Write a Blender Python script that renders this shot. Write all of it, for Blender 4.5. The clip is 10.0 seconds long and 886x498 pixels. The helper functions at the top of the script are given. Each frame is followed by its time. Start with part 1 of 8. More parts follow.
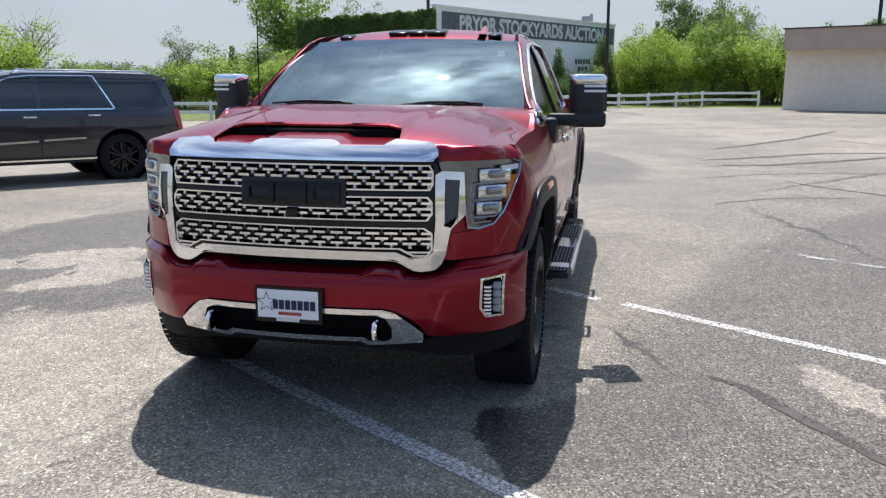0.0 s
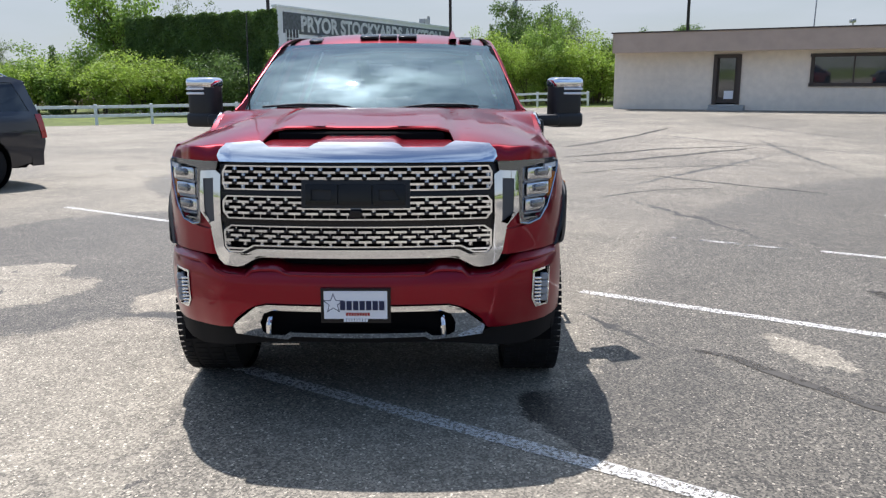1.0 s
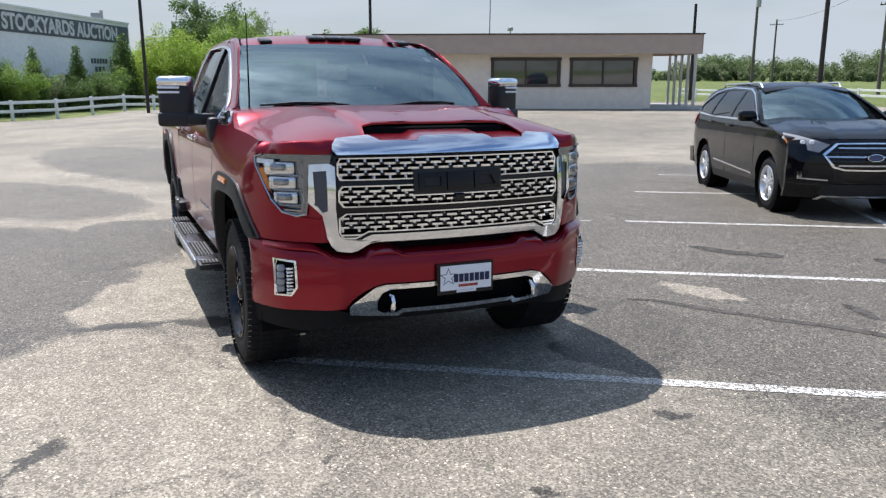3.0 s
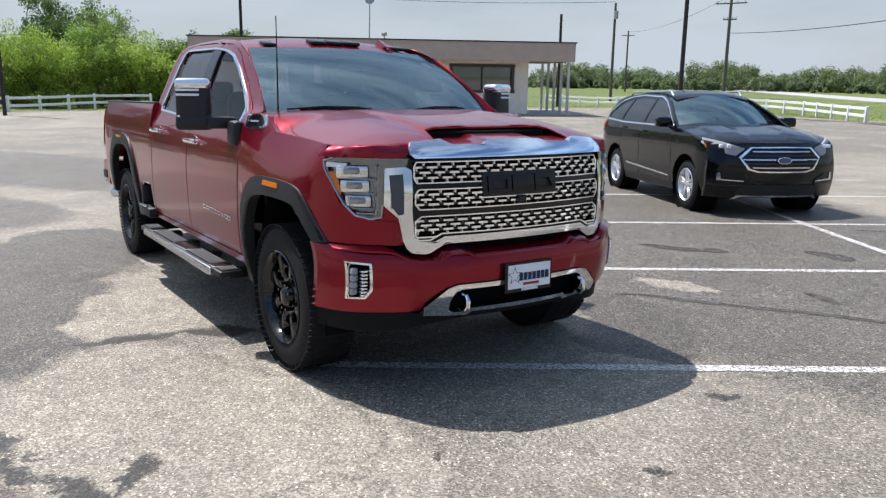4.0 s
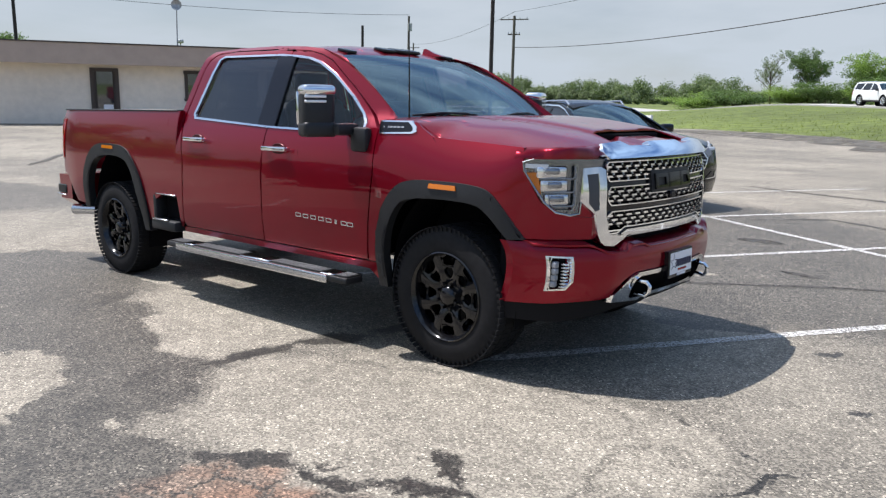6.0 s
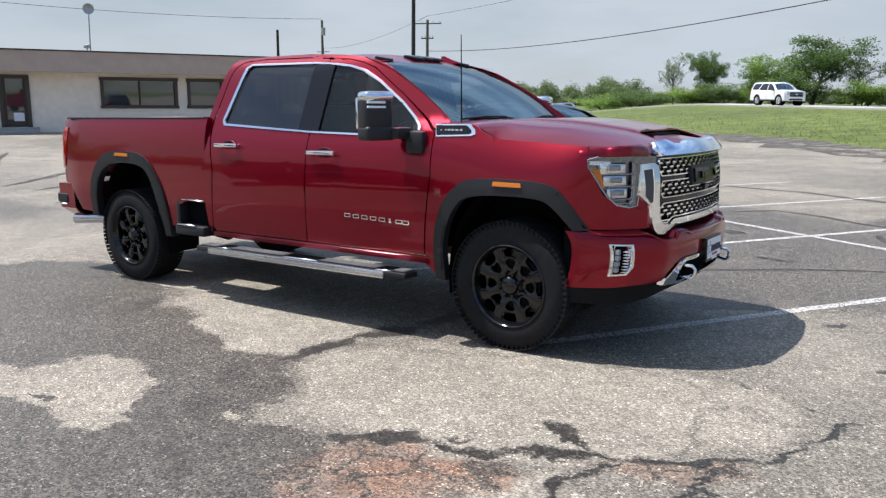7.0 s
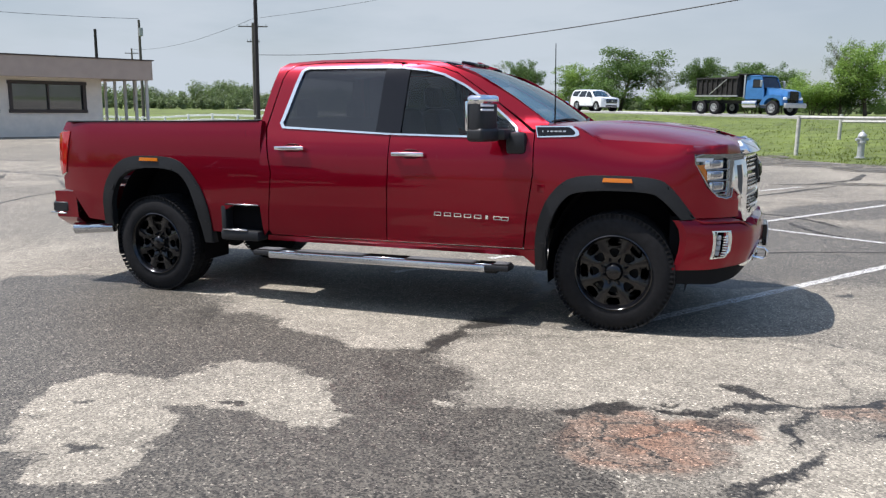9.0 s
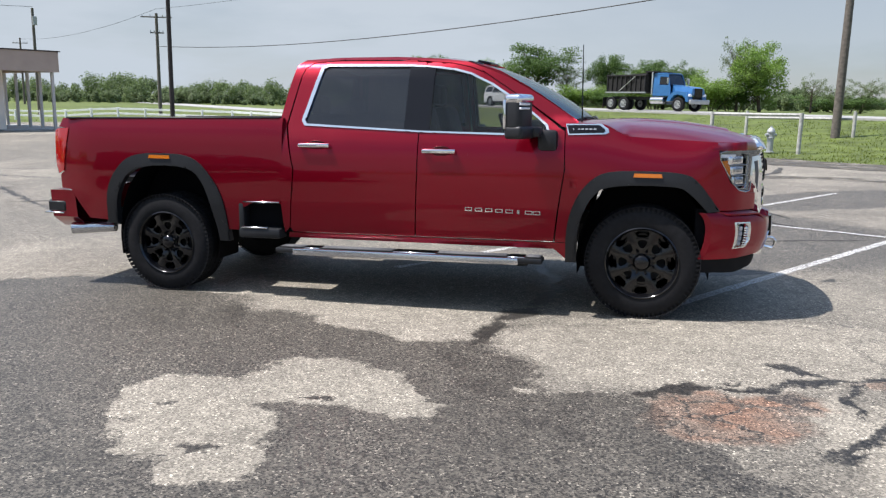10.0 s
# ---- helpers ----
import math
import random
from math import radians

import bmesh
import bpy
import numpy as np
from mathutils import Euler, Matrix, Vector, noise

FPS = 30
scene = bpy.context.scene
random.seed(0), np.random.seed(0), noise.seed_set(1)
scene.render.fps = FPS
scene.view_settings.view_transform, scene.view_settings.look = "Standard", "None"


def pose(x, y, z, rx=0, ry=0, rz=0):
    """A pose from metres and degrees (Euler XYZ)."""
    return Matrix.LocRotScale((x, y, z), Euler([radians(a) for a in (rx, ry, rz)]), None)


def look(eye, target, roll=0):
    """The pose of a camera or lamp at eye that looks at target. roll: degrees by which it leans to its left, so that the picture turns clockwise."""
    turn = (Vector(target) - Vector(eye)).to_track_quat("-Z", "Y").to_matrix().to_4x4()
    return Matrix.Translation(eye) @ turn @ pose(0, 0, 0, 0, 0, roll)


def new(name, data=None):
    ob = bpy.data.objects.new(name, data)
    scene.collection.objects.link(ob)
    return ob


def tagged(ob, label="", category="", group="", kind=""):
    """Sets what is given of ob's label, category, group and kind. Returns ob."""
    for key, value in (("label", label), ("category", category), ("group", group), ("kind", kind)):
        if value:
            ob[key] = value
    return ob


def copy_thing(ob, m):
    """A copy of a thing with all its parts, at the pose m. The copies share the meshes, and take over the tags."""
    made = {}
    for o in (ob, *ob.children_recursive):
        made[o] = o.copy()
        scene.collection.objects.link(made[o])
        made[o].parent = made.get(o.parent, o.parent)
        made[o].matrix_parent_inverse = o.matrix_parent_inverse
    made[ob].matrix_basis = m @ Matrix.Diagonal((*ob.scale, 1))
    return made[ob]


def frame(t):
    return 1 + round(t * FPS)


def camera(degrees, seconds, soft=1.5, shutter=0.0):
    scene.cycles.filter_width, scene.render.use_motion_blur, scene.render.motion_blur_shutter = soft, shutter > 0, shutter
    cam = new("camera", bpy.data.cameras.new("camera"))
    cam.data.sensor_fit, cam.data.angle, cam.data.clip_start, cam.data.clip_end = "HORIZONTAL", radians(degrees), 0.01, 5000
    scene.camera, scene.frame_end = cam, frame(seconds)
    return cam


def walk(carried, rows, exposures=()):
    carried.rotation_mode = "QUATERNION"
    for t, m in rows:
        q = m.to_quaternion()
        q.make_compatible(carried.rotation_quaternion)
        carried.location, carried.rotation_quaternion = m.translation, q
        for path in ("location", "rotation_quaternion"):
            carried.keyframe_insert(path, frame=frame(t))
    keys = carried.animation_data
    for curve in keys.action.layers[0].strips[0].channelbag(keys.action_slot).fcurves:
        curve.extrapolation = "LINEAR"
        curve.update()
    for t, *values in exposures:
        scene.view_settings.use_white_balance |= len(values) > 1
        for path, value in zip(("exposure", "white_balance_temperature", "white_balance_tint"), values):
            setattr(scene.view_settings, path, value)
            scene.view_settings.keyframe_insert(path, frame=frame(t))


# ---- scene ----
cam = camera(58.6, 10.0, soft=1.3)
# the lot falls away gently from true level
LOT = pose(0, 0, 0, -0.55, -1.45, 0)
PATH = [
    (0, (4.163, 1.444, 1.562), (2.247, 1.029, 1.17), 0.3),
    (0.5, (4.337, 0.965, 1.556), (2.387, 0.749, 1.168), 0.3),
    (1, (4.444, 0.462, 1.57), (2.482, 0.457, 1.182), 0.0),
    (1.5, (4.601, -0.013, 1.587), (2.65, 0.19, 1.197), -0.2),
    (2, (4.586, -0.541, 1.581), (2.668, -0.13, 1.191), -0.3),
    (2.5, (4.637, -1.083, 1.564), (2.77, -0.481, 1.175), -0.3),
    (4, (4.21, -2.583, 1.561), (2.565, -1.509, 1.185), 0.5),
    (4.5, (3.897, -3.037, 1.548), (2.341, -1.835, 1.183), 0.6),
    (5, (3.607, -3.501, 1.549), (2.142, -2.188, 1.187), 0.7),
    (5.5, (3.258, -3.91, 1.529), (1.878, -2.506, 1.178), 0.5),
    (6, (3.01, -4.393, 1.52), (1.711, -2.912, 1.173), 0.4),
    (7.5, (2.137, -5.575, 1.525), (1.109, -3.892, 1.192), -0.6),
    (8, (1.721, -5.861, 1.525), (0.795, -4.119, 1.197), -0.6),
    (8.5, (1.337, -6.237, 1.526), (0.51, -4.446, 1.199), -0.6),
    (9, (0.888, -6.486, 1.515), (0.166, -4.65, 1.187), -0.3),
    (9.5, (0.462, -6.713, 1.52), (-0.152, -4.839, 1.188), -0.2),
    (10, (0.026, -6.93, 1.543), (-0.471, -5.023, 1.201), -0.1),
]
walk(cam, [(t, LOT @ look(eye, target, roll)) for t, eye, target, roll in PATH], [(0.0, 0.58, 6240, 15), (10.0, 0.58, 6240, 15)])

# ---- daylight: high sun behind the pickup, thin bright haze ----
SUN_WAY = Vector((-0.505, -0.16, 1.0)).normalized()
world = bpy.data.worlds.new("sky")
scene.world = world
world.use_nodes = True
wn, wl = world.node_tree.nodes, world.node_tree.links
sky = wn.new("ShaderNodeTexSky")
sky.sky_type, sky.sun_disc = "NISHITA", False
sky.sun_elevation = math.asin(SUN_WAY.z)
sky.sun_rotation = math.atan2(SUN_WAY.x, SUN_WAY.y)
sky.air_density, sky.dust_density, sky.ozone_density = 1.0, 0.4, 1.6
# thin streaked cloud over the blue
tc = wn.new("ShaderNodeTexCoord")
mp = wn.new("ShaderNodeMapping")
mp.inputs["Scale"].default_value = (1.0, 1.0, 4.5)
mp.inputs["Rotation"].default_value = (0.12, 0.05, 0.4)
cl = wn.new("ShaderNodeTexNoise")
cl.inputs["Scale"].default_value, cl.inputs["Detail"].default_value, cl.inputs["Roughness"].default_value = 1.7, 7, 0.55
cr = wn.new("ShaderNodeValToRGB")
cr.color_ramp.elements[0].position, cr.color_ramp.elements[1].position = 0.40, 0.62
mx = wn.new("ShaderNodeMix")
mx.data_type = "RGBA"
mx.inputs["B"].default_value = (8.1, 9.1, 9.6, 1)
cap = wn.new("ShaderNodeMath")
cap.operation, cap.inputs[1].default_value, cap.inputs[2].default_value = "MULTIPLY_ADD", 0.60, 0.32
wl.new(tc.outputs["Generated"], mp.inputs["Vector"])
wl.new(mp.outputs["Vector"], cl.inputs["Vector"])
wl.new(cl.outputs["Fac"], cr.inputs["Fac"])
wl.new(cr.outputs["Color"], cap.inputs[0])
wl.new(cap.outputs[0], mx.inputs["Factor"])
wl.new(sky.outputs["Color"], mx.inputs["A"])
# haze thickens towards the horizon, and glows round the sun
dirz = wn.new("ShaderNodeSeparateXYZ")
wl.new(tc.outputs["Generated"], dirz.inputs[0])
hz = wn.new("ShaderNodeMapRange")
hz.interpolation_type = "SMOOTHSTEP"
for k_, v_ in zip(("From Min", "From Max", "To Min", "To Max"), (0.0, 0.50, 0.66, 0.06)):
    hz.inputs[k_].default_value = v_
wl.new(dirz.outputs["Z"], hz.inputs["Value"])
# the haze opens to blue over the north-east
gap = wn.new("ShaderNodeMath")
gap.operation, gap.inputs[1].default_value = "MULTIPLY_ADD", 0.9
wl.new(cl.outputs["Fac"], gap.inputs[0])
wl.new(dirz.outputs["X"], gap.inputs[2])
opn = wn.new("ShaderNodeMapRange")
for k_, v_ in zip(("From Min", "From Max", "To Min", "To Max"), (0.30, 0.66, 1.0, 0.22)):
    opn.inputs[k_].default_value = v_
wl.new(gap.outputs[0], opn.inputs["Value"])
hz2 = wn.new("ShaderNodeMath")
hz2.operation = "MULTIPLY"
wl.new(hz.outputs[0], hz2.inputs[0])
wl.new(opn.outputs[0], hz2.inputs[1])
wl.new(hz2.outputs[0], cap.inputs[2])
cap.inputs[1].default_value = 0.55
cap.use_clamp = True
dt = wn.new("ShaderNodeVectorMath")
dt.operation = "DOT_PRODUCT"
dt.inputs[1].default_value = SUN_WAY
wl.new(tc.outputs["Generated"], dt.inputs[0])
# deeper, brighter blue overhead
zen = wn.new("ShaderNodeMapRange")
zen.interpolation_type = "SMOOTHSTEP"
for k_, v_ in zip(("From Min", "From Max", "To Min", "To Max"), (0.14, 0.50, 0.0, 1.0)):
    zen.inputs[k_].default_value = v_
wl.new(dirz.outputs["Z"], zen.inputs["Value"])
deep = wn.new("ShaderNodeMix")
deep.data_type, deep.blend_type = "RGBA", "MULTIPLY"
hue = wn.new("ShaderNodeMix")
hue.data_type = "RGBA"
hue.inputs["A"].default_value, hue.inputs["B"].default_value = (1.38, 1.78, 2.25, 1), (1.60, 1.68, 1.72, 1)
side = wn.new("ShaderNodeMapRange")
for k_, v_ in zip(("From Min", "From Max", "To Min", "To Max"), (0.30, 0.80, 0.0, 1.0)):
    side.inputs[k_].default_value = v_
wl.new(dt.outputs["Value"], side.inputs["Value"])
wl.new(side.outputs[0], hue.inputs["Factor"])
wl.new(hue.outputs["Result"], deep.inputs["B"])
wl.new(zen.outputs[0], deep.inputs["Factor"])
wl.new(mx.outputs["Result"], deep.inputs["A"])
total = deep.outputs["Result"]
thin = wn.new("ShaderNodeMapRange")
for k_, v_ in zip(("From Min", "From Max", "To Min", "To Max"), (0.34, 0.66, 0.2, 1.9)):
    thin.inputs[k_].default_value = v_
veiln = wn.new("ShaderNodeTexNoise")
veiln.inputs["Scale"].default_value, veiln.inputs["Detail"].default_value, veiln.inputs["Roughness"].default_value = 6.0, 8, 0.6
wl.new(tc.outputs["Generated"], veiln.inputs["Vector"])
wl.new(veiln.outputs["Fac"], thin.inputs["Value"])
for power, gain in ((10, 9.0), (90, 30.0)):
    pw = wn.new("ShaderNodeMath")
    pw.operation, pw.inputs[1].default_value = "POWER", power
    mxn = wn.new("ShaderNodeMath")
    mxn.operation, mxn.inputs[1].default_value = "MAXIMUM", 0.0
    wl.new(dt.outputs["Value"], mxn.inputs[0])
    wl.new(mxn.outputs[0], pw.inputs[0])
    veil = wn.new("ShaderNodeMath")
    veil.operation = "MULTIPLY"
    wl.new(pw.outputs[0], veil.inputs[0])
    wl.new(thin.outputs[0], veil.inputs[1])
    sc_ = wn.new("ShaderNodeVectorMath")
    sc_.operation = "SCALE"
    sc_.inputs[0].default_value = (gain, gain * 0.99, gain * 0.96)
    wl.new(veil.outputs[0], sc_.inputs["Scale"])
    ad = wn.new("ShaderNodeVectorMath")
    wl.new(total, ad.inputs[0])
    wl.new(sc_.outputs[0], ad.inputs[1])
    total = ad.outputs[0]
bg = wn["Background"]
bg.inputs["Strength"].default_value = 0.0475
wl.new(total, bg.inputs["Color"])
sun = new("sun", bpy.data.lights.new("sun", "SUN"))
sun.data.energy, sun.data.angle, sun.data.color = 4.7, radians(0.55), (1.0, 0.965, 0.90)
sun.matrix_world = look(SUN_WAY * 50, (0, 0, 0))

# ---- materials ----
def mat(name, color, rough=0.5, metal=0.0, var=0.0, scale=20.0, bump=0.0, bscale=200.0, coat=0.0, alpha=1.0, trans=0.0, spec=0.5, emit=None, big=0.0, island=0.0, coatrough=0.03, ior=1.45):
    """Principled surface with colour variation at two scales and fine relief, in object metres."""
    m = bpy.data.materials.new(name)
    m.use_nodes = True
    n, l = m.node_tree.nodes, m.node_tree.links
    p = n["Principled BSDF"]
    p.inputs["Base Color"].default_value = (*color, 1)
    p.inputs["Roughness"].default_value = rough
    p.inputs["Metallic"].default_value = metal
    p.inputs["Coat Weight"].default_value = coat
    p.inputs["Coat Roughness"].default_value = coatrough
    p.inputs["Alpha"].default_value = alpha
    p.inputs["Transmission Weight"].default_value = trans
    p.inputs["Specular IOR Level"].default_value = spec
    p.inputs["IOR"].default_value = ior
    if emit:
        p.inputs["Emission Color"].default_value = (*emit[:3], 1)
        p.inputs["Emission Strength"].default_value = emit[3]
    if var or big or bump or island:
        co = n.new("ShaderNodeTexCoord")
    if var or big or island:
        hsv = n.new("ShaderNodeHueSaturation")
        hsv.inputs["Color"].default_value = (*color, 1)
        val = None
        for amount, sc in ((var, scale), (big, scale / 14)):
            if not amount:
                continue
            t = n.new("ShaderNodeTexNoise")
            t.inputs["Scale"].default_value, t.inputs["Detail"].default_value = sc, 6
            l.new(co.outputs["Object"], t.inputs["Vector"])
            r = n.new("ShaderNodeMapRange")
            r.inputs["From Min"].default_value, r.inputs["From Max"].default_value = 0.3, 0.7
            r.inputs["To Min"].default_value, r.inputs["To Max"].default_value = 1 - amount, 1 + amount
            l.new(t.outputs["Fac"], r.inputs["Value"])
            if val is None:
                val = r.outputs[0]
            else:
                k = n.new("ShaderNodeMath")
                k.operation = "MULTIPLY"
                l.new(val, k.inputs[0])
                l.new(r.outputs[0], k.inputs[1])
                val = k.outputs[0]
        if island:
            g = n.new("ShaderNodeNewGeometry")
            r = n.new("ShaderNodeMapRange")
            r.inputs["To Min"].default_value, r.inputs["To Max"].default_value = 1 - island, 1 + island
            l.new(g.outputs["Random Per Island"], r.inputs["Value"])
            if val is None:
                val = r.outputs[0]
            else:
                k = n.new("ShaderNodeMath")
                k.operation = "MULTIPLY"
                l.new(val, k.inputs[0])
                l.new(r.outputs[0], k.inputs[1])
                val = k.outputs[0]
        l.new(val, hsv.inputs["Value"])
        l.new(hsv.outputs["Color"], p.inputs["Base Color"])
    if bump:
        t = n.new("ShaderNodeTexNoise")
        t.inputs["Scale"].default_value, t.inputs["Detail"].default_value = bscale, 4
        l.new(co.outputs["Object"], t.inputs["Vector"])
        b = n.new("ShaderNodeBump")
        b.inputs["Strength"].default_value, b.inputs["Distance"].default_value = bump, 0.01
        l.new(t.outputs["Fac"], b.inputs["Height"])
        l.new(b.outputs["Normal"], p.inputs["Normal"])
    return m


def paint_red():
    m = mat("red_tintcoat_paint", (0.226, 0.0006, 0.0114), 0.29, 0.68, coat=0.75, spec=0.2, coatrough=0.004)
    m.node_tree.nodes["Principled BSDF"].inputs["Coat IOR"].default_value = 1.42
    return m


M_RED = paint_red()
# the body red darkened, so the handle cups carry their shade as colour
M_CUP = mat("shaded_red_cup", (0.045, 0.0005, 0.003), 0.35, 0.5)
M_CHROME = mat("chrome", (0.82, 0.83, 0.85), 0.05, 1.0)
M_SATIN = mat("satin_aluminium", (0.62, 0.63, 0.65), 0.25, 1.0, var=0.1, scale=60)
M_POLISHED = mat("polished_aluminium", (0.80, 0.81, 0.83), 0.13, 1.0)
M_STEPGREY = mat("grey_step_tread", (0.10, 0.10, 0.105), 0.6)
M_BLACK = mat("gloss_black", (0.006, 0.006, 0.008), 0.12, 0.0, spec=0.4)
M_PLASTIC = mat("black_grained_plastic", (0.013, 0.014, 0.016), 0.5, var=0.12, scale=40, bump=0.04, bscale=900)
M_UNDER = mat("matt_black_valance", (0.006, 0.006, 0.007), 0.7, spec=0.2)
M_DARK = mat("dark_cavity", (0.005, 0.005, 0.006), 0.9, spec=0.1)
M_RUBBER = mat("tyre_rubber", (0.011, 0.011, 0.012), 0.75, spec=0.25, var=0.25, scale=25, bump=0.05, bscale=500, big=0.2)
M_RIM = mat("gloss_black_alloy", (0.004, 0.004, 0.005), 0.10, 0.0, spec=0.6)
M_GLASS = mat("tinted_glass", (0.006, 0.009, 0.011), 0.02, 0.0, alpha=0.45, spec=0.5, ior=1.72)
M_WSHIELD = mat("windscreen_glass", (0.010, 0.018, 0.022), 0.015, 0.0, alpha=0.80, spec=1.0, ior=2.25)
M_WSHIELD.node_tree.nodes["Principled BSDF"].inputs["Specular Tint"].default_value = (0.72, 0.95, 1.0, 1)
M_PRIVACY = mat("privacy_glass", (0.006, 0.007, 0.009), 0.02, 0.0, alpha=0.95, spec=0.5, ior=1.68)
M_CLEAR = mat("clear_lens", (0.05, 0.06, 0.07), 0.02, 0.0, alpha=0.10, spec=0.8)
M_DCHROME = mat("dark_chrome", (0.36, 0.37, 0.39), 0.2, 1.0)
M_LAMPGREY = mat("smoked_lamp_housing", (0.24, 0.25, 0.27), 0.16, 0.9)
M_DRL = mat("smoked_light_guide", (0.075, 0.078, 0.085), 0.25, spec=0.3)
M_LED = mat("white_led", (0.85, 0.87, 0.9), 0.25)
M_LEDGREY = mat("grey_light_guide", (0.30, 0.31, 0.33), 0.3)
M_LAMPLENS = mat("dark_lamp_lens", (0.30, 0.31, 0.33), 0.06, 0.8, spec=0.8)
M_AMBER = mat("amber_lens", (0.62, 0.17, 0.008), 0.15, coat=0.6)
M_REDLENS = mat("red_lens", (0.34, 0.006, 0.008), 0.08, coat=1.0)
M_SEAT = mat("dark_leather", (0.018, 0.017, 0.017), 0.55, var=0.2, scale=30)
M_WHITE = mat("white_plate", (0.78, 0.79, 0.82), 0.4)
M_NAVY = mat("navy_ink", (0.010, 0.016, 0.060), 0.5)
M_STEEL = mat("underbody_steel", (0.03, 0.03, 0.03), 0.7, 0.3, var=0.3)
M_CARBLACK = mat("metallic_black_paint", (0.0025, 0.003, 0.0045), 0.2, 0.0, spec=0.15, coat=0.5)
M_CARGREY = mat("charcoal_paint", (0.026, 0.026, 0.033), 0.28, 0.4, coat=1.0)
M_CARWHITE = mat("white_paint", (0.75, 0.76, 0.77), 0.3, coat=0.8)
M_BLUE = mat("sky_blue_truck_paint", (0.035, 0.15, 0.36), 0.3, 0.2, coat=0.6, var=0.1, scale=3)
M_BIN = mat("rusty_dark_bin", (0.022, 0.020, 0.020), 0.7, 0.2, var=0.4, scale=4)
M_BARK = mat("bark", (0.10, 0.075, 0.055), 0.9, var=0.3, scale=12, bump=0.4, bscale=30)
M_POLE = mat("weathered_pole_wood", (0.13, 0.112, 0.095), 0.9, var=0.3, scale=8, bump=0.2, bscale=40)
M_POLEDARK = mat("dark_treated_pole", (0.035, 0.030, 0.027), 0.85, var=0.3, scale=8)
M_FENCE = mat("white_fence_paint", (0.74, 0.75, 0.74), 0.6, var=0.08, scale=5)
M_STUCCO = mat("beige_painted_block", (0.80, 0.71, 0.60), 0.9, var=0.06, scale=3, big=0.07, bump=0.1, bscale=60)
M_FASCIA = mat("brown_metal_fascia", (0.44, 0.345, 0.285), 0.6, var=0.06, scale=2)
M_FRAME = mat("dark_bronze_frame", (0.06, 0.045, 0.038), 0.5)
M_WINDOW = mat("shop_window_glass", (0.028, 0.034, 0.040), 0.03, alpha=0.985, spec=1.0, ior=1.7)
M_WEATHERED = mat("weathered_grey_paint", (0.44, 0.43, 0.40), 0.8, var=0.25, scale=9, big=0.1)
M_WHITEWALL = mat("old_white_painted_brick", (0.82, 0.83, 0.82), 0.9, var=0.06, scale=4, big=0.08)
M_BAND = mat("grey_sign_band", (0.12, 0.13, 0.135), 0.9, var=0.3, scale=5)
M_SIGNWHITE = mat("worn_white_letters", (0.62, 0.63, 0.62), 0.9, var=0.25, scale=8)
M_WIRE = mat("cable", (0.03, 0.03, 0.03), 0.6)
M_HYDRANT = mat("silver_hydrant_paint", (0.42, 0.43, 0.43), 0.5, 0.4, var=0.15, scale=20)
M_GALV = mat("galvanised_steel", (0.42, 0.43, 0.43), 0.5, 0.7, var=0.15, scale=10)


def leafy(name, c, trans=0.5):
    m = mat(name, c, 0.55, var=0.25, scale=0.7, island=0.35)
    n, l = m.node_tree.nodes, m.node_tree.links
    p = n["Principled BSDF"]
    src = p.inputs["Base Color"].links[0].from_socket
    tr = n.new("ShaderNodeBsdfTranslucent")
    l.new(src, tr.inputs["Color"])
    ms = n.new("ShaderNodeMixShader")
    ms.inputs[0].default_value = trans
    l.new(p.outputs[0], ms.inputs[1])
    l.new(tr.outputs[0], ms.inputs[2])
    l.new(ms.outputs[0], n["Material Output"].inputs["Surface"])
    return m


M_LEAF = leafy("leaves_mid_green", (0.20, 0.31, 0.06))
M_LEAFY = leafy("leaves_spring_green", (0.30, 0.42, 0.065))
M_LEAFD = leafy("leaves_dark_green", (0.105, 0.175, 0.045))
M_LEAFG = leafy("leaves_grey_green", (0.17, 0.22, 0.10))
M_BLADE = leafy("grass_blades", (0.165, 0.205, 0.038), 0.6)
M_WEEDS = leafy("dry_tan_weeds", (0.27, 0.22, 0.12), 0.3)
# far leaves: the haze of distance is put into this greyed green
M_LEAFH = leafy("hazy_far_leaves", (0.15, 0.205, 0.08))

# ---- shape helpers ----
def finish(name, bm, material, parent=None, label="", smooth=40.0):
    """Link a bmesh as one object; edges sharper than smooth degrees stay sharp."""
    lay = bm.verts.layers.float_vector.get("lie")
    lim = radians(smooth)
    if lay is None:
        bmesh.ops.recalc_face_normals(bm, faces=bm.faces)
    else:
        bm.normal_update()
        flip = [f for f in bm.faces if sum((f.normal.dot(v[lay]) for v in f.verts)) < 0]
        bmesh.ops.reverse_faces(bm, faces=flip)
    for f in bm.faces:
        f.smooth = True
    for e in bm.edges:
        if len(e.link_faces) == 2 and e.calc_face_angle(0.0) > lim:
            e.smooth = False
    lies = [v[lay].copy() for v in bm.verts] if lay is not None else None
    me = bpy.data.meshes.new(name)
    bm.to_mesh(me)
    bm.free()
    if lies:
        me.normals_split_custom_set([lies[lp.vertex_index] for lp in me.loops])
    me.materials.append(material)
    ob = new(name, me)
    if parent is not None:
        ob.parent = parent
    if label:
        tagged(ob, label)
    return ob


part = finish


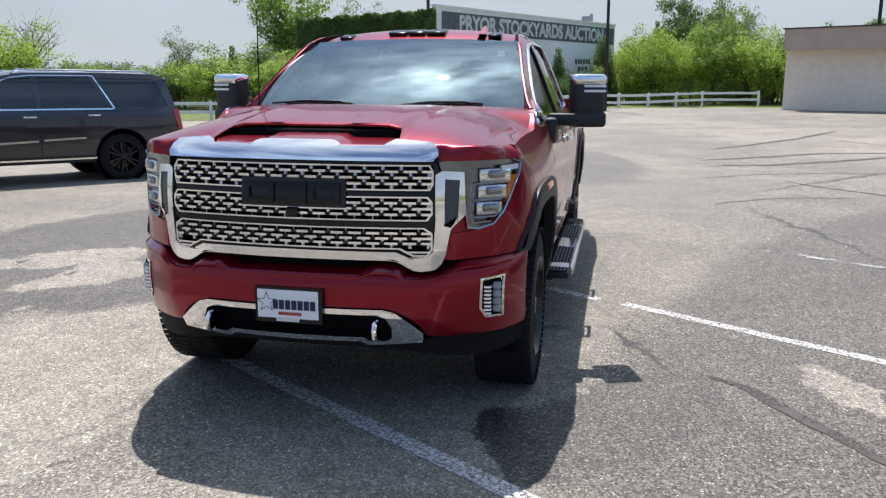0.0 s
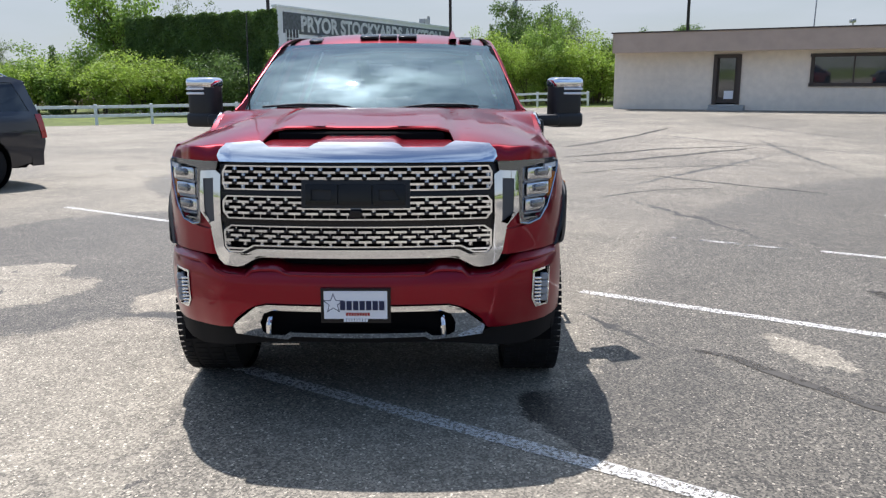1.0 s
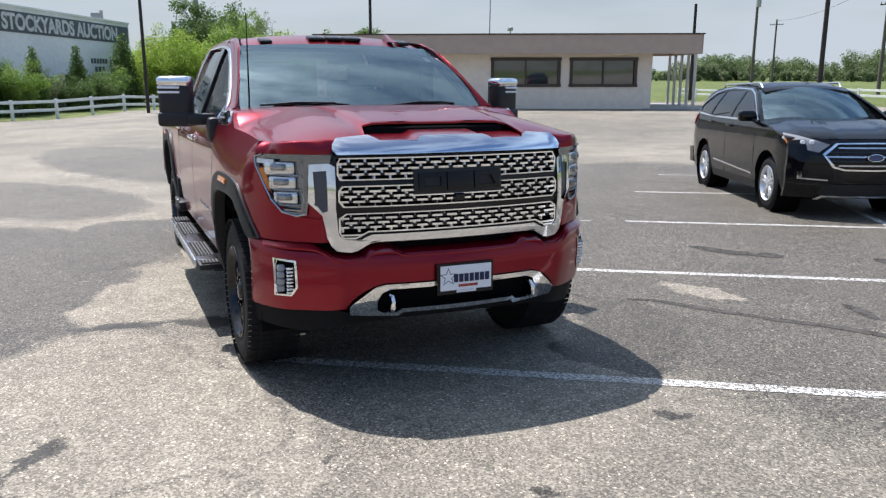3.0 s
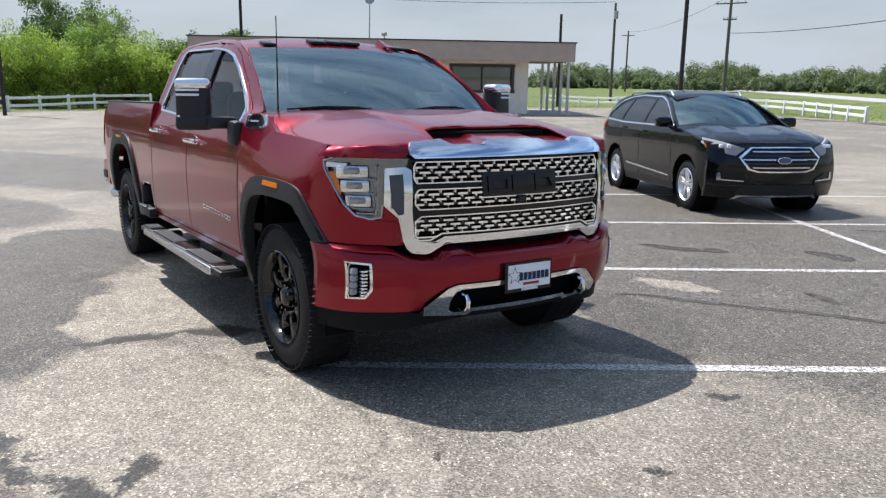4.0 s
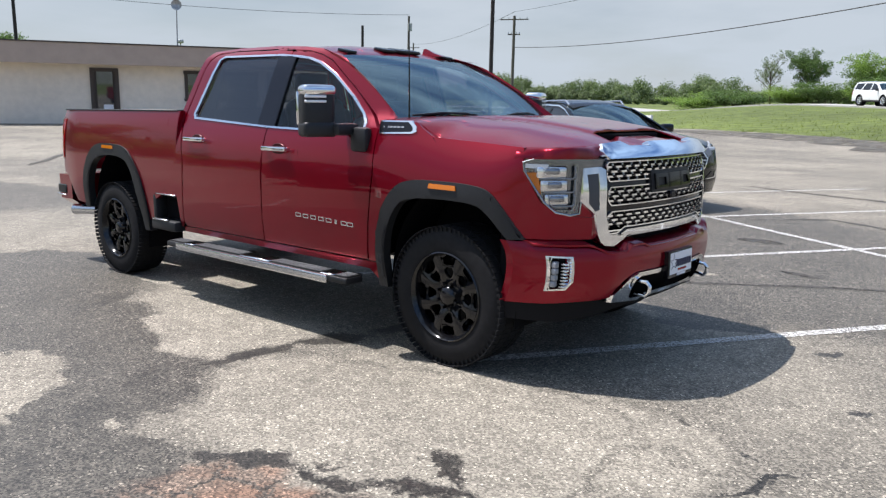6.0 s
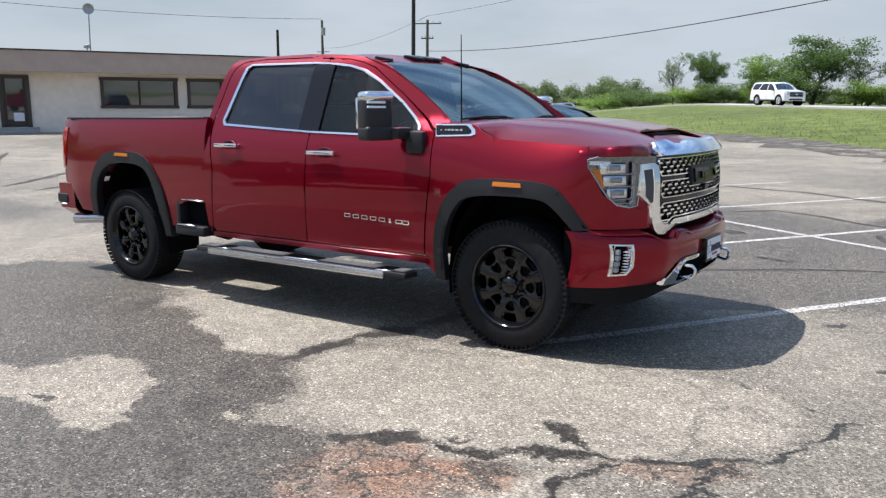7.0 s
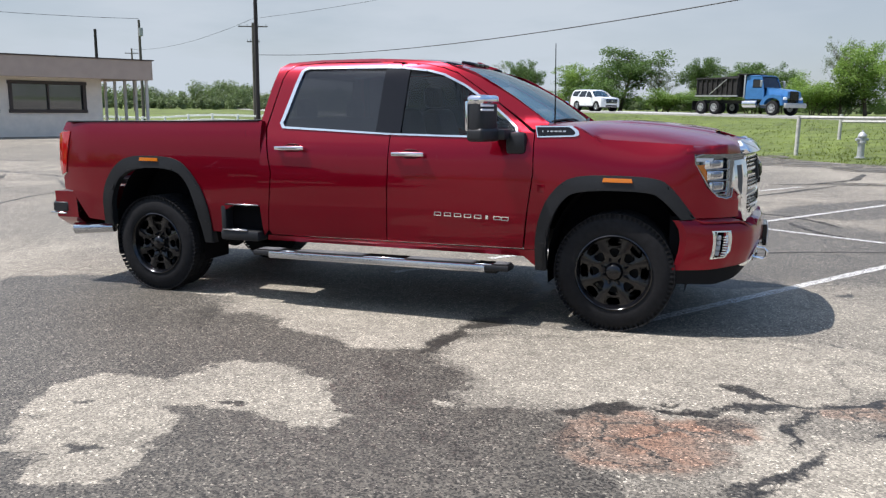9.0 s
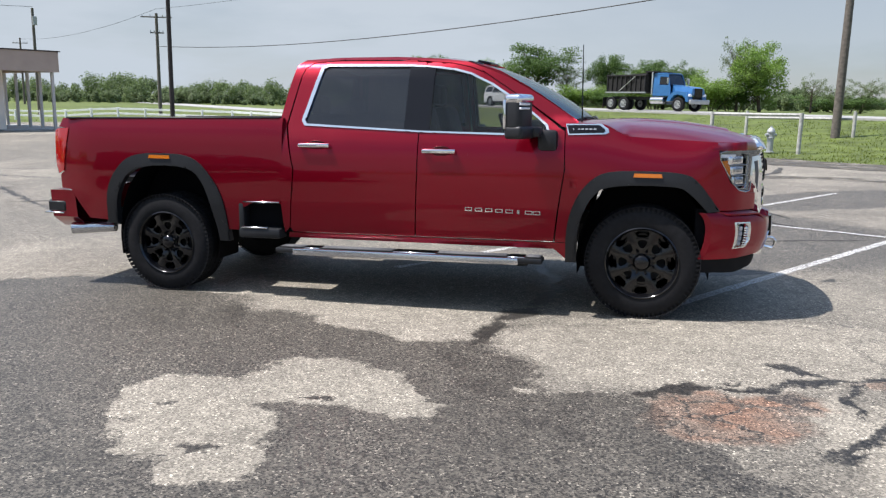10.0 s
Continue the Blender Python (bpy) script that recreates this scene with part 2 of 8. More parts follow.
def box_into(bm, c, s, r=0.0, seg=1, m=None):
    """A box of size s at c, rounded by r."""
    g = bmesh.ops.create_cube(bm, size=1.0)
    vs = g["verts"]
    bmesh.ops.scale(bm, vec=s, verts=vs)
    if r:
        es = list({e for v in vs for e in v.link_edges})
        out = bmesh.ops.bevel(bm, geom=es, offset=r, segments=seg, affect="EDGES", profile=0.5)
        vs = list({v for f in out["faces"] for v in f.verts} | {v for v in vs if v.is_valid})
    if m is not None:
        bmesh.ops.transform(bm, matrix=m, verts=vs)
    bmesh.ops.translate(bm, vec=c, verts=vs)
    return vs


def box(c, s, r=0.0, seg=1, m=None):
    bm = bmesh.new()
    box_into(bm, c, s, r, seg, m)
    return bm


def rod_into(bm, a, b, r0, r1=None, n=10):
    """A tapered round bar from a to b."""
    a, b = Vector(a), Vector(b)
    r1 = r0 if r1 is None else r1
    q = (b - a).to_track_quat("Z", "Y").to_matrix()
    rings = []
    for p, r in ((a, r0), (b, r1)):
        rings.append([bm.verts.new(p + q @ Vector((r * math.cos(2 * math.pi * i / n), r * math.sin(2 * math.pi * i / n), 0))) for i in range(n)])
    for i in range(n):
        bm.faces.new((rings[0][i], rings[0][(i + 1) % n], rings[1][(i + 1) % n], rings[1][i]))
    bm.faces.new(rings[0][::-1])
    bm.faces.new(rings[1])


def rod(a, b, r0, r1=None, n=10):
    bm = bmesh.new()
    rod_into(bm, a, b, r0, r1, n)
    return bm


def lathe(profile, n=48, axis="y"):
    """Turn (radius, along) pairs round an axis into a closed skin."""
    bm = bmesh.new()
    rings = []
    for r, h in profile:
        ring = []
        for i in range(n):
            a = 2 * math.pi * i / n
            c, s = r * math.cos(a), r * math.sin(a)
            ring.append(bm.verts.new((c, h, s) if axis == "y" else (c, s, h)))
        rings.append(ring)
    for p, q in zip(rings, rings[1:]):
        for i in range(n):
            bm.faces.new((p[i], p[(i + 1) % n], q[(i + 1) % n], q[i]))
    return bm


def tube(points, r, n=8):
    """A round bar of one piece along a row of points."""
    bm = bmesh.new()
    pts = [Vector(p) for p in points]
    rings = []
    side_ = None
    for i, p in enumerate(pts):
        way = (pts[min(i + 1, len(pts) - 1)] - pts[max(i - 1, 0)]).normalized()
        side_ = way.orthogonal() if side_ is None else side_ - way * side_.dot(way)
        side_.normalize()
        up_ = way.cross(side_)
        rings.append([bm.verts.new(p + (side_ * math.cos(2 * math.pi * k / n) + up_ * math.sin(2 * math.pi * k / n)) * r) for k in range(n)])
    for a, b in zip(rings, rings[1:]):
        for k in range(n):
            bm.faces.new((a[k], a[(k + 1) % n], b[(k + 1) % n], b[k]))
    bm.faces.new(rings[0][::-1])
    bm.faces.new(rings[-1])
    return bm


def skin(outline, fmap, step=0.12, depth=0.02, holes=(), edge=0.006, stepv=None):
    """A panel: a flat outline (u, v) with holes, cut into a grid, laid on a curved surface fmap(u, v, w) and given thickness; w is the height over the surface."""
    bm = bmesh.new()
    lay = bm.verts.layers.float_vector.new("lie")
    es = []
    for ring in (outline, *holes):
        vs = [bm.verts.new((u, v, 0)) for u, v in ring]
        es += [bm.edges.new((vs[i], vs[(i + 1) % len(vs)])) for i in range(len(vs))]
    bmesh.ops.triangle_fill(bm, use_beauty=True, edges=es, normal=(0, 0, 1))
    stepv = stepv or step
    us, vs_ = [p[0] for p in outline], [p[1] for p in outline]
    lines = []
    for k, lo, hi, st in ((0, min(us), max(us), step), (1, min(vs_), max(vs_), stepv)):
        c = math.floor(lo / st) * st + st
        while c < hi - 1e-4:
            co, no = [0, 0, 0], [0, 0, 0]
            co[k], no[k] = c, 1
            bmesh.ops.bisect_plane(bm, geom=bm.verts[:] + bm.edges[:] + bm.faces[:], plane_co=co, plane_no=no, dist=1e-5)
            lines.append((k, c))
            c += st
    grid = [set(round(c, 4) for k, c in lines if k == a) for a in (0, 1)]

    def diagonal(e):
        a, b = e.verts
        for k in (0, 1):
            if abs(a.co[k] - b.co[k]) < 1e-5 and any(abs(a.co[k] - c) < 1e-4 for c in grid[k]):
                return False
        return True

    bmesh.ops.dissolve_edges(bm, edges=[e for e in bm.edges if len(e.link_faces) == 2 and diagonal(e)], use_verts=False)
    if edge:
        bmesh.ops.inset_region(bm, faces=bm.faces[:], thickness=edge, use_boundary=True, use_even_offset=True)
    rim = {v for e in bm.edges if len(e.link_faces) == 1 for v in e.verts}
    bedges = [e for e in bm.edges if len(e.link_faces) == 1]
    flat = {v: (v.co.x, v.co.y) for v in bm.verts}
    d = 0.004
    for v, (a, b) in flat.items():
        p = fmap(a, b, 0.0)
        n_ = (fmap(a + d, b, 0.0) - fmap(a - d, b, 0.0)).cross(fmap(a, b + d, 0.0) - fmap(a, b - d, 0.0))
        n_.normalize()
        v[lay] = -n_ if n_.dot(fmap(a, b, 0.01) - p) < 0 else n_
    lip, back = {}, {}
    for v in rim:
        lip[v] = bm.verts.new(fmap(*flat[v], -edge * 0.8))
        back[v] = bm.verts.new(fmap(*flat[v], -depth))
    for v, (a, b) in flat.items():
        v.co = fmap(a, b, -edge * 0.8 if v in rim else 0.0)
    for e in bedges:
        a, b = e.verts
        bm.faces.new((lip[a], lip[b], back[b], back[a]))
    return bm


def mirror_bm(bm, axis=1):
    """A mirrored copy of a bmesh across y = 0."""
    out = bm.copy()
    lay = out.verts.layers.float_vector.get("lie")
    for v in out.verts:
        v.co[axis] = -v.co[axis]
        if lay is not None:
            q = v[lay].copy()
            q[axis] = -q[axis]
            v[lay] = q
    bmesh.ops.reverse_faces(out, faces=out.faces[:])
    return out


def both(name, bm, material, parent, label="", smooth=40.0):
    """The same panel on the right and, mirrored, on the left."""
    other = mirror_bm(bm)
    return finish(name, bm, material, parent, label, smooth), finish(name, other, material, parent, label, smooth)


def lerp_at(t, xs, ys):
    return float(np.interp(t, xs, ys))


CURVES = {}


def soft_at(t, xs, ys, w):
    """The curve through xs, ys with its corners rounded over about w."""
    key = (tuple(xs), tuple(ys), w)
    if key not in CURVES:
        g = np.arange(xs[0] - 6 * w, xs[-1] + 6 * w, w / 12)
        s0, s1 = (ys[1] - ys[0]) / (xs[1] - xs[0]), (ys[-1] - ys[-2]) / (xs[-1] - xs[-2])
        v = np.interp(g, xs, ys)
        v = np.where(g < xs[0], ys[0] + s0 * (g - xs[0]), v)
        v = np.where(g > xs[-1], ys[-1] + s1 * (g - xs[-1]), v)
        k = np.exp(-0.5 * (np.arange(-36, 37) / 12.0) ** 2)
        CURVES[key] = (g[36:-36], np.convolve(v, k / k.sum(), "valid"))
    g, v = CURVES[key]
    return float(np.interp(t, g, v))


def thing(name, m, label, category, group=""):
    ob = new(name)
    ob.matrix_world = m
    return tagged(ob, label, category, group)


# ---- ground, lot, road ----
def ease(t):
    t = min(1.0, max(0.0, t))
    return t * t * (3 - 2 * t)


def height(x, y):
    """Level of the ground: the sloping lot, levelling out, then rising north to the road."""
    lot = 0.0253 * x - 0.0096 * y
    r = math.hypot(x + 1, y)
    dip = max(ease((-x - 40) / 8), ease((-x - 24) / 14) * ease((4 - y) / 8))
    far = -0.33 - 0.40 * dip + 1.36 * ease((x * 0.682 + (y - 56.3) * 0.731 + 27) / 25) * ease((x + 45) / 25)
    w = 1 - ease((r - 14) / 22)
    return w * lot + (1 - w) * far


def sheet(name, outline, step, lift, material, depth=0.03):
    bm = skin(outline, lambda u, v, w: Vector((u, v, height(u, v) + lift + w)), step, depth, edge=0)
    return finish(name, bm, material, smooth=60)


# lines painted across the lot: u runs along a stall line, v across the stalls
STALL = radians(56.6)
SU, SV = Vector((math.cos(STALL), math.sin(STALL))), Vector((math.sin(STALL), -math.cos(STALL)))


def shader_lot():
    m = bpy.data.materials.new("weathered_asphalt")
    m.use_nodes = True
    n, l = m.node_tree.nodes, m.node_tree.links
    p = n["Principled BSDF"]
    co = n.new("ShaderNodeTexCoord")

    def math_(op, a, b=None, clamp=False):
        k = n.new("ShaderNodeMath")
        k.operation, k.use_clamp = op, clamp
        for i, s in enumerate((a, b)):
            if s is None:
                continue
            if isinstance(s, (int, float)):
                k.inputs[i].default_value = s
            else:
                l.new(s, k.inputs[i])
        return k.outputs[0]

    def noise_(scale, detail=6, rough=0.55, vec=None):
        t = n.new("ShaderNodeTexNoise")
        t.inputs["Scale"].default_value, t.inputs["Detail"].default_value, t.inputs["Roughness"].default_value = scale, detail, rough
        l.new(vec or co.outputs["Object"], t.inputs["Vector"])
        return t

    def ramp(v, a, b, lo=0.0, hi=1.0):
        r = n.new("ShaderNodeMapRange")
        r.interpolation_type = "SMOOTHSTEP"
        for i, x in zip(("From Min", "From Max", "To Min", "To Max"), (a, b, lo, hi)):
            r.inputs[i].default_value = x
        l.new(v, r.inputs["Value"])
        return r.outputs[0]

    # ragged coordinates for the outlines of patches
    wob = noise_(2.6, 9, 0.66)
    add = n.new("ShaderNodeVectorMath")
    add.operation = "MULTIPLY_ADD"
    add.inputs[1].default_value = (0.62, 0.62, 0.0)
    l.new(wob.outputs["Color"], add.inputs[0])
    l.new(co.outputs["Object"], add.inputs[2])
    sub = n.new("ShaderNodeVectorMath")
    sub.operation = "SUBTRACT"
    sub.inputs[1].default_value = (0.31, 0.31, 0.0)
    l.new(add.outputs[0], sub.inputs[0])
    ragged = sub.outputs[0]

    def blob(x, y, rx, ry, turn):
        mp = n.new("ShaderNodeMapping")
        mp.vector_type = "TEXTURE"
        mp.inputs["Location"].default_value = (x, y, 0)
        mp.inputs["Rotation"].default_value = (0, 0, radians(turn))
        mp.inputs["Scale"].default_value = (rx, ry, 1000)
        l.new(ragged, mp.inputs["Vector"])
        ln = n.new("ShaderNodeVectorMath")
        ln.operation = "LENGTH"
        l.new(mp.outputs[0], ln.inputs[0])
        return ln.outputs["Value"]

    def blobs(rows, soft):
        out = None
        for row in rows:
            d = blob(*row)
            out = d if out is None else math_("MINIMUM", out, d)
        return ramp(out, 1 - soft, 1 + soft, 1.0, 0.0)

    def seg(x0, y0, x1, y1, wide):
        """Distance to a stretch of crack or tar seam, as a long thin blob."""
        return ((x0 + x1) / 2, (y0 + y1) / 2, math.hypot(x1 - x0, y1 - y0) / 2 + 0.05, wide, math.degrees(math.atan2(y1 - y0, x1 - x0)))

    mid_ = blobs(MID_PATCHES, 0.10)
    dark = blobs(DARK_PATCHES, 0.06)
    dusty = blobs(DUSTY_PATCHES, 0.35)
    light = blobs(LIGHT_PATCHES, 0.07)
    seams = blobs([seg(*s) for s in SEAMS], 0.45)
    rust = blobs(RUST_PATCHES, 0.25)
    wet = blobs(STAINS, 0.25)
    ruts = blobs([seg(*s) for s in RUTS], 0.75)
    # broad uneven fading of the sealer away from the pickup
    broad = noise_(0.11, 5, 0.6)
    broad2 = noise_(0.5, 7, 0.65)
    fade = ramp(math_("ADD", math_("MULTIPLY", broad.outputs["Fac"], 0.65), math_("MULTIPLY", broad2.outputs["Fac"], 0.35)), 0.42, 0.58)
    tone = math_("MULTIPLY", fade, 0.42)
    tone = math_("MAXIMUM", tone, math_("MULTIPLY", mid_, 0.68))
    tone = math_("MAXIMUM", tone, math_("MULTIPLY", dusty, 0.30))
    tone = math_("MAXIMUM", tone, math_("MULTIPLY", dark, 0.78))
    tone = math_("MAXIMUM", tone, math_("MULTIPLY", ruts, 0.88))
    tone = math_("MULTIPLY", tone, math_("SUBTRACT", 1.0, light))
    # fine hairline cracks all over
    cv_ = n.new("ShaderNodeTexVoronoi")
    cv_.feature = "DISTANCE_TO_EDGE"
    cv_.inputs["Scale"].default_value = 0.42
    l.new(ragged, cv_.inputs["Vector"])
    hair = ramp(cv_.outputs["Distance"], 0.004, 0.016, 1.0, 0.0)
    hair = math_("MULTIPLY", hair, ramp(noise_(0.35, 3).outputs["Fac"], 0.48, 0.6))
    seams = math_("MAXIMUM", seams, math_("MULTIPLY", hair, 0.40))
    # crazed surface where the rust-brown soil shows through
    cz = n.new("ShaderNodeTexVoronoi")
    cz.feature = "DISTANCE_TO_EDGE"
    cz.inputs["Scale"].default_value = 3.4
    l.new(ragged, cz.inputs["Vector"])
    craze = math_("MULTIPLY", ramp(cz.outputs["Distance"], 0.02, 0.07, 1.0, 0.0), rust)
    seams = math_("MAXIMUM", seams, math_("MULTIPLY", craze, 0.85))
    tone = math_("MAXIMUM", tone, seams)
    tone = math_("MAXIMUM", tone, math_("MULTIPLY", wet, 0.9))
    mix = n.new("ShaderNodeMix")
    mix.data_type = "RGBA"
    mix.inputs["A"].default_value = (0.238, 0.213, 0.170, 1)
    mix.inputs["B"].default_value = (0.028, 0.0245, 0.0195, 1)
    l.new(tone, mix.inputs["Factor"])
    mixr = n.new("ShaderNodeMix")
    mixr.data_type = "RGBA"
    mixr.inputs["B"].default_value = (0.178, 0.102, 0.066, 1)
    l.new(mix.outputs["Result"], mixr.inputs["A"])
    l.new(math_("MULTIPLY", math_("MULTIPLY", rust, ramp(noise_(3.2, 4).outputs["Fac"], 0.38, 0.6, 0.45, 0.92)), math_("SUBTRACT", 1.0, seams)), mixr.inputs["Factor"])
    # stone chips in the surface
    vor = n.new("ShaderNodeTexVoronoi")
    vor.inputs["Scale"].default_value = 105
    l.new(co.outputs["Object"], vor.inputs["Vector"])
    sep = n.new("ShaderNodeSeparateColor")
    l.new(vor.outputs["Color"], sep.inputs[0])
    chip = ramp(sep.outputs[0], 0.0, 1.0, 0.22, 1.75)
    pale = ramp(sep.outputs[2], 0.90, 0.95, 1.0, 2.5)
    pits = ramp(sep.outputs[1], 0.91, 0.95, 1.0, 0.42)
    chip = math_("MULTIPLY", math_("MULTIPLY", chip, pale), math_("MULTIPLY", pits, ramp(noise_(55, 4, 0.7).outputs["Fac"], 0.3, 0.7, 0.78, 1.22)))
    # worn stone is even in tone, sealer shows every chip
    lively = ramp(tone, 0.1, 0.75, 0.52, 1.0)
    chip = math_("ADD", math_("MULTIPLY", math_("SUBTRACT", chip, 1.0), lively), 1.0)
    mid = ramp(noise_(9, 6, 0.65).outputs["Fac"], 0.3, 0.7, 0.86, 1.14)
    big = ramp(noise_(0.9, 6, 0.6).outputs["Fac"], 0.3, 0.7, 0.88, 1.12)
    hsv = n.new("ShaderNodeHueSaturation")
    l.new(mixr.outputs["Result"], hsv.inputs["Color"])
    l.new(math_("MULTIPLY", math_("MULTIPLY", chip, mid), big), hsv.inputs["Value"])
    l.new(hsv.outputs["Color"], p.inputs["Base Color"])
    l.new(ramp(tone, 0.0, 1.0, 0.82, 0.56), p.inputs["Roughness"])
    p.inputs["Specular IOR Level"].default_value = 0.45
    b = n.new("ShaderNodeBump")
    b.inputs["Strength"].default_value, b.inputs["Distance"].default_value = 0.7, 0.006
    l.new(math_("SUBTRACT", math_("MULTIPLY", sep.outputs[1], 0.7), math_("MULTIPLY", seams, 0.8)), b.inputs["Height"])
    l.new(b.outputs["Normal"], p.inputs["Normal"])
    return m


# patches of sealer (dark) and bare stone (light): x, y, half length, half width, turn
DARK_PATCHES = [
    (-3.2, -3.3, 2.9, 1.9, 0), (-0.6, -3.75, 1.15, 0.85, 0), (-4.6, -1.3, 1.3, 0.8, 0), (0.42, 1.55, 0.88, 0.38, -30), (0.82, 1.12, 0.38, 0.20, 10), (-1.0, -2.35, 0.42, 0.55, 0), (-0.2, -3.05, 0.38, 0.42, 0),
]
MID_PATCHES = [
    (-3.4, 5.9, 8.0, 3.2, 152), (3.5, 8.5, 3.0, 1.2, 40), (-9, -3, 3.0, 1.5, 30), (-15, -0.5, 6, 2.2, 15),
]
DUSTY_PATCHES = [(3.3, 1.6, 2.0, 4.2, 12)]
LIGHT_PATCHES = [
    (-1.78, -2.87, 0.50, 0.38, 0), (-1.32, -3.05, 0.30, 0.22, -15), (-2.38, -3.27, 0.42, 0.36, -20), (-2.12, -3.62, 0.40, 0.34, -20), (-1.82, -4.02, 0.22, 0.24, 0),
    (-1.75, -1.32, 0.72, 0.48, -15), (-1.48, -1.55, 0.36, 0.36, 0), (-2.5, -1.0, 0.68, 0.36, -25), (-3.5, -0.78, 0.62, 0.17, -8), (-1.25, -1.05, 0.28, 0.30, 0),
    (0.3, -1.70, 1.22, 0.82, 8), (1.1, -1.35, 0.7, 0.60, 20), (-0.62, -2.72, 0.06, 0.05, 0), (1.2, -2.95, 0.36, 0.55, 15), (2.2, -3.4, 1.3, 1.0, 0),
    (-0.22, 2.70, 0.40, 0.17, 20),
]
SEAMS = [
    (-1.01, 1.12, -0.73, -0.04, 0.08), (-0.73, -0.04, -0.80, -0.80, 0.09), (-0.80, -0.80, -0.96, -1.30, 0.09), (-0.96, -1.30, -1.10, -1.95, 0.10),
    (0.04, -2.66, 0.42, -2.42, 0.06), (0.42, -2.42, 0.80, -2.29, 0.05), (0.80, -2.29, 1.26, -2.09, 0.05), (1.26, -2.09, 1.78, -1.83, 0.04), (1.78, -1.83, 1.89, -1.42, 0.03), (1.89, -1.42, 2.10, -1.08, 0.03),
    (1.25, -2.13, 1.13, -2.62, 0.03), (1.70, -1.88, 1.57, -2.50, 0.03), (1.25, -2.66, 0.88, -3.30, 0.04), (0.77, -1.94, 1.04, -2.07, 0.025),
]
RUTS = [(-1.14, -2.0, -1.05, -2.55, 0.20), (-1.15, -2.45, -0.60, -2.98, 0.17), (-0.75, -2.88, 0.05, -3.52, 0.17), (-0.05, -3.42, 0.75, -3.80, 0.15), (-3.4, -1.0, -2.6, -2.3, 0.18)]
FAR_SEAMS = [
    (-9, 3.5, -16, 9.0, 0.07), (-11, 8.5, -21, 10.5, 0.06), (-13, 13, -24, 7.5, 0.07), (-19, 14, -30, 11, 0.08), (-7.5, 9.0, -15, 15.5, 0.05), (-3.0, 4.2, -7.6, 3.2, 0.05),
    (-1.09, 1.47, -0.29, 1.85, 0.05),
]
SEAMS += FAR_SEAMS
RUST_PATCHES = [(0.42, -2.86, 0.36, 0.36, 0), (0.76, -2.58, 0.28, 0.18, 25), (1.5, -2.08, 0.30, 0.12, 25)]
STAINS = [(0.72, 1.02, 0.26, 0.12, 15), (0.48, -2.26, 0.10, 0.03, 40), (0.87, -1.95, 0.11, 0.04, -35), (-1.70, -3.15, 0.07, 0.03, 20), (-2.38, -3.42, 0.07, 0.03, 0), (-1.95, -3.84, 0.10, 0.04, 10), (1.89, -0.98, 0.06, 0.04, 0), (1.46, -0.76, 0.05, 0.03, 0), (2.08, -0.10, 0.09, 0.05, 40), (1.62, 0.93, 0.08, 0.05, 40)]
M_LOT = shader_lot()
M_LINE = mat("worn_white_line_paint", (0.60, 0.59, 0.56), 0.8, var=0.15, scale=30, bump=0.2, bscale=300)
ln_, ll_ = M_LINE.node_tree.nodes, M_LINE.node_tree.links
wt = ln_.new("ShaderNodeTexNoise")
wt.inputs["Scale"].default_value, wt.inputs["Detail"].default_value, wt.inputs["Roughness"].default_value = 48, 8, 0.8
wc = ln_.new("ShaderNodeTexCoord")
ll_.new(wc.outputs["Object"], wt.inputs["Vector"])
wr_ = ln_.new("ShaderNodeMapRange")
wr_.inputs["From Min"].default_value, wr_.inputs["From Max"].default_value = 0.455, 0.515
ll_.new(wt.outputs["Fac"], wr_.inputs["Value"])
ll_.new(wr_.outputs[0], ln_["Principled BSDF"].inputs["Alpha"])
M_GRASS = mat("spring_grass", (0.096, 0.124, 0.024), 0.9, var=0.4, scale=1.2, big=0.3, bump=0.5, bscale=25)
M_ROAD = mat("pale_concrete_road", (0.36, 0.35, 0.33), 0.85, var=0.08, scale=2, big=0.08)

cuts = sorted({-2500, -1500, -900, -600, -420, -300, -220, -160, -120, -95, -80, *range(-70, 71, 2), 80, 95, 120, 160, 220, 300, 420, 600, 900, 1500, 2500})
gv = [(x, y, height(x, y) - 0.05) for y in cuts for x in cuts]
gw = len(cuts)
gf = [(j * gw + i, j * gw + i + 1, (j + 1) * gw + i + 1, (j + 1) * gw + i) for j in range(gw - 1) for i in range(gw - 1)]
gm = bpy.data.meshes.new("ground")
gm.from_pydata(gv, [], gf)
gm.materials.append(M_GRASS)
tagged(new("ground", gm), "rough green spring grass running out to the horizon", "ground", kind="structure")

LOT_EDGE = [(60, -60), (60, 18), (14, 18), (7.0, 19.2), (5.4, 20.6), (4.2, 21.9), (2.0, 24.2), (-0.2, 27.6), (-4.5, 32.5), (-10, 36.5), (-16, 39.5), (-25, 39.5), (-36, 38.5), (-47, 16), (-50.5, 8), (-44.4, 0.6), (-40.2, -4.2), (-38.3, -7.6), (-36.2, -10.8), (-34.6, -14.5), (-31.5, -18), (-26, -26), (-22, -60)]
tagged(sheet("car_park", LOT_EDGE, 1.0, 0.0, M_LOT, 0.12), "worn grey asphalt car park with sealer patches", "car park", kind="structure")
RU, RV = Vector((0.731, -0.682)), Vector((0.682, 0.731))


def road_at(s, o):
    """A place s metres along the road from where it passes north of the lot, o metres to its far side."""
    q = Vector((0, 56.3)) + RU * s + RV * o
    return q.x, q.y


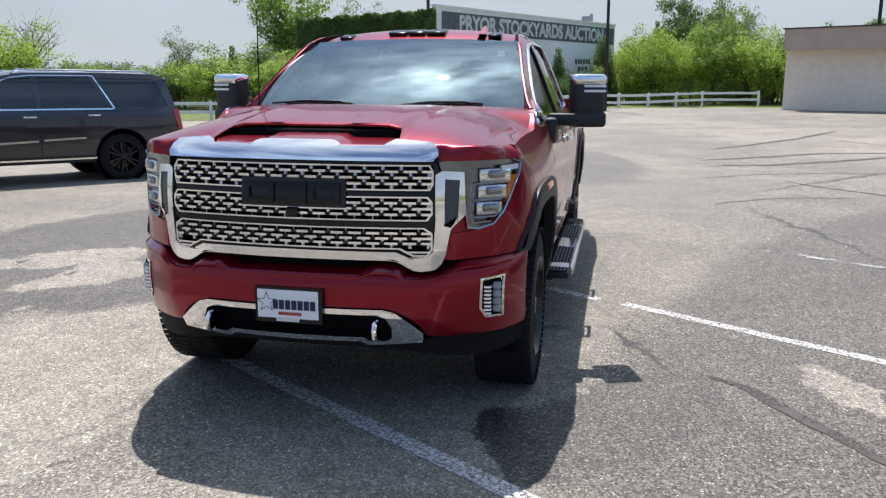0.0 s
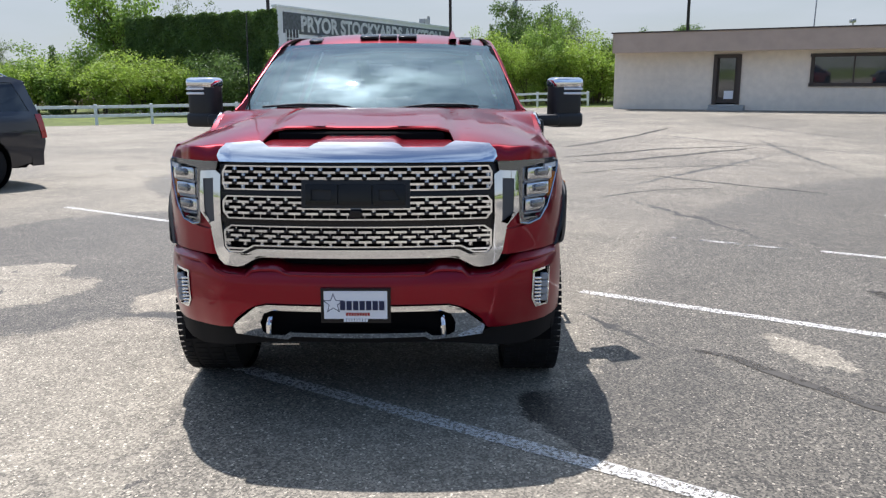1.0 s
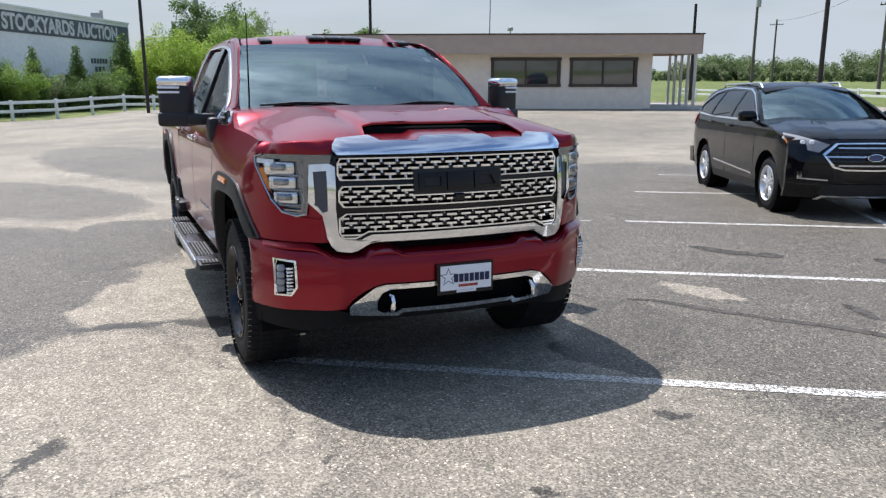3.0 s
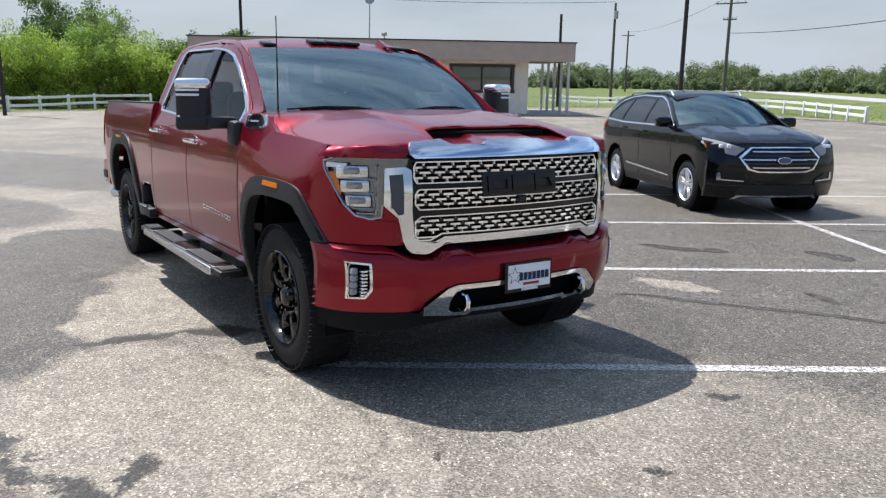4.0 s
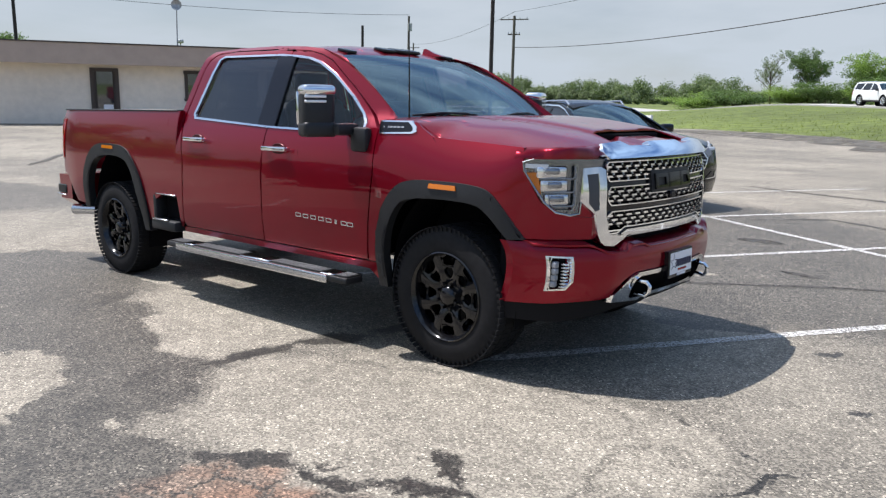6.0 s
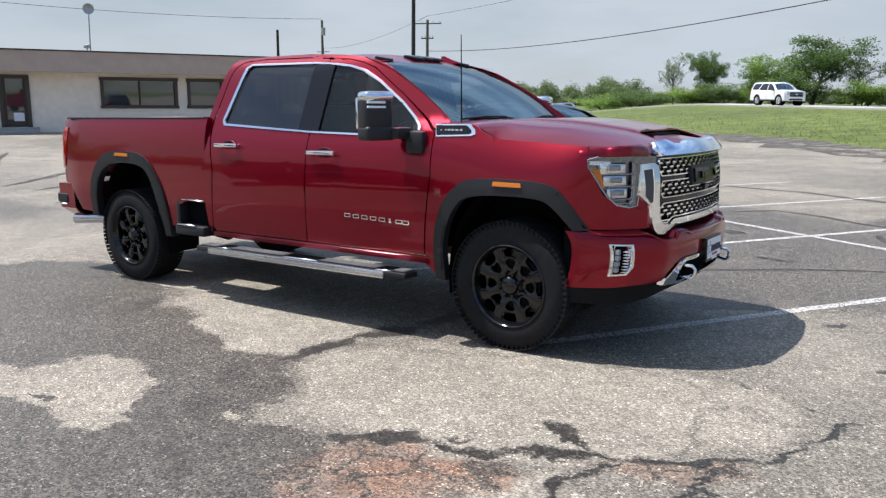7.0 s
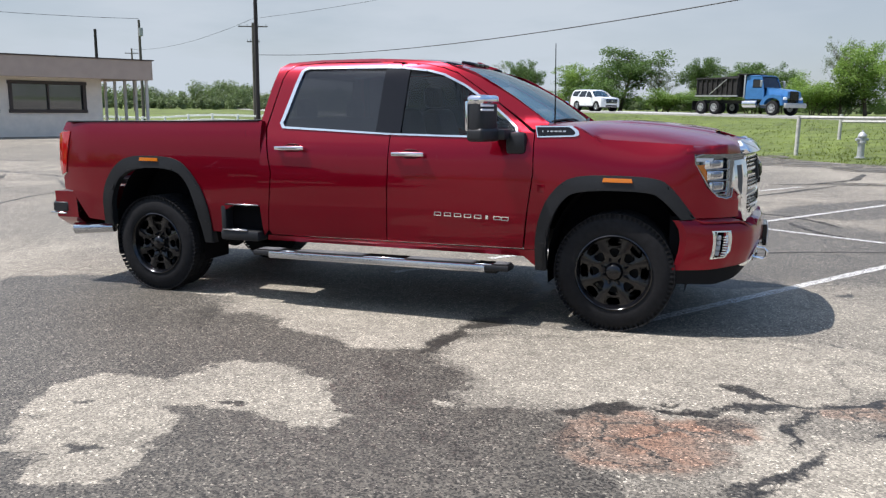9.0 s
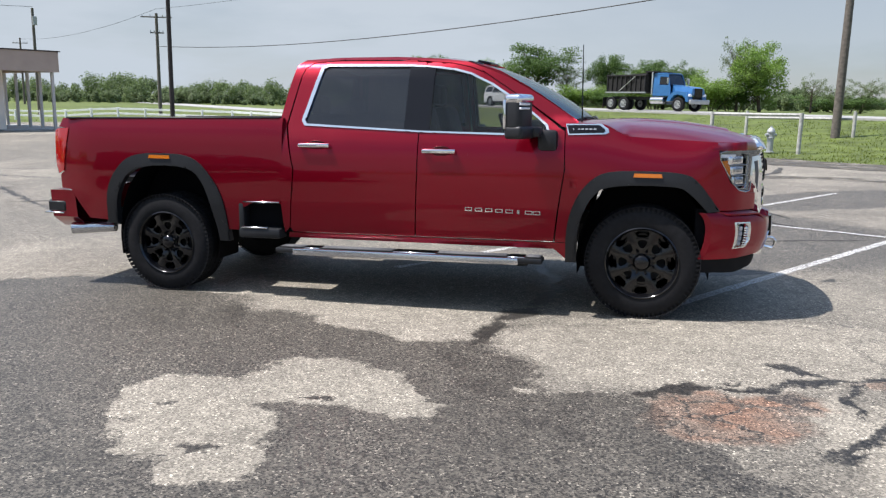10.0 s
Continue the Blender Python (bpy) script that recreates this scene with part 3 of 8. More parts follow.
bm = skin([(-320, -4), (90, -4), (90, 4), (-320, 4)], lambda u, v, w: Vector((*road_at(u, v), height(*road_at(u, v)) + 0.06 + w)), 4.0, 0.2, edge=0)
tagged(finish("road", bm, M_ROAD), "pale concrete two-lane road beyond the grass", "road", kind="structure")


M_FAINT = mat("faded_line_paint", (0.34, 0.33, 0.31), 0.85, var=0.3, scale=9, big=0.2)
fn_, fl_ = M_FAINT.node_tree.nodes, M_FAINT.node_tree.links
ft = fn_.new("ShaderNodeTexNoise")
ft.inputs["Scale"].default_value, ft.inputs["Detail"].default_value, ft.inputs["Roughness"].default_value = 3.0, 9, 0.75
fc = fn_.new("ShaderNodeTexCoord")
fl_.new(fc.outputs["Object"], ft.inputs["Vector"])
fr_ = fn_.new("ShaderNodeMapRange")
fr_.inputs["From Min"].default_value, fr_.inputs["From Max"].default_value = 0.46, 0.58
fl_.new(ft.outputs["Fac"], fr_.inputs["Value"])
fl_.new(fr_.outputs[0], fn_["Principled BSDF"].inputs["Alpha"])


def stall_line(s0, s1, v, wide=0.10, turn=0.0, faint=False):
    """A worn painted line on the lot, along the stalls (turn 0) or across them (turn 1)."""
    bm = bmesh.new()
    n_ = max(2, int(abs(s1 - s0) / 0.12))
    rows = []
    for i in range(n_ + 1):
        s = s0 + (s1 - s0) * i / n_
        row = []
        for k in (-0.5, 0.5):
            o = v + wide * k + 0.012 * noise.noise((s * 6, v + k * 3, 0))
            q = SU * s + SV * o if not turn else SU * o + SV * s
            row.append(bm.verts.new((q.x, q.y, height(q.x, q.y) + 0.005)))
        rows.append(row)
    for a, b in zip(rows, rows[1:]):
        bm.faces.new((a[0], a[1], b[1], b[0]))
    ob = finish("parking_line", bm, M_FAINT if faint else M_LINE)
    return tagged(ob, "worn white painted parking line on asphalt", "road marking", "parking lines", "structure")


for s0, s1, v in ((-0.75, 11.0, 0.47), (-0.9, 0.15, -2.27), (0.35, 9.8, -2.30), (0.2, 1.5, -5.1), (1.7, 11.2, -5.15), (2.0, 10.5, -8.2), (2.6, 8.6, -11.0), (-7.6, -5.2, -2.75), (-10.4, -7.6, -5.95), (-12.5, -9.8, -13.1), (-9.0, -7.0, -9.0), (-16, -13, -18), (-7.5, -4.3, -17.0)):
    stall_line(s0, s1, v, faint=s0 < 0 and v < -5.5 or v == -5.1)
stall_line(-13.0, 3.4, 4.78, turn=1.0)

M_TAR = mat("poured_tar", (0.050, 0.045, 0.038), 0.7, var=0.25, scale=5, big=0.2)
M_SEALER = mat("weathered_sealer", (0.100, 0.090, 0.074), 0.8, var=0.3, scale=1.5, big=0.3)
for m_, lo_, hi_, sc_ in ((M_TAR, 0.36, 0.52, 5.0), (M_SEALER, 0.40, 0.56, 0.9)):
    tn, tl = m_.node_tree.nodes, m_.node_tree.links
    tt, tq, tm = tn.new("ShaderNodeTexNoise"), tn.new("ShaderNodeTexCoord"), tn.new("ShaderNodeMapRange")
    tt.inputs["Scale"].default_value, tt.inputs["Detail"].default_value, tt.inputs["Roughness"].default_value = sc_, 8, 0.7
    tm.inputs["From Min"].default_value, tm.inputs["From Max"].default_value = lo_, hi_
    tl.new(tq.outputs["Object"], tt.inputs["Vector"])
    tl.new(tt.outputs["Fac"], tm.inputs["Value"])
    tl.new(tm.outputs[0], tn["Principled BSDF"].inputs["Alpha"])


def tar_strip(name, material, way, wide, lift, label):
    """A strip of tar or sealer that wanders along a way over the lot, thinning at its ends."""
    bm = bmesh.new()
    way = [Vector(q) for q in way]
    rows, n_ = [], 5
    for i, (a, b) in enumerate(zip(way, way[1:])):
        steps = max(2, int((b - a).length / max(0.10, wide * 0.5)))
        last = i == len(way) - 2
        for k in range(steps + (1 if last else 0)):
            f = k / steps
            d0 = (b - (way[i - 1] if i and f < 0.5 else a)).normalized()
            q, side_ = a.lerp(b, f), Vector((-d0.y, d0.x))
            along = (i + f) / (len(way) - 1)
            half = 0.5 * wide * (0.35 + 0.65 * min(1.0, 8 * along, 8 * (1 - along)))
            row = []
            for j in range(n_):
                o = half * (2 * j / (n_ - 1) - 1) * (1 + 0.55 * noise.noise((q.x * 1.6 / wide ** 0.5, q.y * 1.6 / wide ** 0.5, j * 0.2))) + 0.4 * wide * noise.noise((q.x * 1.1, q.y * 1.1, 7.0))
                p_ = q + side_ * o
                row.append(bm.verts.new((p_.x, p_.y, height(p_.x, p_.y) + lift)))
            rows.append(row)
    for a, b in zip(rows, rows[1:]):
        for j in range(n_ - 1):
            bm.faces.new((a[j], b[j], b[j + 1], a[j + 1]))
    bmesh.ops.recalc_face_normals(bm, faces=bm.faces)
    return tagged(finish(name, bm, material), label, "tar seam", "tar seams", "structure")


for wide, way in (
        (0.085, [(-0.27, 2.02), (-0.1, 2.2), (0.29, 2.43), (0.63, 2.64), (0.97, 2.9), (1.51, 3.16), (1.92, 3.31), (2.6, 3.5)]),
        (0.12, [(-1.07, 6.93), (-0.22, 7.72), (0.5, 7.3), (1.06, 6.8), (1.45, 6.49), (1.81, 5.99), (2.05, 5.39)]),
        (0.10, [(1.39, 5.78), (1.45, 5.48), (1.73, 4.82), (2.03, 4.46), (2.36, 4.15), (2.9, 3.7)]),
        (0.20, [(1.21, 12.64), (2.02, 12.75), (3.09, 14.42), (3.61, 16.97)]),
        (0.14, [(-3.02, 12.11), (-2.19, 11.61), (-1.43, 11.33), (-0.3, 10.9), (1.03, 9.85), (1.84, 11.24), (2.6, 12.6)]),
        (0.26, [(-15.2, 3.44), (-17.99, 6.57), (-18.7, 9.39)]), (0.24, [(-13.74, 3.35), (-14.21, 4.62), (-15.56, 6.2), (-18.23, 9.37)]), (0.24, [(-18.68, 3.96), (-21.99, 6.32), (-26, 9)]),
        (0.09, [(-11.05, 2.82), (-12.1, 4.16), (-12.62, 5.25), (-13, 7)]), (0.12, [(-10.94, 4.45), (-9.75, 5.17), (-8, 6.5)]), (0.07, [(-7.55, 2.82), (-8.26, 3.59), (-8.56, 4.13), (-8.8, 5.2)]),
        (0.10, [(0.52, 3.40), (0.70, 3.37), (0.92, 3.31)]), (0.22, [(-0.55, 5.1), (-0.3, 5.12), (0.0, 5.0)]), (0.20, [(-1.75, 3.9), (-1.3, 4.05), (-0.95, 4.35)])):
    tar_strip("tar_seam", M_TAR, way, wide, 0.0035 if wide < 0.13 else 0.006, "dark poured tar seam over a crack in asphalt")
tar_strip("sealer_strip", M_SEALER, [(14, 16.8), (9, 17.0), (6.4, 17.8), (4.3, 19.6), (2.4, 21.6), (0.4, 24.8), (-3.8, 30), (-8.5, 33.8), (-14, 36.8), (-23, 37.5)], 3.0, 0.012, "darker worn sealer along the grass edge")
tar_strip("sealer_strip", M_SEALER, [(2.2, 13.2), (3.4, 13.3), (5.2, 12.6), (8, 12)], 0.9, 0.008, "darker worn sealer patch on asphalt")

# ---- low brick office across the lot ----
BU, BN = Vector((0.444, 0.896, 0)).normalized(), Vector((0.896, -0.444, 0)).normalized()
BASE = Vector((-38.65, 9.5, -0.45))


def on_wall(s, d, z):
    """A place s metres along the front wall, d metres before it, z over its foot."""
    q = BASE + BU * s + BN * d
    return Vector((q.x, q.y, BASE.z + 0.12 + z))


WALLM = Matrix.Translation(BASE + Vector((0, 0, 0.12))) @ Matrix((( BU.x, BN.x, 0, 0), (BU.y, BN.y, 0, 0), (0, 0, 1, 0), (0, 0, 0, 1)))
office = thing("office_building", WALLM, "low beige flat-roofed office building with brown fascia", "building")


def cut_wall(length, top, holes, thick=0.25):
    rings = [[(a, b), (c, b), (c, d), (a, d)] for a, b, c, d in holes]
    return skin([(0, -0.3), (length, -0.3), (length, top), (0, top)], lambda u, v, w: Vector((u, w, v)), 2.0, thick, rings, edge=0)


DOOR = (5.05, 0.28, 6.35, 2.70)
WIN1, WIN2 = (9.55, 1.18, 13.15, 2.66), (13.75, 1.18, 17.2, 2.66)
part("wall", cut_wall(18.05, 3.0, (DOOR, WIN1, WIN2)), M_STUCCO, office)
part("wall", box((9.0, -6.0, 1.4), (18.0, 0.25, 3.3)), M_STUCCO, office)
for s in (0.12, 17.93):
    part("wall", box((s, -3.1, 1.4), (0.24, 5.7, 3.3)), M_STUCCO, office)
part("roof", box((10.3, -2.75, 3.2), (20.0, 6.9, 0.3)), M_FASCIA, office)
for c, s in (((10.25, 0.8, 3.36), (20.2, 0.12, 0.98)), ((10.25, -6.3, 3.36), (20.2, 0.12, 0.98)), ((0.15 - 0.05, -2.75, 3.36), (0.12, 6.97, 0.98)), ((20.4, -2.75, 3.36), (0.12, 6.97, 0.98))):
    part("fascia", box(c, s, 0.01), M_FASCIA, office)
part("fascia_cap", box((10.25, -2.75, 3.88), (20.5, 7.3, 0.06)), M_FRAME, office)
part("floor_slab", box((19.4, -2.9, -0.1), (3.4, 7.0, 0.3)), M_ROAD, office)
for i in range(5):
    part("canopy_post", box((20.15, 0.60 - i * 1.5, 1.4), (0.13, 0.13, 2.9)), mat("pale_post_paint", (0.55, 0.52, 0.48), 0.7) if i == 0 else bpy.data.materials["pale_post_paint"], office)
for a, b, c, d in (WIN1, WIN2):
    w = part("window", box(((a + c) / 2, -0.12, (b + d) / 2), (c - a - 0.02, 0.02, d - b - 0.02)), M_WINDOW, office, "dark shop window")
    for cc, ss in ((((a + c) / 2, 0.02, b + 0.06), (c - a + 0.2, 0.12, 0.16)), (((a + c) / 2, 0.02, d - 0.04), (c - a + 0.2, 0.12, 0.16)), ((a + 0.02, 0.02, (b + d) / 2), (0.16, 0.12, d - b - 0.1)), ((c - 0.02, 0.02, (b + d) / 2), (0.16, 0.12, d - b - 0.1)), (((a + c) / 2, -0.02, (b + d) / 2), (0.07, 0.1, d - b - 0.1))):
        part("window_frame", box(cc, ss, 0.01), M_FRAME, w)
a, b, c, d = DOOR
dr = part("door", box(((a + c) / 2, -0.10, (b + d) / 2), (c - a - 0.3, 0.06, d - b - 0.12)), M_FRAME, office, "dark glazed door with a notice")
part("door_pane", box(((a + c) / 2, -0.05, (b + d) / 2 + 0.1), (c - a - 0.56, 0.03, d - b - 0.5)), M_WINDOW, dr)
part("notice", box(((a + c) / 2 + 0.12, -0.03, 0.75), (0.45, 0.012, 0.4)), M_WHITE, dr)
part("door_frame", box((a + 0.08, 0.02, (b + d) / 2), (0.18, 0.14, d - b)), M_FRAME, office)
part("door_frame", box((c - 0.08, 0.02, (b + d) / 2), (0.18, 0.14, d - b)), M_FRAME, office)
part("door_frame", box(((a + c) / 2, 0.025, d - 0.06), (c - a, 0.14, 0.18)), M_FRAME, office)
for k, (y, z) in enumerate(((0.55, 0.0), (0.25, 0.12))):
    part("step", box(((a + c) / 2 + 0.1, y, z), (1.7, 0.5 - 0.1 * k, 0.28), 0.02), M_ROAD, office)

# ---- the red pickup ----
TRUCK = LOT @ pose(0, 0.06, 0)
truck = thing("pickup_truck", TRUCK, "glossy dark red crew cab pickup with chrome grille and black wheels", "pickup truck")


def side_cab(z):
    return soft_at(z, [0.40, 0.47, 0.60, 0.80, 1.05, 1.20, 1.32, 1.42, 1.60, 1.83, 1.93, 1.97, 2.02], [0.97, 0.985, 1.015, 1.034, 1.040, 1.030, 1.000, 0.955, 0.880, 0.785, 0.730, 0.690, 0.60], 0.025)


def side_bed(z):
    return soft_at(z, [0.45, 0.60, 0.80, 1.10, 1.30, 1.42, 1.50], [0.985, 1.005, 1.030, 1.038, 1.022, 1.000, 0.97], 0.03)


def side_fender(z):
    return soft_at(z, [0.40, 0.60, 0.80, 1.05, 1.18, 1.28, 1.36, 1.45], [0.985, 1.015, 1.034, 1.036, 1.005, 0.955, 0.905, 0.86], 0.03)


NOSE_Y = [0, 0.3, 0.62, 0.70, 0.78, 0.85, 0.90, 0.955, 1.0, 1.03]
NOSE_X = [0.917, 0.90, 0.845, 0.80, 0.735, 0.68, 0.62, 0.525, 0.42, 0.28]


NOSE_FIT_Y = [-0.5 + 0.05 * i for i in range(21)] + NOSE_Y[2:]
NOSE_FIT_X = [0.917 - 0.185 * y * y for y in NOSE_FIT_Y[:21]] + NOSE_X[2:]


def nose_x(y):
    y = abs(y)
    bow = 0.917 - 0.185 * y * y
    if y < 0.56:
        return bow
    return bow + (soft_at(y, NOSE_FIT_Y, NOSE_FIT_X, 0.022) - bow) * ease((y - 0.56) / 0.10)


def nose_drop(x):
    """How far the flank draws in towards the front corner."""
    return 1.034 - float(np.interp(x, NOSE_X[::-1], NOSE_Y[::-1])) if x > 0.28 else 0.004


def map_side(profile):
    def f(x, z, w):
        y = profile(z)
        if profile is side_fender:
            y = side_cab(z) + (y - side_cab(z)) * ease((x + 0.58) / 0.95)
        if profile is side_cab:
            y -= 0.045 * ease((z - 1.40) / 0.10) * ease((x + 1.7) / 1.1)
        if x > -0.5:
            b = soft_at(max(x, 0.0), [0.0, *NOSE_X[::-1]], [1.075, *NOSE_Y[::-1]], 0.025) + 0.22 * max(0.0, -x)
            y = -math.log(math.exp(-45 * (y + 0.008)) + math.exp(-45 * (b + 0.008))) / 45
        if x < -4.7:
            y -= 0.30 * (x + 4.7) ** 2 * 1.0
        return Vector((x, -(y + w), z))
    return f


CAB, BED, FEN = map_side(side_cab), map_side(side_bed), map_side(side_fender)


def map_front(x_of):
    return lambda y, z, w: Vector((x_of(y, z) + w, y, z))


def grille_x(y, z):
    return nose_x(y) + soft_at(z, [0.78, 0.85, 1.1, 1.27, 1.31, 1.36], [-0.005, 0.0, 0.0, -0.027, -0.036, -0.075], 0.02)


def bumper_x(y, z):
    return nose_x(y) + soft_at(z, [0.43, 0.50, 0.60, 0.70, 0.78, 0.83], [-0.005, 0.030, 0.060, 0.068, 0.050, 0.0], 0.02)


FRONT, BUMP = map_front(grille_x), map_front(bumper_x)


def sym(half):
    """A closed outline from its right half, run from the middle round to the middle again."""
    return [(y, z) for y, z in half] + [(-y, z) for y, z in half[::-1] if abs(y) > 1e-6]


# doors, wings, bed sides
UPPER = [(-2.873, 1.442), (-2.80, 1.84), (-2.775, 1.90), (-2.712, 1.943), (-2.486, 1.962), (-1.902, 1.955), (-1.527, 1.925), (-1.38, 1.893), (-1.252, 1.845), (-0.935, 1.640), (-0.631, 1.427)]
DLO_R = [(-2.694, 1.453), (-2.713, 1.476), (-2.61, 1.895), (-2.57, 1.917), (-1.85, 1.905), (-1.80, 1.90), (-1.80, 1.402)]
DLO_F = [(-1.68, 1.398), (-1.68, 1.893), (-1.62, 1.886), (-1.49, 1.868), (-1.366, 1.836), (-1.186, 1.750), (-0.941, 1.594), (-0.748, 1.441), (-0.728, 1.395), (-0.75, 1.376)]
both("front_door", skin([(-0.664, 0.565), (-0.634, 0.82), (-0.590, 1.12), (-0.598, 1.40), (-0.636, 1.42), *UPPER[:4:-1][1:], (-1.732, 1.944), (-1.734, 1.1), (-1.760, 0.565)], CAB, 0.07, 0.04, [DLO_F]), M_RED, truck)
both("rear_door", skin([(-1.768, 0.565), (-1.742, 1.1), (-1.740, 1.945), (-1.902, 1.950), *UPPER[4:0:-1], (-2.866, 1.442), (-2.79, 1.08), (-2.845, 0.60), (-2.82, 0.565)], CAB, 0.07, 0.04, [DLO_R]), M_RED, truck)
both("rocker_panel", skin([(-2.87, 0.515), (-0.66, 0.505), (-0.57, 0.43), (-0.545, 0.43), (-0.545, 0.555), (-2.86, 0.558)], CAB, 0.12, 0.04), M_RED, truck)
both("cab_frame", skin([(-2.90, 0.55), (-2.955, 1.40), (-2.895, 1.77), (-2.86, 1.93), (-2.80, 1.975), (-2.5, 1.992), (-2.0, 1.990), (-1.62, 1.967), (-1.405, 1.940), (-1.175, 1.880), (-0.813, 1.672), (-0.50, 1.47), (-0.56, 1.43), (-0.615, 1.430), (-0.935, 1.648), (-1.252, 1.853), (-1.38, 1.900), (-1.527, 1.932), (-1.902, 1.962), (-2.486, 1.969), (-2.718, 1.950), (-2.783, 1.905), (-2.808, 1.84), (-2.880, 1.442), (-2.80, 1.08), (-2.852, 0.60)], CAB, 0.07, 0.012), M_RED, truck)
SEAL_MID = Vector((-1.75, 1.55))
SEAL = [[tuple(Vector(p) + (Vector(p) - SEAL_MID).normalized() * d) for p in UPPER] for d in (0.030, -0.030)]
both("door_seal", skin(SEAL[0] + SEAL[1][::-1], lambda x, z, w: CAB(x, z, w - 0.034), 0.1, 0.004, edge=0), M_DARK, truck)
FARCH = [(-0.53, 0.56), (-0.53, 0.70), (-0.455, 0.905), (-0.34, 1.03), (-0.24, 1.065), (0.24, 1.062), (0.335, 1.02), (0.475, 0.83)]
both("front_wing", skin([(-0.652, 0.56), *FARCH, (0.80, 0.826), (0.80, 0.945), (0.74, 0.952), (0.671, 0.972), (0.60, 1.035), (0.56, 1.12), (0.522, 1.20), (0.512, 1.256), (0.505, 1.29), (0.500, 1.322), (0.218, 1.340), (-0.144, 1.362), (-0.24, 1.41), (-0.289, 1.445), (-0.46, 1.462), (-0.565, 1.460), (-0.592, 1.430), (-0.582, 1.12), (-0.624, 0.82)], FEN, 0.07, 0.04), M_RED, truck)
RARCH = [(-4.53, 0.60), (-4.52, 0.88), (-4.40, 1.06), (-4.26, 1.14), (-3.76, 1.14), (-3.625, 1.03), (-3.50, 0.82), (-3.48, 0.56)]
both("bed_side", skin([(-4.80, 0.62), *RARCH, (-3.33, 0.56), (-3.30, 0.74), (-3.18, 0.795), (-2.925, 0.795), (-2.89, 1.08), (-2.90, 1.497), (-5.06, 1.497), (-5.09, 1.42), (-4.97, 1.41), (-5.03, 1.03), (-5.08, 1.0), (-5.08, 0.88), (-4.97, 0.87)], BED, 0.08, 0.045), M_RED, truck)
# belt moulding and window surrounds
RING = [(-2.715, 1.437), (-2.745, 1.478), (-2.640, 1.905), (-2.58, 1.933), (-1.85, 1.920), (-1.62, 1.902), (-1.48, 1.883), (-1.355, 1.850), (-1.175, 1.763), (-0.928, 1.605), (-0.728, 1.446), (-0.708, 1.390), (-0.735, 1.361), (-1.735, 1.387)]
both("window_trim", skin(RING, lambda x, z, w: CAB(x, z, w + 0.012), 0.1, 0.03, [DLO_R[:-2] + DLO_F[1:] + [(-1.735, 1.400)]], edge=0.004), M_CHROME, truck, "bright chrome window trim")
both("side_window", skin(DLO_R, lambda x, z, w: CAB(x, z, w - 0.012), 0.1, 0.004, edge=0), M_PRIVACY, truck, "dark privacy glass")
both("side_window", skin(DLO_F, lambda x, z, w: CAB(x, z, w - 0.012), 0.1, 0.004, edge=0), M_GLASS, truck, "tinted door glass")
both("pillar_cover", skin([(-1.865, 1.405), (-1.865, 1.903), (-1.655, 1.892), (-1.655, 1.398)], lambda x, z, w: CAB(x, z, w + 0.006), 0.1, 0.03), M_BLACK, truck, "gloss black centre pillar")

# roof, windscreen, bonnet
def roof_z(x, y):
    return 2.004 - 0.045 * (abs(y) / 0.66) ** 2.4 - 0.075 * max(0.0, (x + 1.72) / 0.42) ** 2 - 0.03 * max(0.0, (-x - 2.55) / 0.3) ** 2


part("roof", skin([(-1.240, 0), (-1.243, 0.25), (-1.254, 0.5), (-1.285, 0.676), (-1.8, 0.676), (-2.6, 0.672), (-2.84, 0.65), (-2.87, 0.3), (-2.875, 0), (-2.87, -0.3), (-2.84, -0.65), (-2.6, -0.672), (-1.8, -0.672), (-1.285, -0.676), (-1.254, -0.5), (-1.243, -0.25)], lambda x, y, w: Vector((x, y, roof_z(x, y) + w)), 0.09, 0.03), M_RED, truck)


def screen(a, b, w):
    """Windscreen: a across from -1 to 1, b up from 0 to 1."""
    lo = Vector((-0.40 - 0.15 * a * a, 0.850 * a, 1.448 + 0.012 * a * a))
    hi = Vector((-1.238 - 0.045 * a * a, 0.732 * a, 1.912 - 0.020 * a * a))
    q = lo.lerp(hi, b) + Vector((0.030, 0, 0.05)) * (4 * b * (1 - b)) * 0.75
    return q + Vector((0.45, 0, 0.85)) * w


part("windscreen", skin([(-1, 0), (1, 0), (1, 1), (-1, 1)], screen, 0.125, 0.006, edge=0), M_WSHIELD, truck, "tinted windscreen glass")
part("windscreen_border", skin([(-1, 0), (1, 0), (1, 1), (-1, 1)], lambda a, b, w: screen(a, b, w - 0.004), 0.125, 0.004, [[(-0.955, 0.06), (0.955, 0.06), (0.955, 0.95), (-0.955, 0.95)]], edge=0), M_BLACK, truck)
# front pillars between windscreen and door frames
FRONT_EDGE = [(-0.50, 1.468), (-0.65, 1.568), (-0.813, 1.672), (-0.98, 1.770), (-1.175, 1.878), (-1.30, 1.915), (-1.42, 1.942)]
bm = bmesh.new()
n_ = 24
rows = []
for i in range(n_ + 1):
    b = i / n_
    k = b * (len(FRONT_EDGE) - 1)
    j = min(int(k), len(FRONT_EDGE) - 2)
    p0, p1 = FRONT_EDGE[j], FRONT_EDGE[j + 1]
    x, z = p0[0] + (p1[0] - p0[0]) * (k - j), p0[1] + (p1[1] - p0[1]) * (k - j)
    e0, e1 = CAB(x, z, -0.004), screen(-1, b, -0.006)
    row = []
    for s in range(5):
        q = e0.lerp(e1, s / 4)
        q += Vector((0.012, -0.008, 0.012)) * math.sin(math.pi * s / 4)
        row.append(bm.verts.new(q))
    rows.append(row)
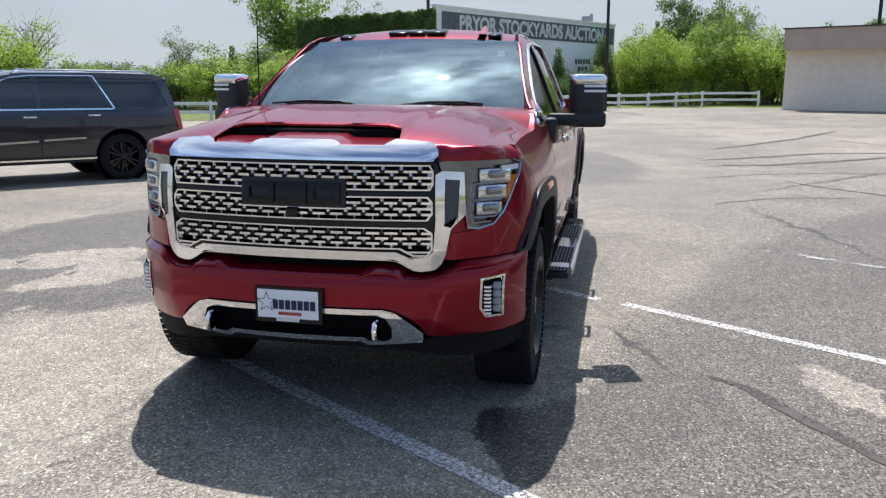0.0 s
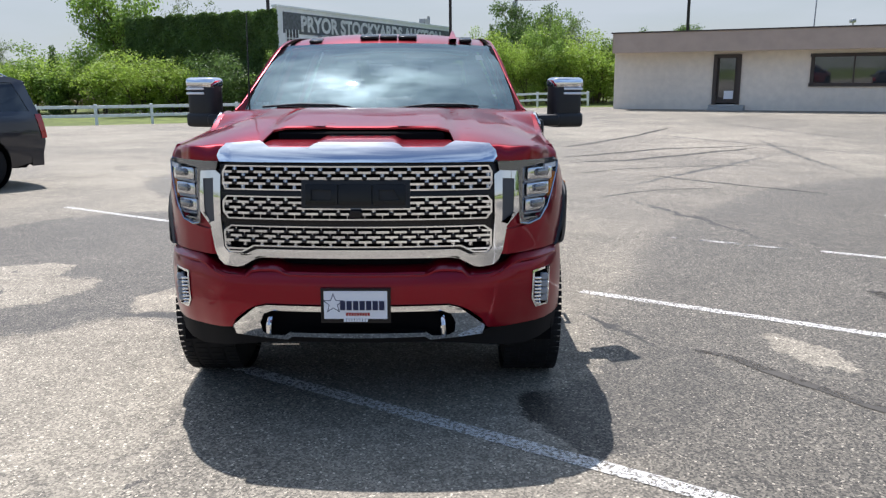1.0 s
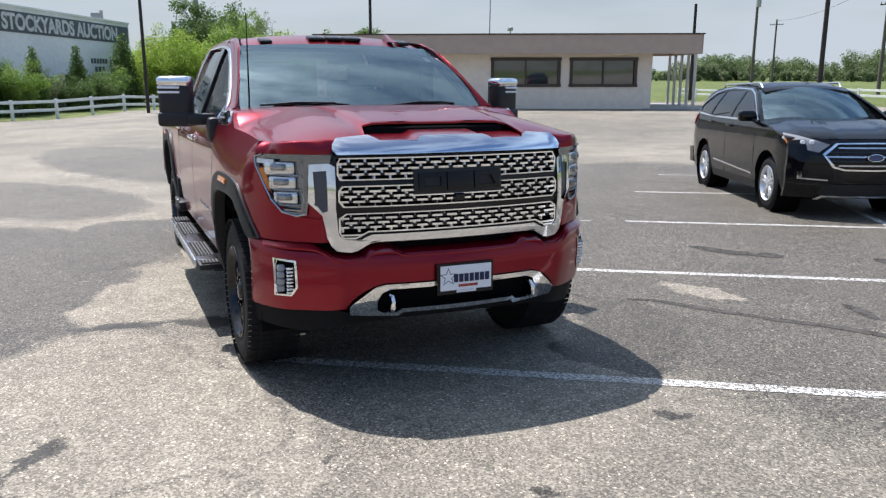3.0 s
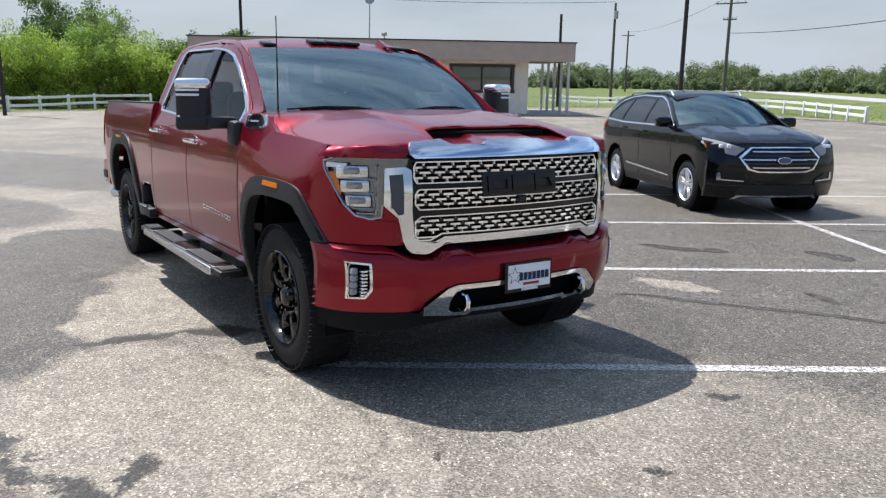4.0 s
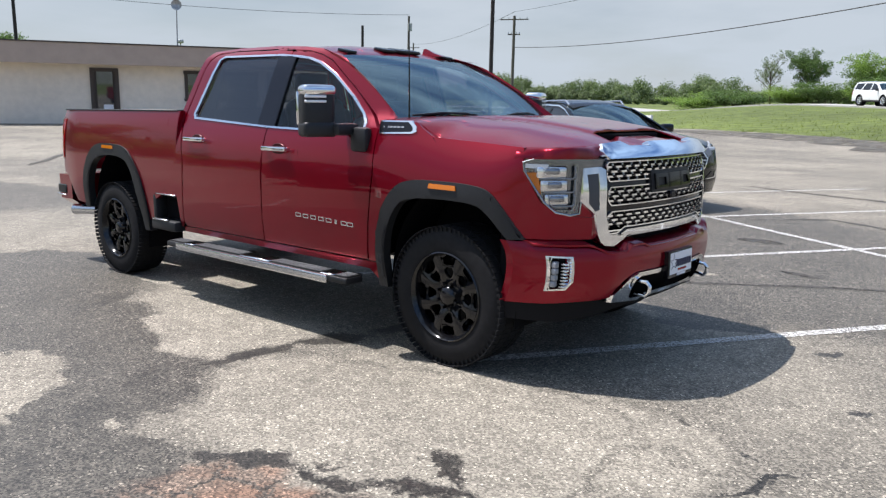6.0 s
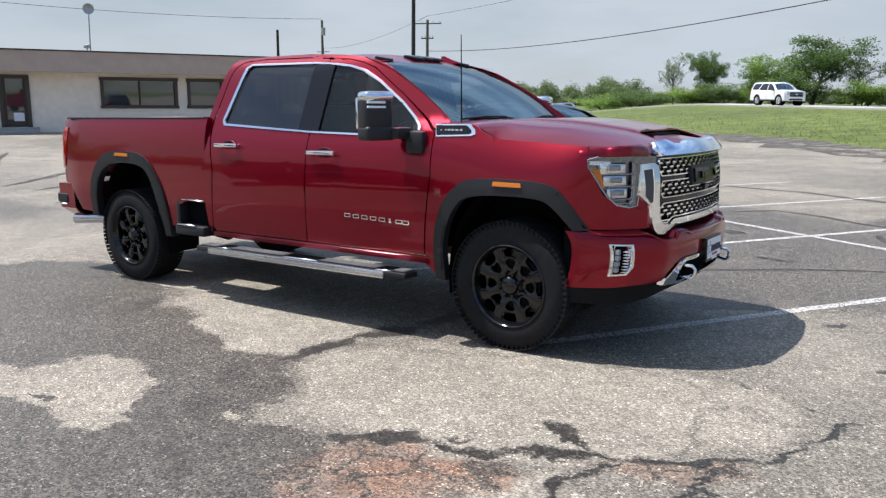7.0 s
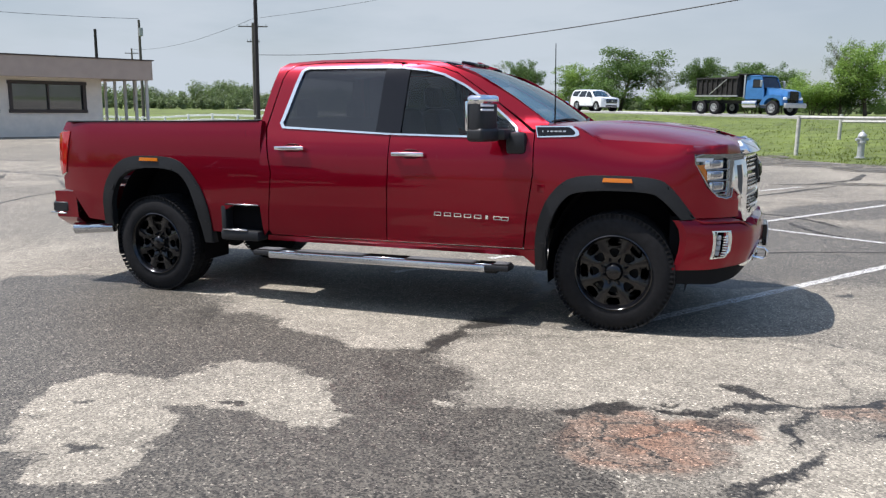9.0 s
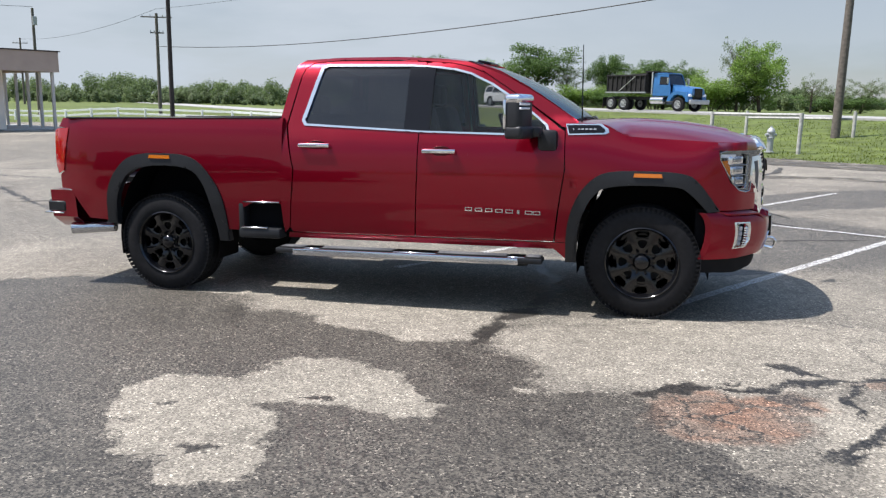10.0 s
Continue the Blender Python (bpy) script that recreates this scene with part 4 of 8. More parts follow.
for r0, r1 in zip(rows, rows[1:]):
    for s in range(4):
        bm.faces.new((r0[s], r0[s + 1], r1[s + 1], r1[s]))
both("front_pillar", bm, M_RED, truck)


def bonnet_z(x, y):
    a = abs(y)
    zc = soft_at(x, [-0.62, -0.375, -0.2, 0.22, 0.5, 0.64, 0.78, 0.84], [1.478, 1.482, 1.476, 1.447, 1.408, 1.384, 1.345, 1.318], 0.06)
    ze = soft_at(x, [-0.62, -0.289, -0.2, -0.144, 0.218, 0.55, 0.79], [1.468, 1.452, 1.40, 1.366, 1.343, 1.320, 1.293], 0.035)
    z = zc
    if a > 0.50:
        z = zc + (ze - zc) * min(1.05, (a - 0.50) / 0.405) ** 1.7
    dome = ease((0.47 - a) / 0.10) * ease((x + 0.45) / 0.5)
    z += 0.024 * dome
    z -= 0.003 * ease((0.17 - a) / 0.05) * ease((x + 0.2) / 0.3)
    return z


HOODP = lambda x, y, w: Vector((x, y, bonnet_z(x, y) + w))
hood_half = [(0.60, 0), (0.60, 0.17), (0.615, 0.42), (0.80, 0.455), (0.795, 0.575), (0.765, 0.64), (0.757, 0.72), (0.70, 0.808), (0.62, 0.875), (0.50, 0.908), (0.22, 0.918), (-0.14, 0.918), (-0.26, 0.915), (-0.30, 0.912), (-0.52, 0.905), (-0.60, 0.84), (-0.575, 0.72), (-0.47, 0.45), (-0.43, 0)]
part("bonnet", skin([(x, y) for x, y in hood_half] + [(x, -y) for x, y in hood_half[::-1] if y > 0], HOODP, 0.06, 0.014), M_RED, truck, "dark red bonnet with a raised scoop")
# rounded corner between the bonnet's edge and the lamp below it
EDGE_RUN = [(0.790, 0.590), (0.765, 0.64), (0.757, 0.72), (0.70, 0.808), (0.62, 0.875), (0.50, 0.908), (0.46, 0.912)]
bm = bmesh.new()
lay = bm.verts.layers.float_vector.new("lie")
rows = []
for i in range(25):
    k = i / 24 * (len(EDGE_RUN) - 1)
    j = min(int(k), len(EDGE_RUN) - 2)
    (xa, ya), (xb, yb) = EDGE_RUN[j], EDGE_RUN[j + 1]
    x, y = xa + (xb - xa) * (k - j), ya + (yb - ya) * (k - j)
    top = HOODP(x, y, -0.003)
    yf = min(y + 0.035 * ease((i / 24 - 0.35) / 0.6), 0.962)
    low = Vector((min(nose_x(yf) - 0.004 - 0.040 * ease((0.70 - yf) / 0.06), x + 0.09), yf, 1.263))
    if i > 19:
        e_ = FEN(x, 1.263, 0.0)
        low = low.lerp(Vector((e_.x, -e_.y, 1.263)), (i - 19) / 5)
    row = []
    out_ = Vector((low.x - top.x, low.y - top.y, 0))
    d_ = out_.length
    out_ = out_ / d_ if d_ > 1e-6 else Vector((0, 1, 0))
    bend = Vector((low.x, low.y, max(low.z + 0.012, top.z - 0.42 * d_)))
    for s in range(9):
        f = s / 8
        q = top * (1 - f) ** 2 + bend * (2 * f * (1 - f)) + low * f ** 2
        way = (bend - top) * (1 - f) + (low - bend) * f
        v = bm.verts.new((q.x, -q.y, q.z))
        nn = out_ * -way.z + Vector((0, 0, 1)) * way.dot(out_)
        v[lay] = Vector((nn.x, -nn.y, nn.z)).normalized()
        row.append(v)
    rows.append(row)
for r0, r1 in zip(rows, rows[1:]):
    for s in range(8):
        bm.faces.new((r0[s], r1[s], r1[s + 1], r0[s + 1]))
both("bonnet_corner", bm, M_RED, truck)
# scoop: dark mouth under the raised bonnet edge, red lip before it
sc = part("bonnet_scoop", box((0.54, 0, 1.352), (0.16, 0.80, 0.070), 0.01), M_DARK, truck, "black scoop mouth")
lip = lambda x, y, w: Vector((x, y, soft_at(x, [0.60, 0.66, 0.80], [1.350, 1.352, 1.332], 0.02) + 0.019 * ease((0.20 - abs(y)) / 0.022) + w))
part("scoop_lip", skin([(0.605, -0.43), (0.82, -0.45), (0.82, 0.45), (0.605, 0.43)], lip, 0.04, 0.04), M_RED, sc)
for y in (-0.12, -0.04, 0.04, 0.12):
    part("scoop_slot", box((0.655, y, 1.3690), (0.02, 0.05, 0.006), 0.002), M_BLACK, sc)
part("cowl", skin([(-1, -0.16), (1, -0.16), (1, 0.04), (-1, 0.04)], lambda a, b, w: screen(a, b, w - 0.01), 0.125, 0.02, edge=0), M_PLASTIC, truck)

# wipers lying on the foot of the windscreen
for a0, a1, b1 in ((-0.86, -0.30, 0.05), (0.10, 0.62, 0.05)):
    wp = part("wiper", tube([screen(a0, 0.03, 0.012), screen((a0 + a1) / 2, 0.055, 0.020), screen(a1, 0.06, 0.014)], 0.007, 6), M_PLASTIC, truck, "black windscreen wiper")
    part("wiper_blade", tube([screen(a0 + 0.10 + (a1 - a0) * i / 8, 0.050 + 0.02 * math.sin(math.pi * i / 8), 0.007) for i in range(9)], 0.006, 6), M_RUBBER, wp)

# cab back and rear window
part("cab_back", skin([(-0.80, 0.6), (0.80, 0.6), (0.90, 1.3), (0.88, 1.45), (0.68, 1.93), (0.60, 1.97), (-0.60, 1.97), (-0.68, 1.93), (-0.88, 1.45), (-0.90, 1.3)], lambda y, z, w: Vector((-2.945 + 0.09 * ease((z - 1.3) / 0.7) - w, y, z)), 0.15, 0.03, [[(-0.62, 1.50), (0.62, 1.50), (0.56, 1.86), (-0.56, 1.86)]]), M_RED, truck)
part("rear_window", skin([(-0.64, 1.48), (0.64, 1.48), (0.58, 1.88), (-0.58, 1.88)], lambda y, z, w: Vector((-2.932 + 0.09 * ease((z - 1.3) / 0.7) - w, y, z)), 0.2, 0.006, edge=0), M_GLASS, truck)

# bed
part("bed_floor", box((-3.98, 0, 0.93), (2.05, 1.20, 0.05)), M_PLASTIC, truck)
for y in (-0.93, 0.93):
    part("bed_wall", box((-3.98, y * 0.985, 1.335), (2.10, 0.05, 0.31)), M_PLASTIC, truck)
    part("bed_rail_cap", box((-3.96, y * 1.015, 1.500), (2.06, 0.075, 0.014), 0.005), M_PLASTIC, truck)
part("bed_front_wall", box((-2.96, 0, 1.2), (0.05, 1.86, 0.58)), M_RED, truck)
tg = part("tailgate", skin([(-0.90, 0.90), (0.90, 0.90), (0.93, 1.2), (0.92, 1.495), (-0.92, 1.495), (-0.93, 1.2)], lambda y, z, w: Vector((-5.085 + 0.05 * y * y - w, y, z)), 0.2, 0.07), M_RED, truck)
both("tail_light", skin([(-5.145, 1.392), (-5.10, 1.408), (-4.962, 1.412), (-5.024, 1.035), (-5.106, 1.008), (-5.130, 1.10)], lambda x, z, w: BED(x, z, w + 0.012) + Vector((0, 0.02 * ease((-x - 5.05) / 0.1), 0)), 0.04, 0.09), M_REDLENS, truck, "red tail light lens")

# front: grille, surround, lamps, bumper
part("grille_back", skin(sym([(0, 1.27), (0.64, 1.27), (0.64, 0.83), (0, 0.83)]), lambda y, z, w: FRONT(y, z, w - 0.045), 0.08, 0.02, edge=0), M_DARK, truck)
grille = part("grille", skin(sym([(0, 1.268), (0.645, 1.268), (0.645, 0.83), (0, 0.83)]), lambda y, z, w: FRONT(y, z, w - 0.008), 0.08, 0.03, [sym([(0, 1.243), (0.615, 1.243), (0.617, 1.163), (0.597, 1.143), (0, 1.140)]), sym([(0, 1.106), (0.585, 1.106), (0.605, 1.09), (0.607, 1.045), (0.587, 1.012), (0, 1.007)]), sym([(0, 0.970), (0.575, 0.970), (0.590, 0.955), (0.592, 0.852), (0.53, 0.850), (0.47, 0.880), (0, 0.883)])]), M_BLACK, truck, "chrome mesh grille in gloss black bars")


def mesh_row(z0, z1, ytop, ybot, notch=None, dip=None):
    """One chrome grille band: a border and staggered brick-like bars."""
    bm = bmesh.new()

    def bar(y0, za, y1, zb, t=0.0075, d=0.016):
        steps = max(1, int(abs(y1 - y0) / 0.1))
        for i in range(steps):
            a, b = i / steps, (i + 1) / steps
            p = FRONT(y0 + (y1 - y0) * a, za + (zb - za) * a, -0.004)
            q = FRONT(y0 + (y1 - y0) * b, za + (zb - za) * b, -0.004)
            mid, way = (p + q) / 2, q - p
            m = way.to_track_quat("Y", "Z").to_matrix().to_4x4()
            box_into(bm, mid, (d, way.length + 0.002, t), 0, m=m)

    rows_ = 4
    zz = [z0 + (z1 - z0) * i / rows_ for i in range(rows_ + 1)]
    for i, z in enumerate(zz):
        edge_ = ybot if i == 0 else ytop if i == rows_ else 0.612
        for s in (-1, 1):
            y0 = 0.0
            if notch and notch[1] < z < notch[2]:
                y0 = notch[0]
            y1 = edge_
            if dip and i == 0:
                bar(s * dip[0], dip[1], s * y1, dip[1], 0.008)
                bar(s * (dip[0] - 0.06), z, s * dip[0], dip[1], 0.008)
                y1 = dip[0] - 0.06
                bar(s * (dip[0] - 0.03), (z + dip[1]) / 2, s * 0.605, (z + dip[1]) / 2, 0.0085)
            bar(s * y0, z, s * y1, z, 0.0108 if 0 < i < rows_ else 0.0065)
    for i in range(rows_):
        k = 0
        y = -0.60 + (0.04 if i % 2 else 0.0)
        while y < 0.605:
            zm = (zz[i] + zz[i + 1]) / 2
            if not (notch and abs(y) < notch[0] + 0.005 and notch[1] < zm < notch[2]):
                bar(y, zz[i], y, zz[i + 1], 0.0)
                p = FRONT(y, zm, -0.004)
                box_into(bm, p, (0.010, 0.0034, zz[i + 1] - zz[i]))
            y += 0.08
    for s in (-1, 1):
        bar(s * ytop, z1, s * 0.615, z1 - 0.025, 0.008)
        bar(s * ybot, z0 if not dip else dip[1], s * 0.615, (z0 if not dip else dip[1]) + 0.03, 0.008)
        p, q = FRONT(s * 0.615, z1 - 0.025, -0.004), FRONT(s * 0.615, (z0 if not dip else dip[1]) + 0.03, -0.004)
        box_into(bm, (p + q) / 2, (0.016, 0.009, p.z - q.z))
    return bm


BADGE = (0.245, 1.058, 1.186)
part("grille_mesh", mesh_row(1.140, 1.244, 0.60, 0.60, BADGE), M_CHROME, grille, "bright chrome mesh band")
part("grille_mesh", mesh_row(1.007, 1.108, 0.595, 0.59, BADGE), M_CHROME, grille, "bright chrome mesh band")
part("grille_mesh", mesh_row(0.881, 0.972, 0.58, 0.595, None, (0.535, 0.850)), M_CHROME, grille, "bright chrome mesh band")
bm = box((0, 0, 0), (0.018, 0.022, 0.0125), 0.002)
CLIP = bpy.data.meshes.new("grille_clip")
bm.to_mesh(CLIP)
bm.free()
CLIP.materials.append(M_BLACK)
for za, zb, z_n in ((1.140, 1.244, 4), (1.007, 1.108, 4), (0.881, 0.972, 4)):
    for i in range(1, z_n):
        z = za + (zb - za) * i / z_n
        y = -0.60 + (0.04 if i % 2 else 0)
        while y < 0.6:
            if not (abs(y) < 0.26 and 1.05 < z < 1.19):
                clip = new("grille_clip", CLIP)
                clip.parent, clip.location = grille, FRONT(y, z + 0.001, 0.002)
            y += 0.08
# dark badge: three plain block shapes on a plate
bp = part("badge_plate", skin([(-0.245, 1.06), (0.245, 1.06), (0.245, 1.184), (-0.245, 1.184)], lambda y, z, w: FRONT(y, z, w + 0.018), 0.1, 0.04), M_PLASTIC, grille, "blacked-out badge plate")
for s, hole in ((-1, 1), (0, 0), (1, 1)):
    c = s * 0.152
    holes = [[(c - 0.045, 1.099), (c + 0.045, 1.099), (c + 0.045, 1.145), (c - 0.045, 1.145)]] if hole else []
    part("badge_block", skin([(c - 0.072, 1.078), (c + 0.072, 1.078), (c + 0.072, 1.168), (c - 0.072, 1.168)], lambda y, z, w: FRONT(y, z, w + 0.032), 0.05, 0.02, holes, 0.004), M_BLACK, bp)
part("front_camera", box(FRONT(0, 1.035, 0.006), (0.03, 0.06, 0.045), 0.008), M_BLACK, grille)
part("grille_top_bar", skin(sym([(0, 1.268), (0.622, 1.266), (0.640, 1.29), (0.634, 1.316), (0.606, 1.346), (0.447, 1.358), (0.425, 1.348), (0.398, 1.332), (0.211, 1.332), (0.192, 1.345), (0.167, 1.353), (0, 1.353)]), lambda y, z, w: Vector((nose_x(y) + 0.020 - 0.50 * (z - 1.262) - 4.6 * (z - 1.262) ** 2 + w, y, z + 0.25 * w)), 0.07, 0.06, stepv=0.025, edge=0.006), M_CHROME, truck, "broad polished chrome bar")
SURR = [(0, 0.828), (0.455, 0.828), (0.475, 0.818), (0.535, 0.784), (0.565, 0.778), (0.629, 0.786), (0.655, 0.81), (0.672, 0.85), (0.692, 0.965), (0.745, 1.02), (0.752, 1.03), (0.742, 1.215), (0.655, 1.222), (0.628, 1.205), (0.632, 1.0), (0.622, 0.87), (0.60, 0.846), (0.515, 0.842), (0.463, 0.866), (0, 0.868)]
part("grille_surround", skin(sym(SURR), lambda y, z, w: FRONT(y, z, w + 0.014), 0.06, 0.05, [[(s * a, b) for a, b in ((0.667, 1.186), (0.725, 1.180), (0.722, 1.025), (0.692, 0.980), (0.668, 0.988))] for s in (1, -1)]), M_CHROME, truck, "chrome C-shaped grille surround")
# headlights
HEAD = [(0.642, 1.262), (0.80, 1.268), (0.93, 1.262), (0.958, 1.245), (0.955, 1.20), (0.925, 1.10), (0.90, 1.03), (0.86, 0.975), (0.80, 0.958), (0.758, 0.968), (0.752, 1.03), (0.740, 1.215), (0.650, 1.225)]


def lamp_map(off):
    return lambda y, z, w: Vector((nose_x(y) + off + w * 0.7, -y - w * 0.5 * ease((y - 0.75) / 0.2), z))


for bm_, nm, mt, lb in ((skin(HEAD, lamp_map(-0.055), 0.05, 0.01, edge=0), "headlight", M_DARK, "clear headlight with stacked projector lamps"),):
    lamps = both(nm, bm_, M_LAMPGREY, truck, lb)
for s, lampo in ((1, lamps[0]), (-1, lamps[1])):
    def put(nm, bm, mt, lb=""):
        if s < 0:
            bm2 = mirror_bm(bm)
            bm.free()
            bm = bm2
        return part(nm, bm, mt, lampo, lb)
    put("lens", skin(HEAD, lamp_map(0.002), 0.04, 0.05, edge=0.004), M_CLEAR, "clear lens")
    put("bezel", skin(HEAD, lamp_map(-0.006), 0.05, 0.04, [[(0.762, 1.236), (0.947, 1.243), (0.943, 1.19), (0.912, 1.07), (0.86, 0.983), (0.80, 0.972), (0.768, 0.985), (0.764, 1.03)]], edge=0.004), M_LAMPGREY)
    put("lens_edge", tube([lamp_map(0.001)(a_, b_, 0.0) for a_, b_ in HEAD[2:11]], 0.0055, 6), M_DCHROME)
    for i, z in enumerate((1.192, 1.118, 1.042)):
        yo_ = (0.922, 0.902, 0.878)[i]
        yy = (0.775 + yo_) / 2
        px = nose_x(yy) - 0.055
        bmx = bmesh.new()
        box_into(bmx, (px, -yy, z), (0.05, 0.172 - 0.016 * i, 0.068), 0.014, 3, pose(0, 0, 0, 0, 0, -40))
        put("projector", bmx, M_CHROME, "chrome reflector")
        bmx = bmesh.new()
        box_into(bmx, (px + 0.020, -yy - 0.018, z + 0.006), (0.03, 0.085, 0.036), 0.012, 2, pose(0, 0, 0, 0, 0, -40))
        put("lamp_glass", bmx, M_LAMPLENS)
        for k in range(4):
            bmx = bmesh.new()
            box_into(bmx, (px + 0.038 - 0.013 * k, -yy - 0.006 - 0.015 * k, z + 0.006), (0.006, 0.005, 0.042), 0.001, 1, pose(0, 0, 0, 0, 0, -40))
            put("lamp_rib", bmx, M_CHROME)
        lm_ = lamp_map(-0.014)
        ring_ = [(0.770, z + 0.030), (0.770, z - 0.022), (0.782, z - 0.034), (yo_ - 0.016, z - 0.034), (yo_ - 0.004, z - 0.022), (yo_, z + 0.030)]
        put("light_guide", tube([lm_(a_, b_, 0.0) for a_, b_ in ring_], 0.0042, 6), M_LEDGREY)
    put("lamp_edge", skin([(0.762, 1.030), (0.772, 0.978), (0.85, 0.982), (0.852, 0.989), (0.780, 0.986), (0.769, 1.035), (0.766, 1.225), (0.760, 1.23)], lamp_map(-0.012), 0.05, 0.02, edge=0.002), M_DCHROME)
    put("turn_lens", skin([(0.918, 1.193), (0.949, 1.189), (0.930, 1.108), (0.906, 1.074)], lamp_map(-0.004), 0.02, 0.02, edge=0.002), M_AMBER, "amber turn lens")
    put("marker_strip", skin([(0.885, 1.235), (0.95, 1.238), (0.951, 1.215), (0.89, 1.212)], lamp_map(-0.003), 0.03, 0.02, edge=0.002), M_LED)
    put("daylight_lamp", skin([(0.667, 1.186), (0.725, 1.180), (0.722, 1.025), (0.692, 0.980), (0.668, 0.988)], lambda y, z, w: Vector((grille_x(y, z) + w + 0.004, -y, z)), 0.05, 0.02, edge=0.003), M_DRL, "grey daylight lamp lens")

both("wing_corner", skin([(0.645, 0.83), (0.660, 0.95), (0.730, 1.04), (0.765, 1.0), (0.80, 0.957), (0.83, 0.93), (0.83, 0.83)], lambda y, z, w: Vector((nose_x(y) - 0.012 + w, -y, z)), 0.04, 0.03), M_RED, truck)
# bumper
BUMPER = [(0, 0.771), (0.319, 0.771), (0.345, 0.787), (0.37, 0.797), (0.475, 0.792), (0.515, 0.752), (0.60, 0.752), (0.658, 0.765), (0.71, 0.80), (0.75, 0.813), (0.90, 0.815), (0.992, 0.815), (0.992, 0.47), (0.90, 0.470), (0.66, 0.483), (0.60, 0.49), (0.575, 0.535), (0.515, 0.585), (0.471, 0.608), (0.419, 0.622), (0, 0.622)]
FOG = [(0.908, 0.734), (0.832, 0.730), (0.828, 0.604), (0.848, 0.562), (0.904, 0.556)]
bumper = part("front_bumper", skin(sym(BUMPER), BUMP, 0.05, 0.05, [[(s * a, b) for a, b in FOG] for s in (1, -1)], edge=0.008, stepv=0.04), M_RED, truck)
BT_Y, BT_Z = [0, 0.319, 0.345, 0.37, 0.475, 0.515, 0.60, 0.658, 0.71, 0.75, 0.95], [0.771, 0.771, 0.787, 0.797, 0.792, 0.752, 0.752, 0.765, 0.80, 0.813, 0.815]
part("bumper_shelf", skin([(-0.95, 0.0), (0.95, 0.0), (0.95, 1.0), (-0.95, 1.0)], lambda y, b, w: Vector((bumper_x(y, 0.80) + 0.030 - 0.115 * b, y, lerp_at(abs(y), BT_Y, BT_Z) - 0.010 + 0.028 * math.sin(b * 1.57) + w)), 0.03, 0.01, edge=0, stepv=0.2), M_RED, bumper)
part("bumper_core", skin(sym([(0, 0.84), (0.95, 0.84), (0.95, 0.42), (0, 0.42)]), lambda y, z, w: Vector((nose_x(y) - 0.06 + w, y, z)), 0.1, 0.1, edge=0), M_DARK, truck)
part("bumper_trim", skin(sym([(0, 0.618), (0.419, 0.618), (0.471, 0.604), (0.535, 0.552), (0.588, 0.505), (0.580, 0.458), (0.465, 0.447), (0.335, 0.437), (0.307, 0.456), (0, 0.452)]), lambda y, z, w: BUMP(y, z, w + 0.012), 0.06, 0.06, [sym([(0, 0.592), (0.39, 0.592), (0.43, 0.575), (0.452, 0.53), (0.448, 0.48), (0.42, 0.462), (0.345, 0.460), (0.312, 0.484), (0, 0.482)])], edge=0.005, stepv=0.03), M_CHROME, bumper, "chrome lower bumper trim")
part("valance", skin(sym([(0, 0.455), (0.31, 0.458), (0.34, 0.44), (0.58, 0.46), (0.66, 0.485), (0.985, 0.475), (0.975, 0.37), (0.80, 0.352), (0.5, 0.40), (0.3, 0.415), (0, 0.415)]), lambda y, z, w: Vector((nose_x(y) - 0.02 - 0.25 * (0.47 - z) * 0.8 + w, y, z)), 0.08, 0.05), M_UNDER, truck, "black lower valance")
for s in (1, -1):
    hk = [(0.90, s * 0.40, 0.50), (0.985, s * 0.398, 0.485), (1.005, s * 0.396, 0.505), (1.01, s * 0.394, 0.54), (0.99, s * 0.392, 0.562), (0.92, s * 0.392, 0.565)]
    part("tow_hook", tube(hk, 0.012), M_CHROME, bumper, "chrome tow hook")
    fg = part("fog_lamp", skin([(s * a, b) for a, b in FOG], lambda y, z, w: BUMP(y, z, w - 0.035), 0.04, 0.02, edge=0), M_DARK, bumper, "upright fog lamp")
    ring = [(0.917, 0.744), (0.822, 0.740), (0.818, 0.600), (0.842, 0.552), (0.913, 0.546)]
    part("fog_rim", skin([(s * a, b) for a, b in ring], lambda y, z, w: BUMP(y, z, w + 0.008), 0.05, 0.03, [[(s * a, b) for a, b in FOG]], edge=0.003), M_CHROME, fg)
    for k in range(4):
        z = 0.705 - k * 0.036
        part("led", box(BUMP(s * 0.885, z - 0.01, -0.010), (0.03, 0.038, 0.034), 0.006), M_LEDGREY, fg)
        for dz in (0.0, 0.018):
            part("chrome_rib", box(BUMP(s * 0.850, z - 0.008 - dz, -0.008), (0.034, 0.034, 0.012), 0.003), M_CHROME, fg)
pl = part("front_plate", skin([(-0.158, 0.548), (0.158, 0.548), (0.158, 0.708), (-0.158, 0.708)], lambda y, z, w: Vector((1.008 + w, y, z)), 0.1, 0.03, edge=0.006), M_BLACK, truck, "dealer plate in a black frame")
part("plate_face", box((1.010, 0, 0.634), (0.004, 0.285, 0.128)), M_WHITE, pl)
for y, z, wy, wz, mt in ((0.030, 0.632, 0.205, 0.042, M_NAVY), (0.01, 0.592, 0.11, 0.014, M_REDLENS), (0.0, 0.563, 0.11, 0.013, M_WHITE)):
    k_ = 7 if wz > 0.02 else 9
    for i in range(k_):
        part("plate_mark", box((1.0135, y - wy / 2 + wy * (i + 0.5) / k_, z), (0.003, wy / k_ * 0.80, wz)), mt, pl)
bm = bmesh.new()
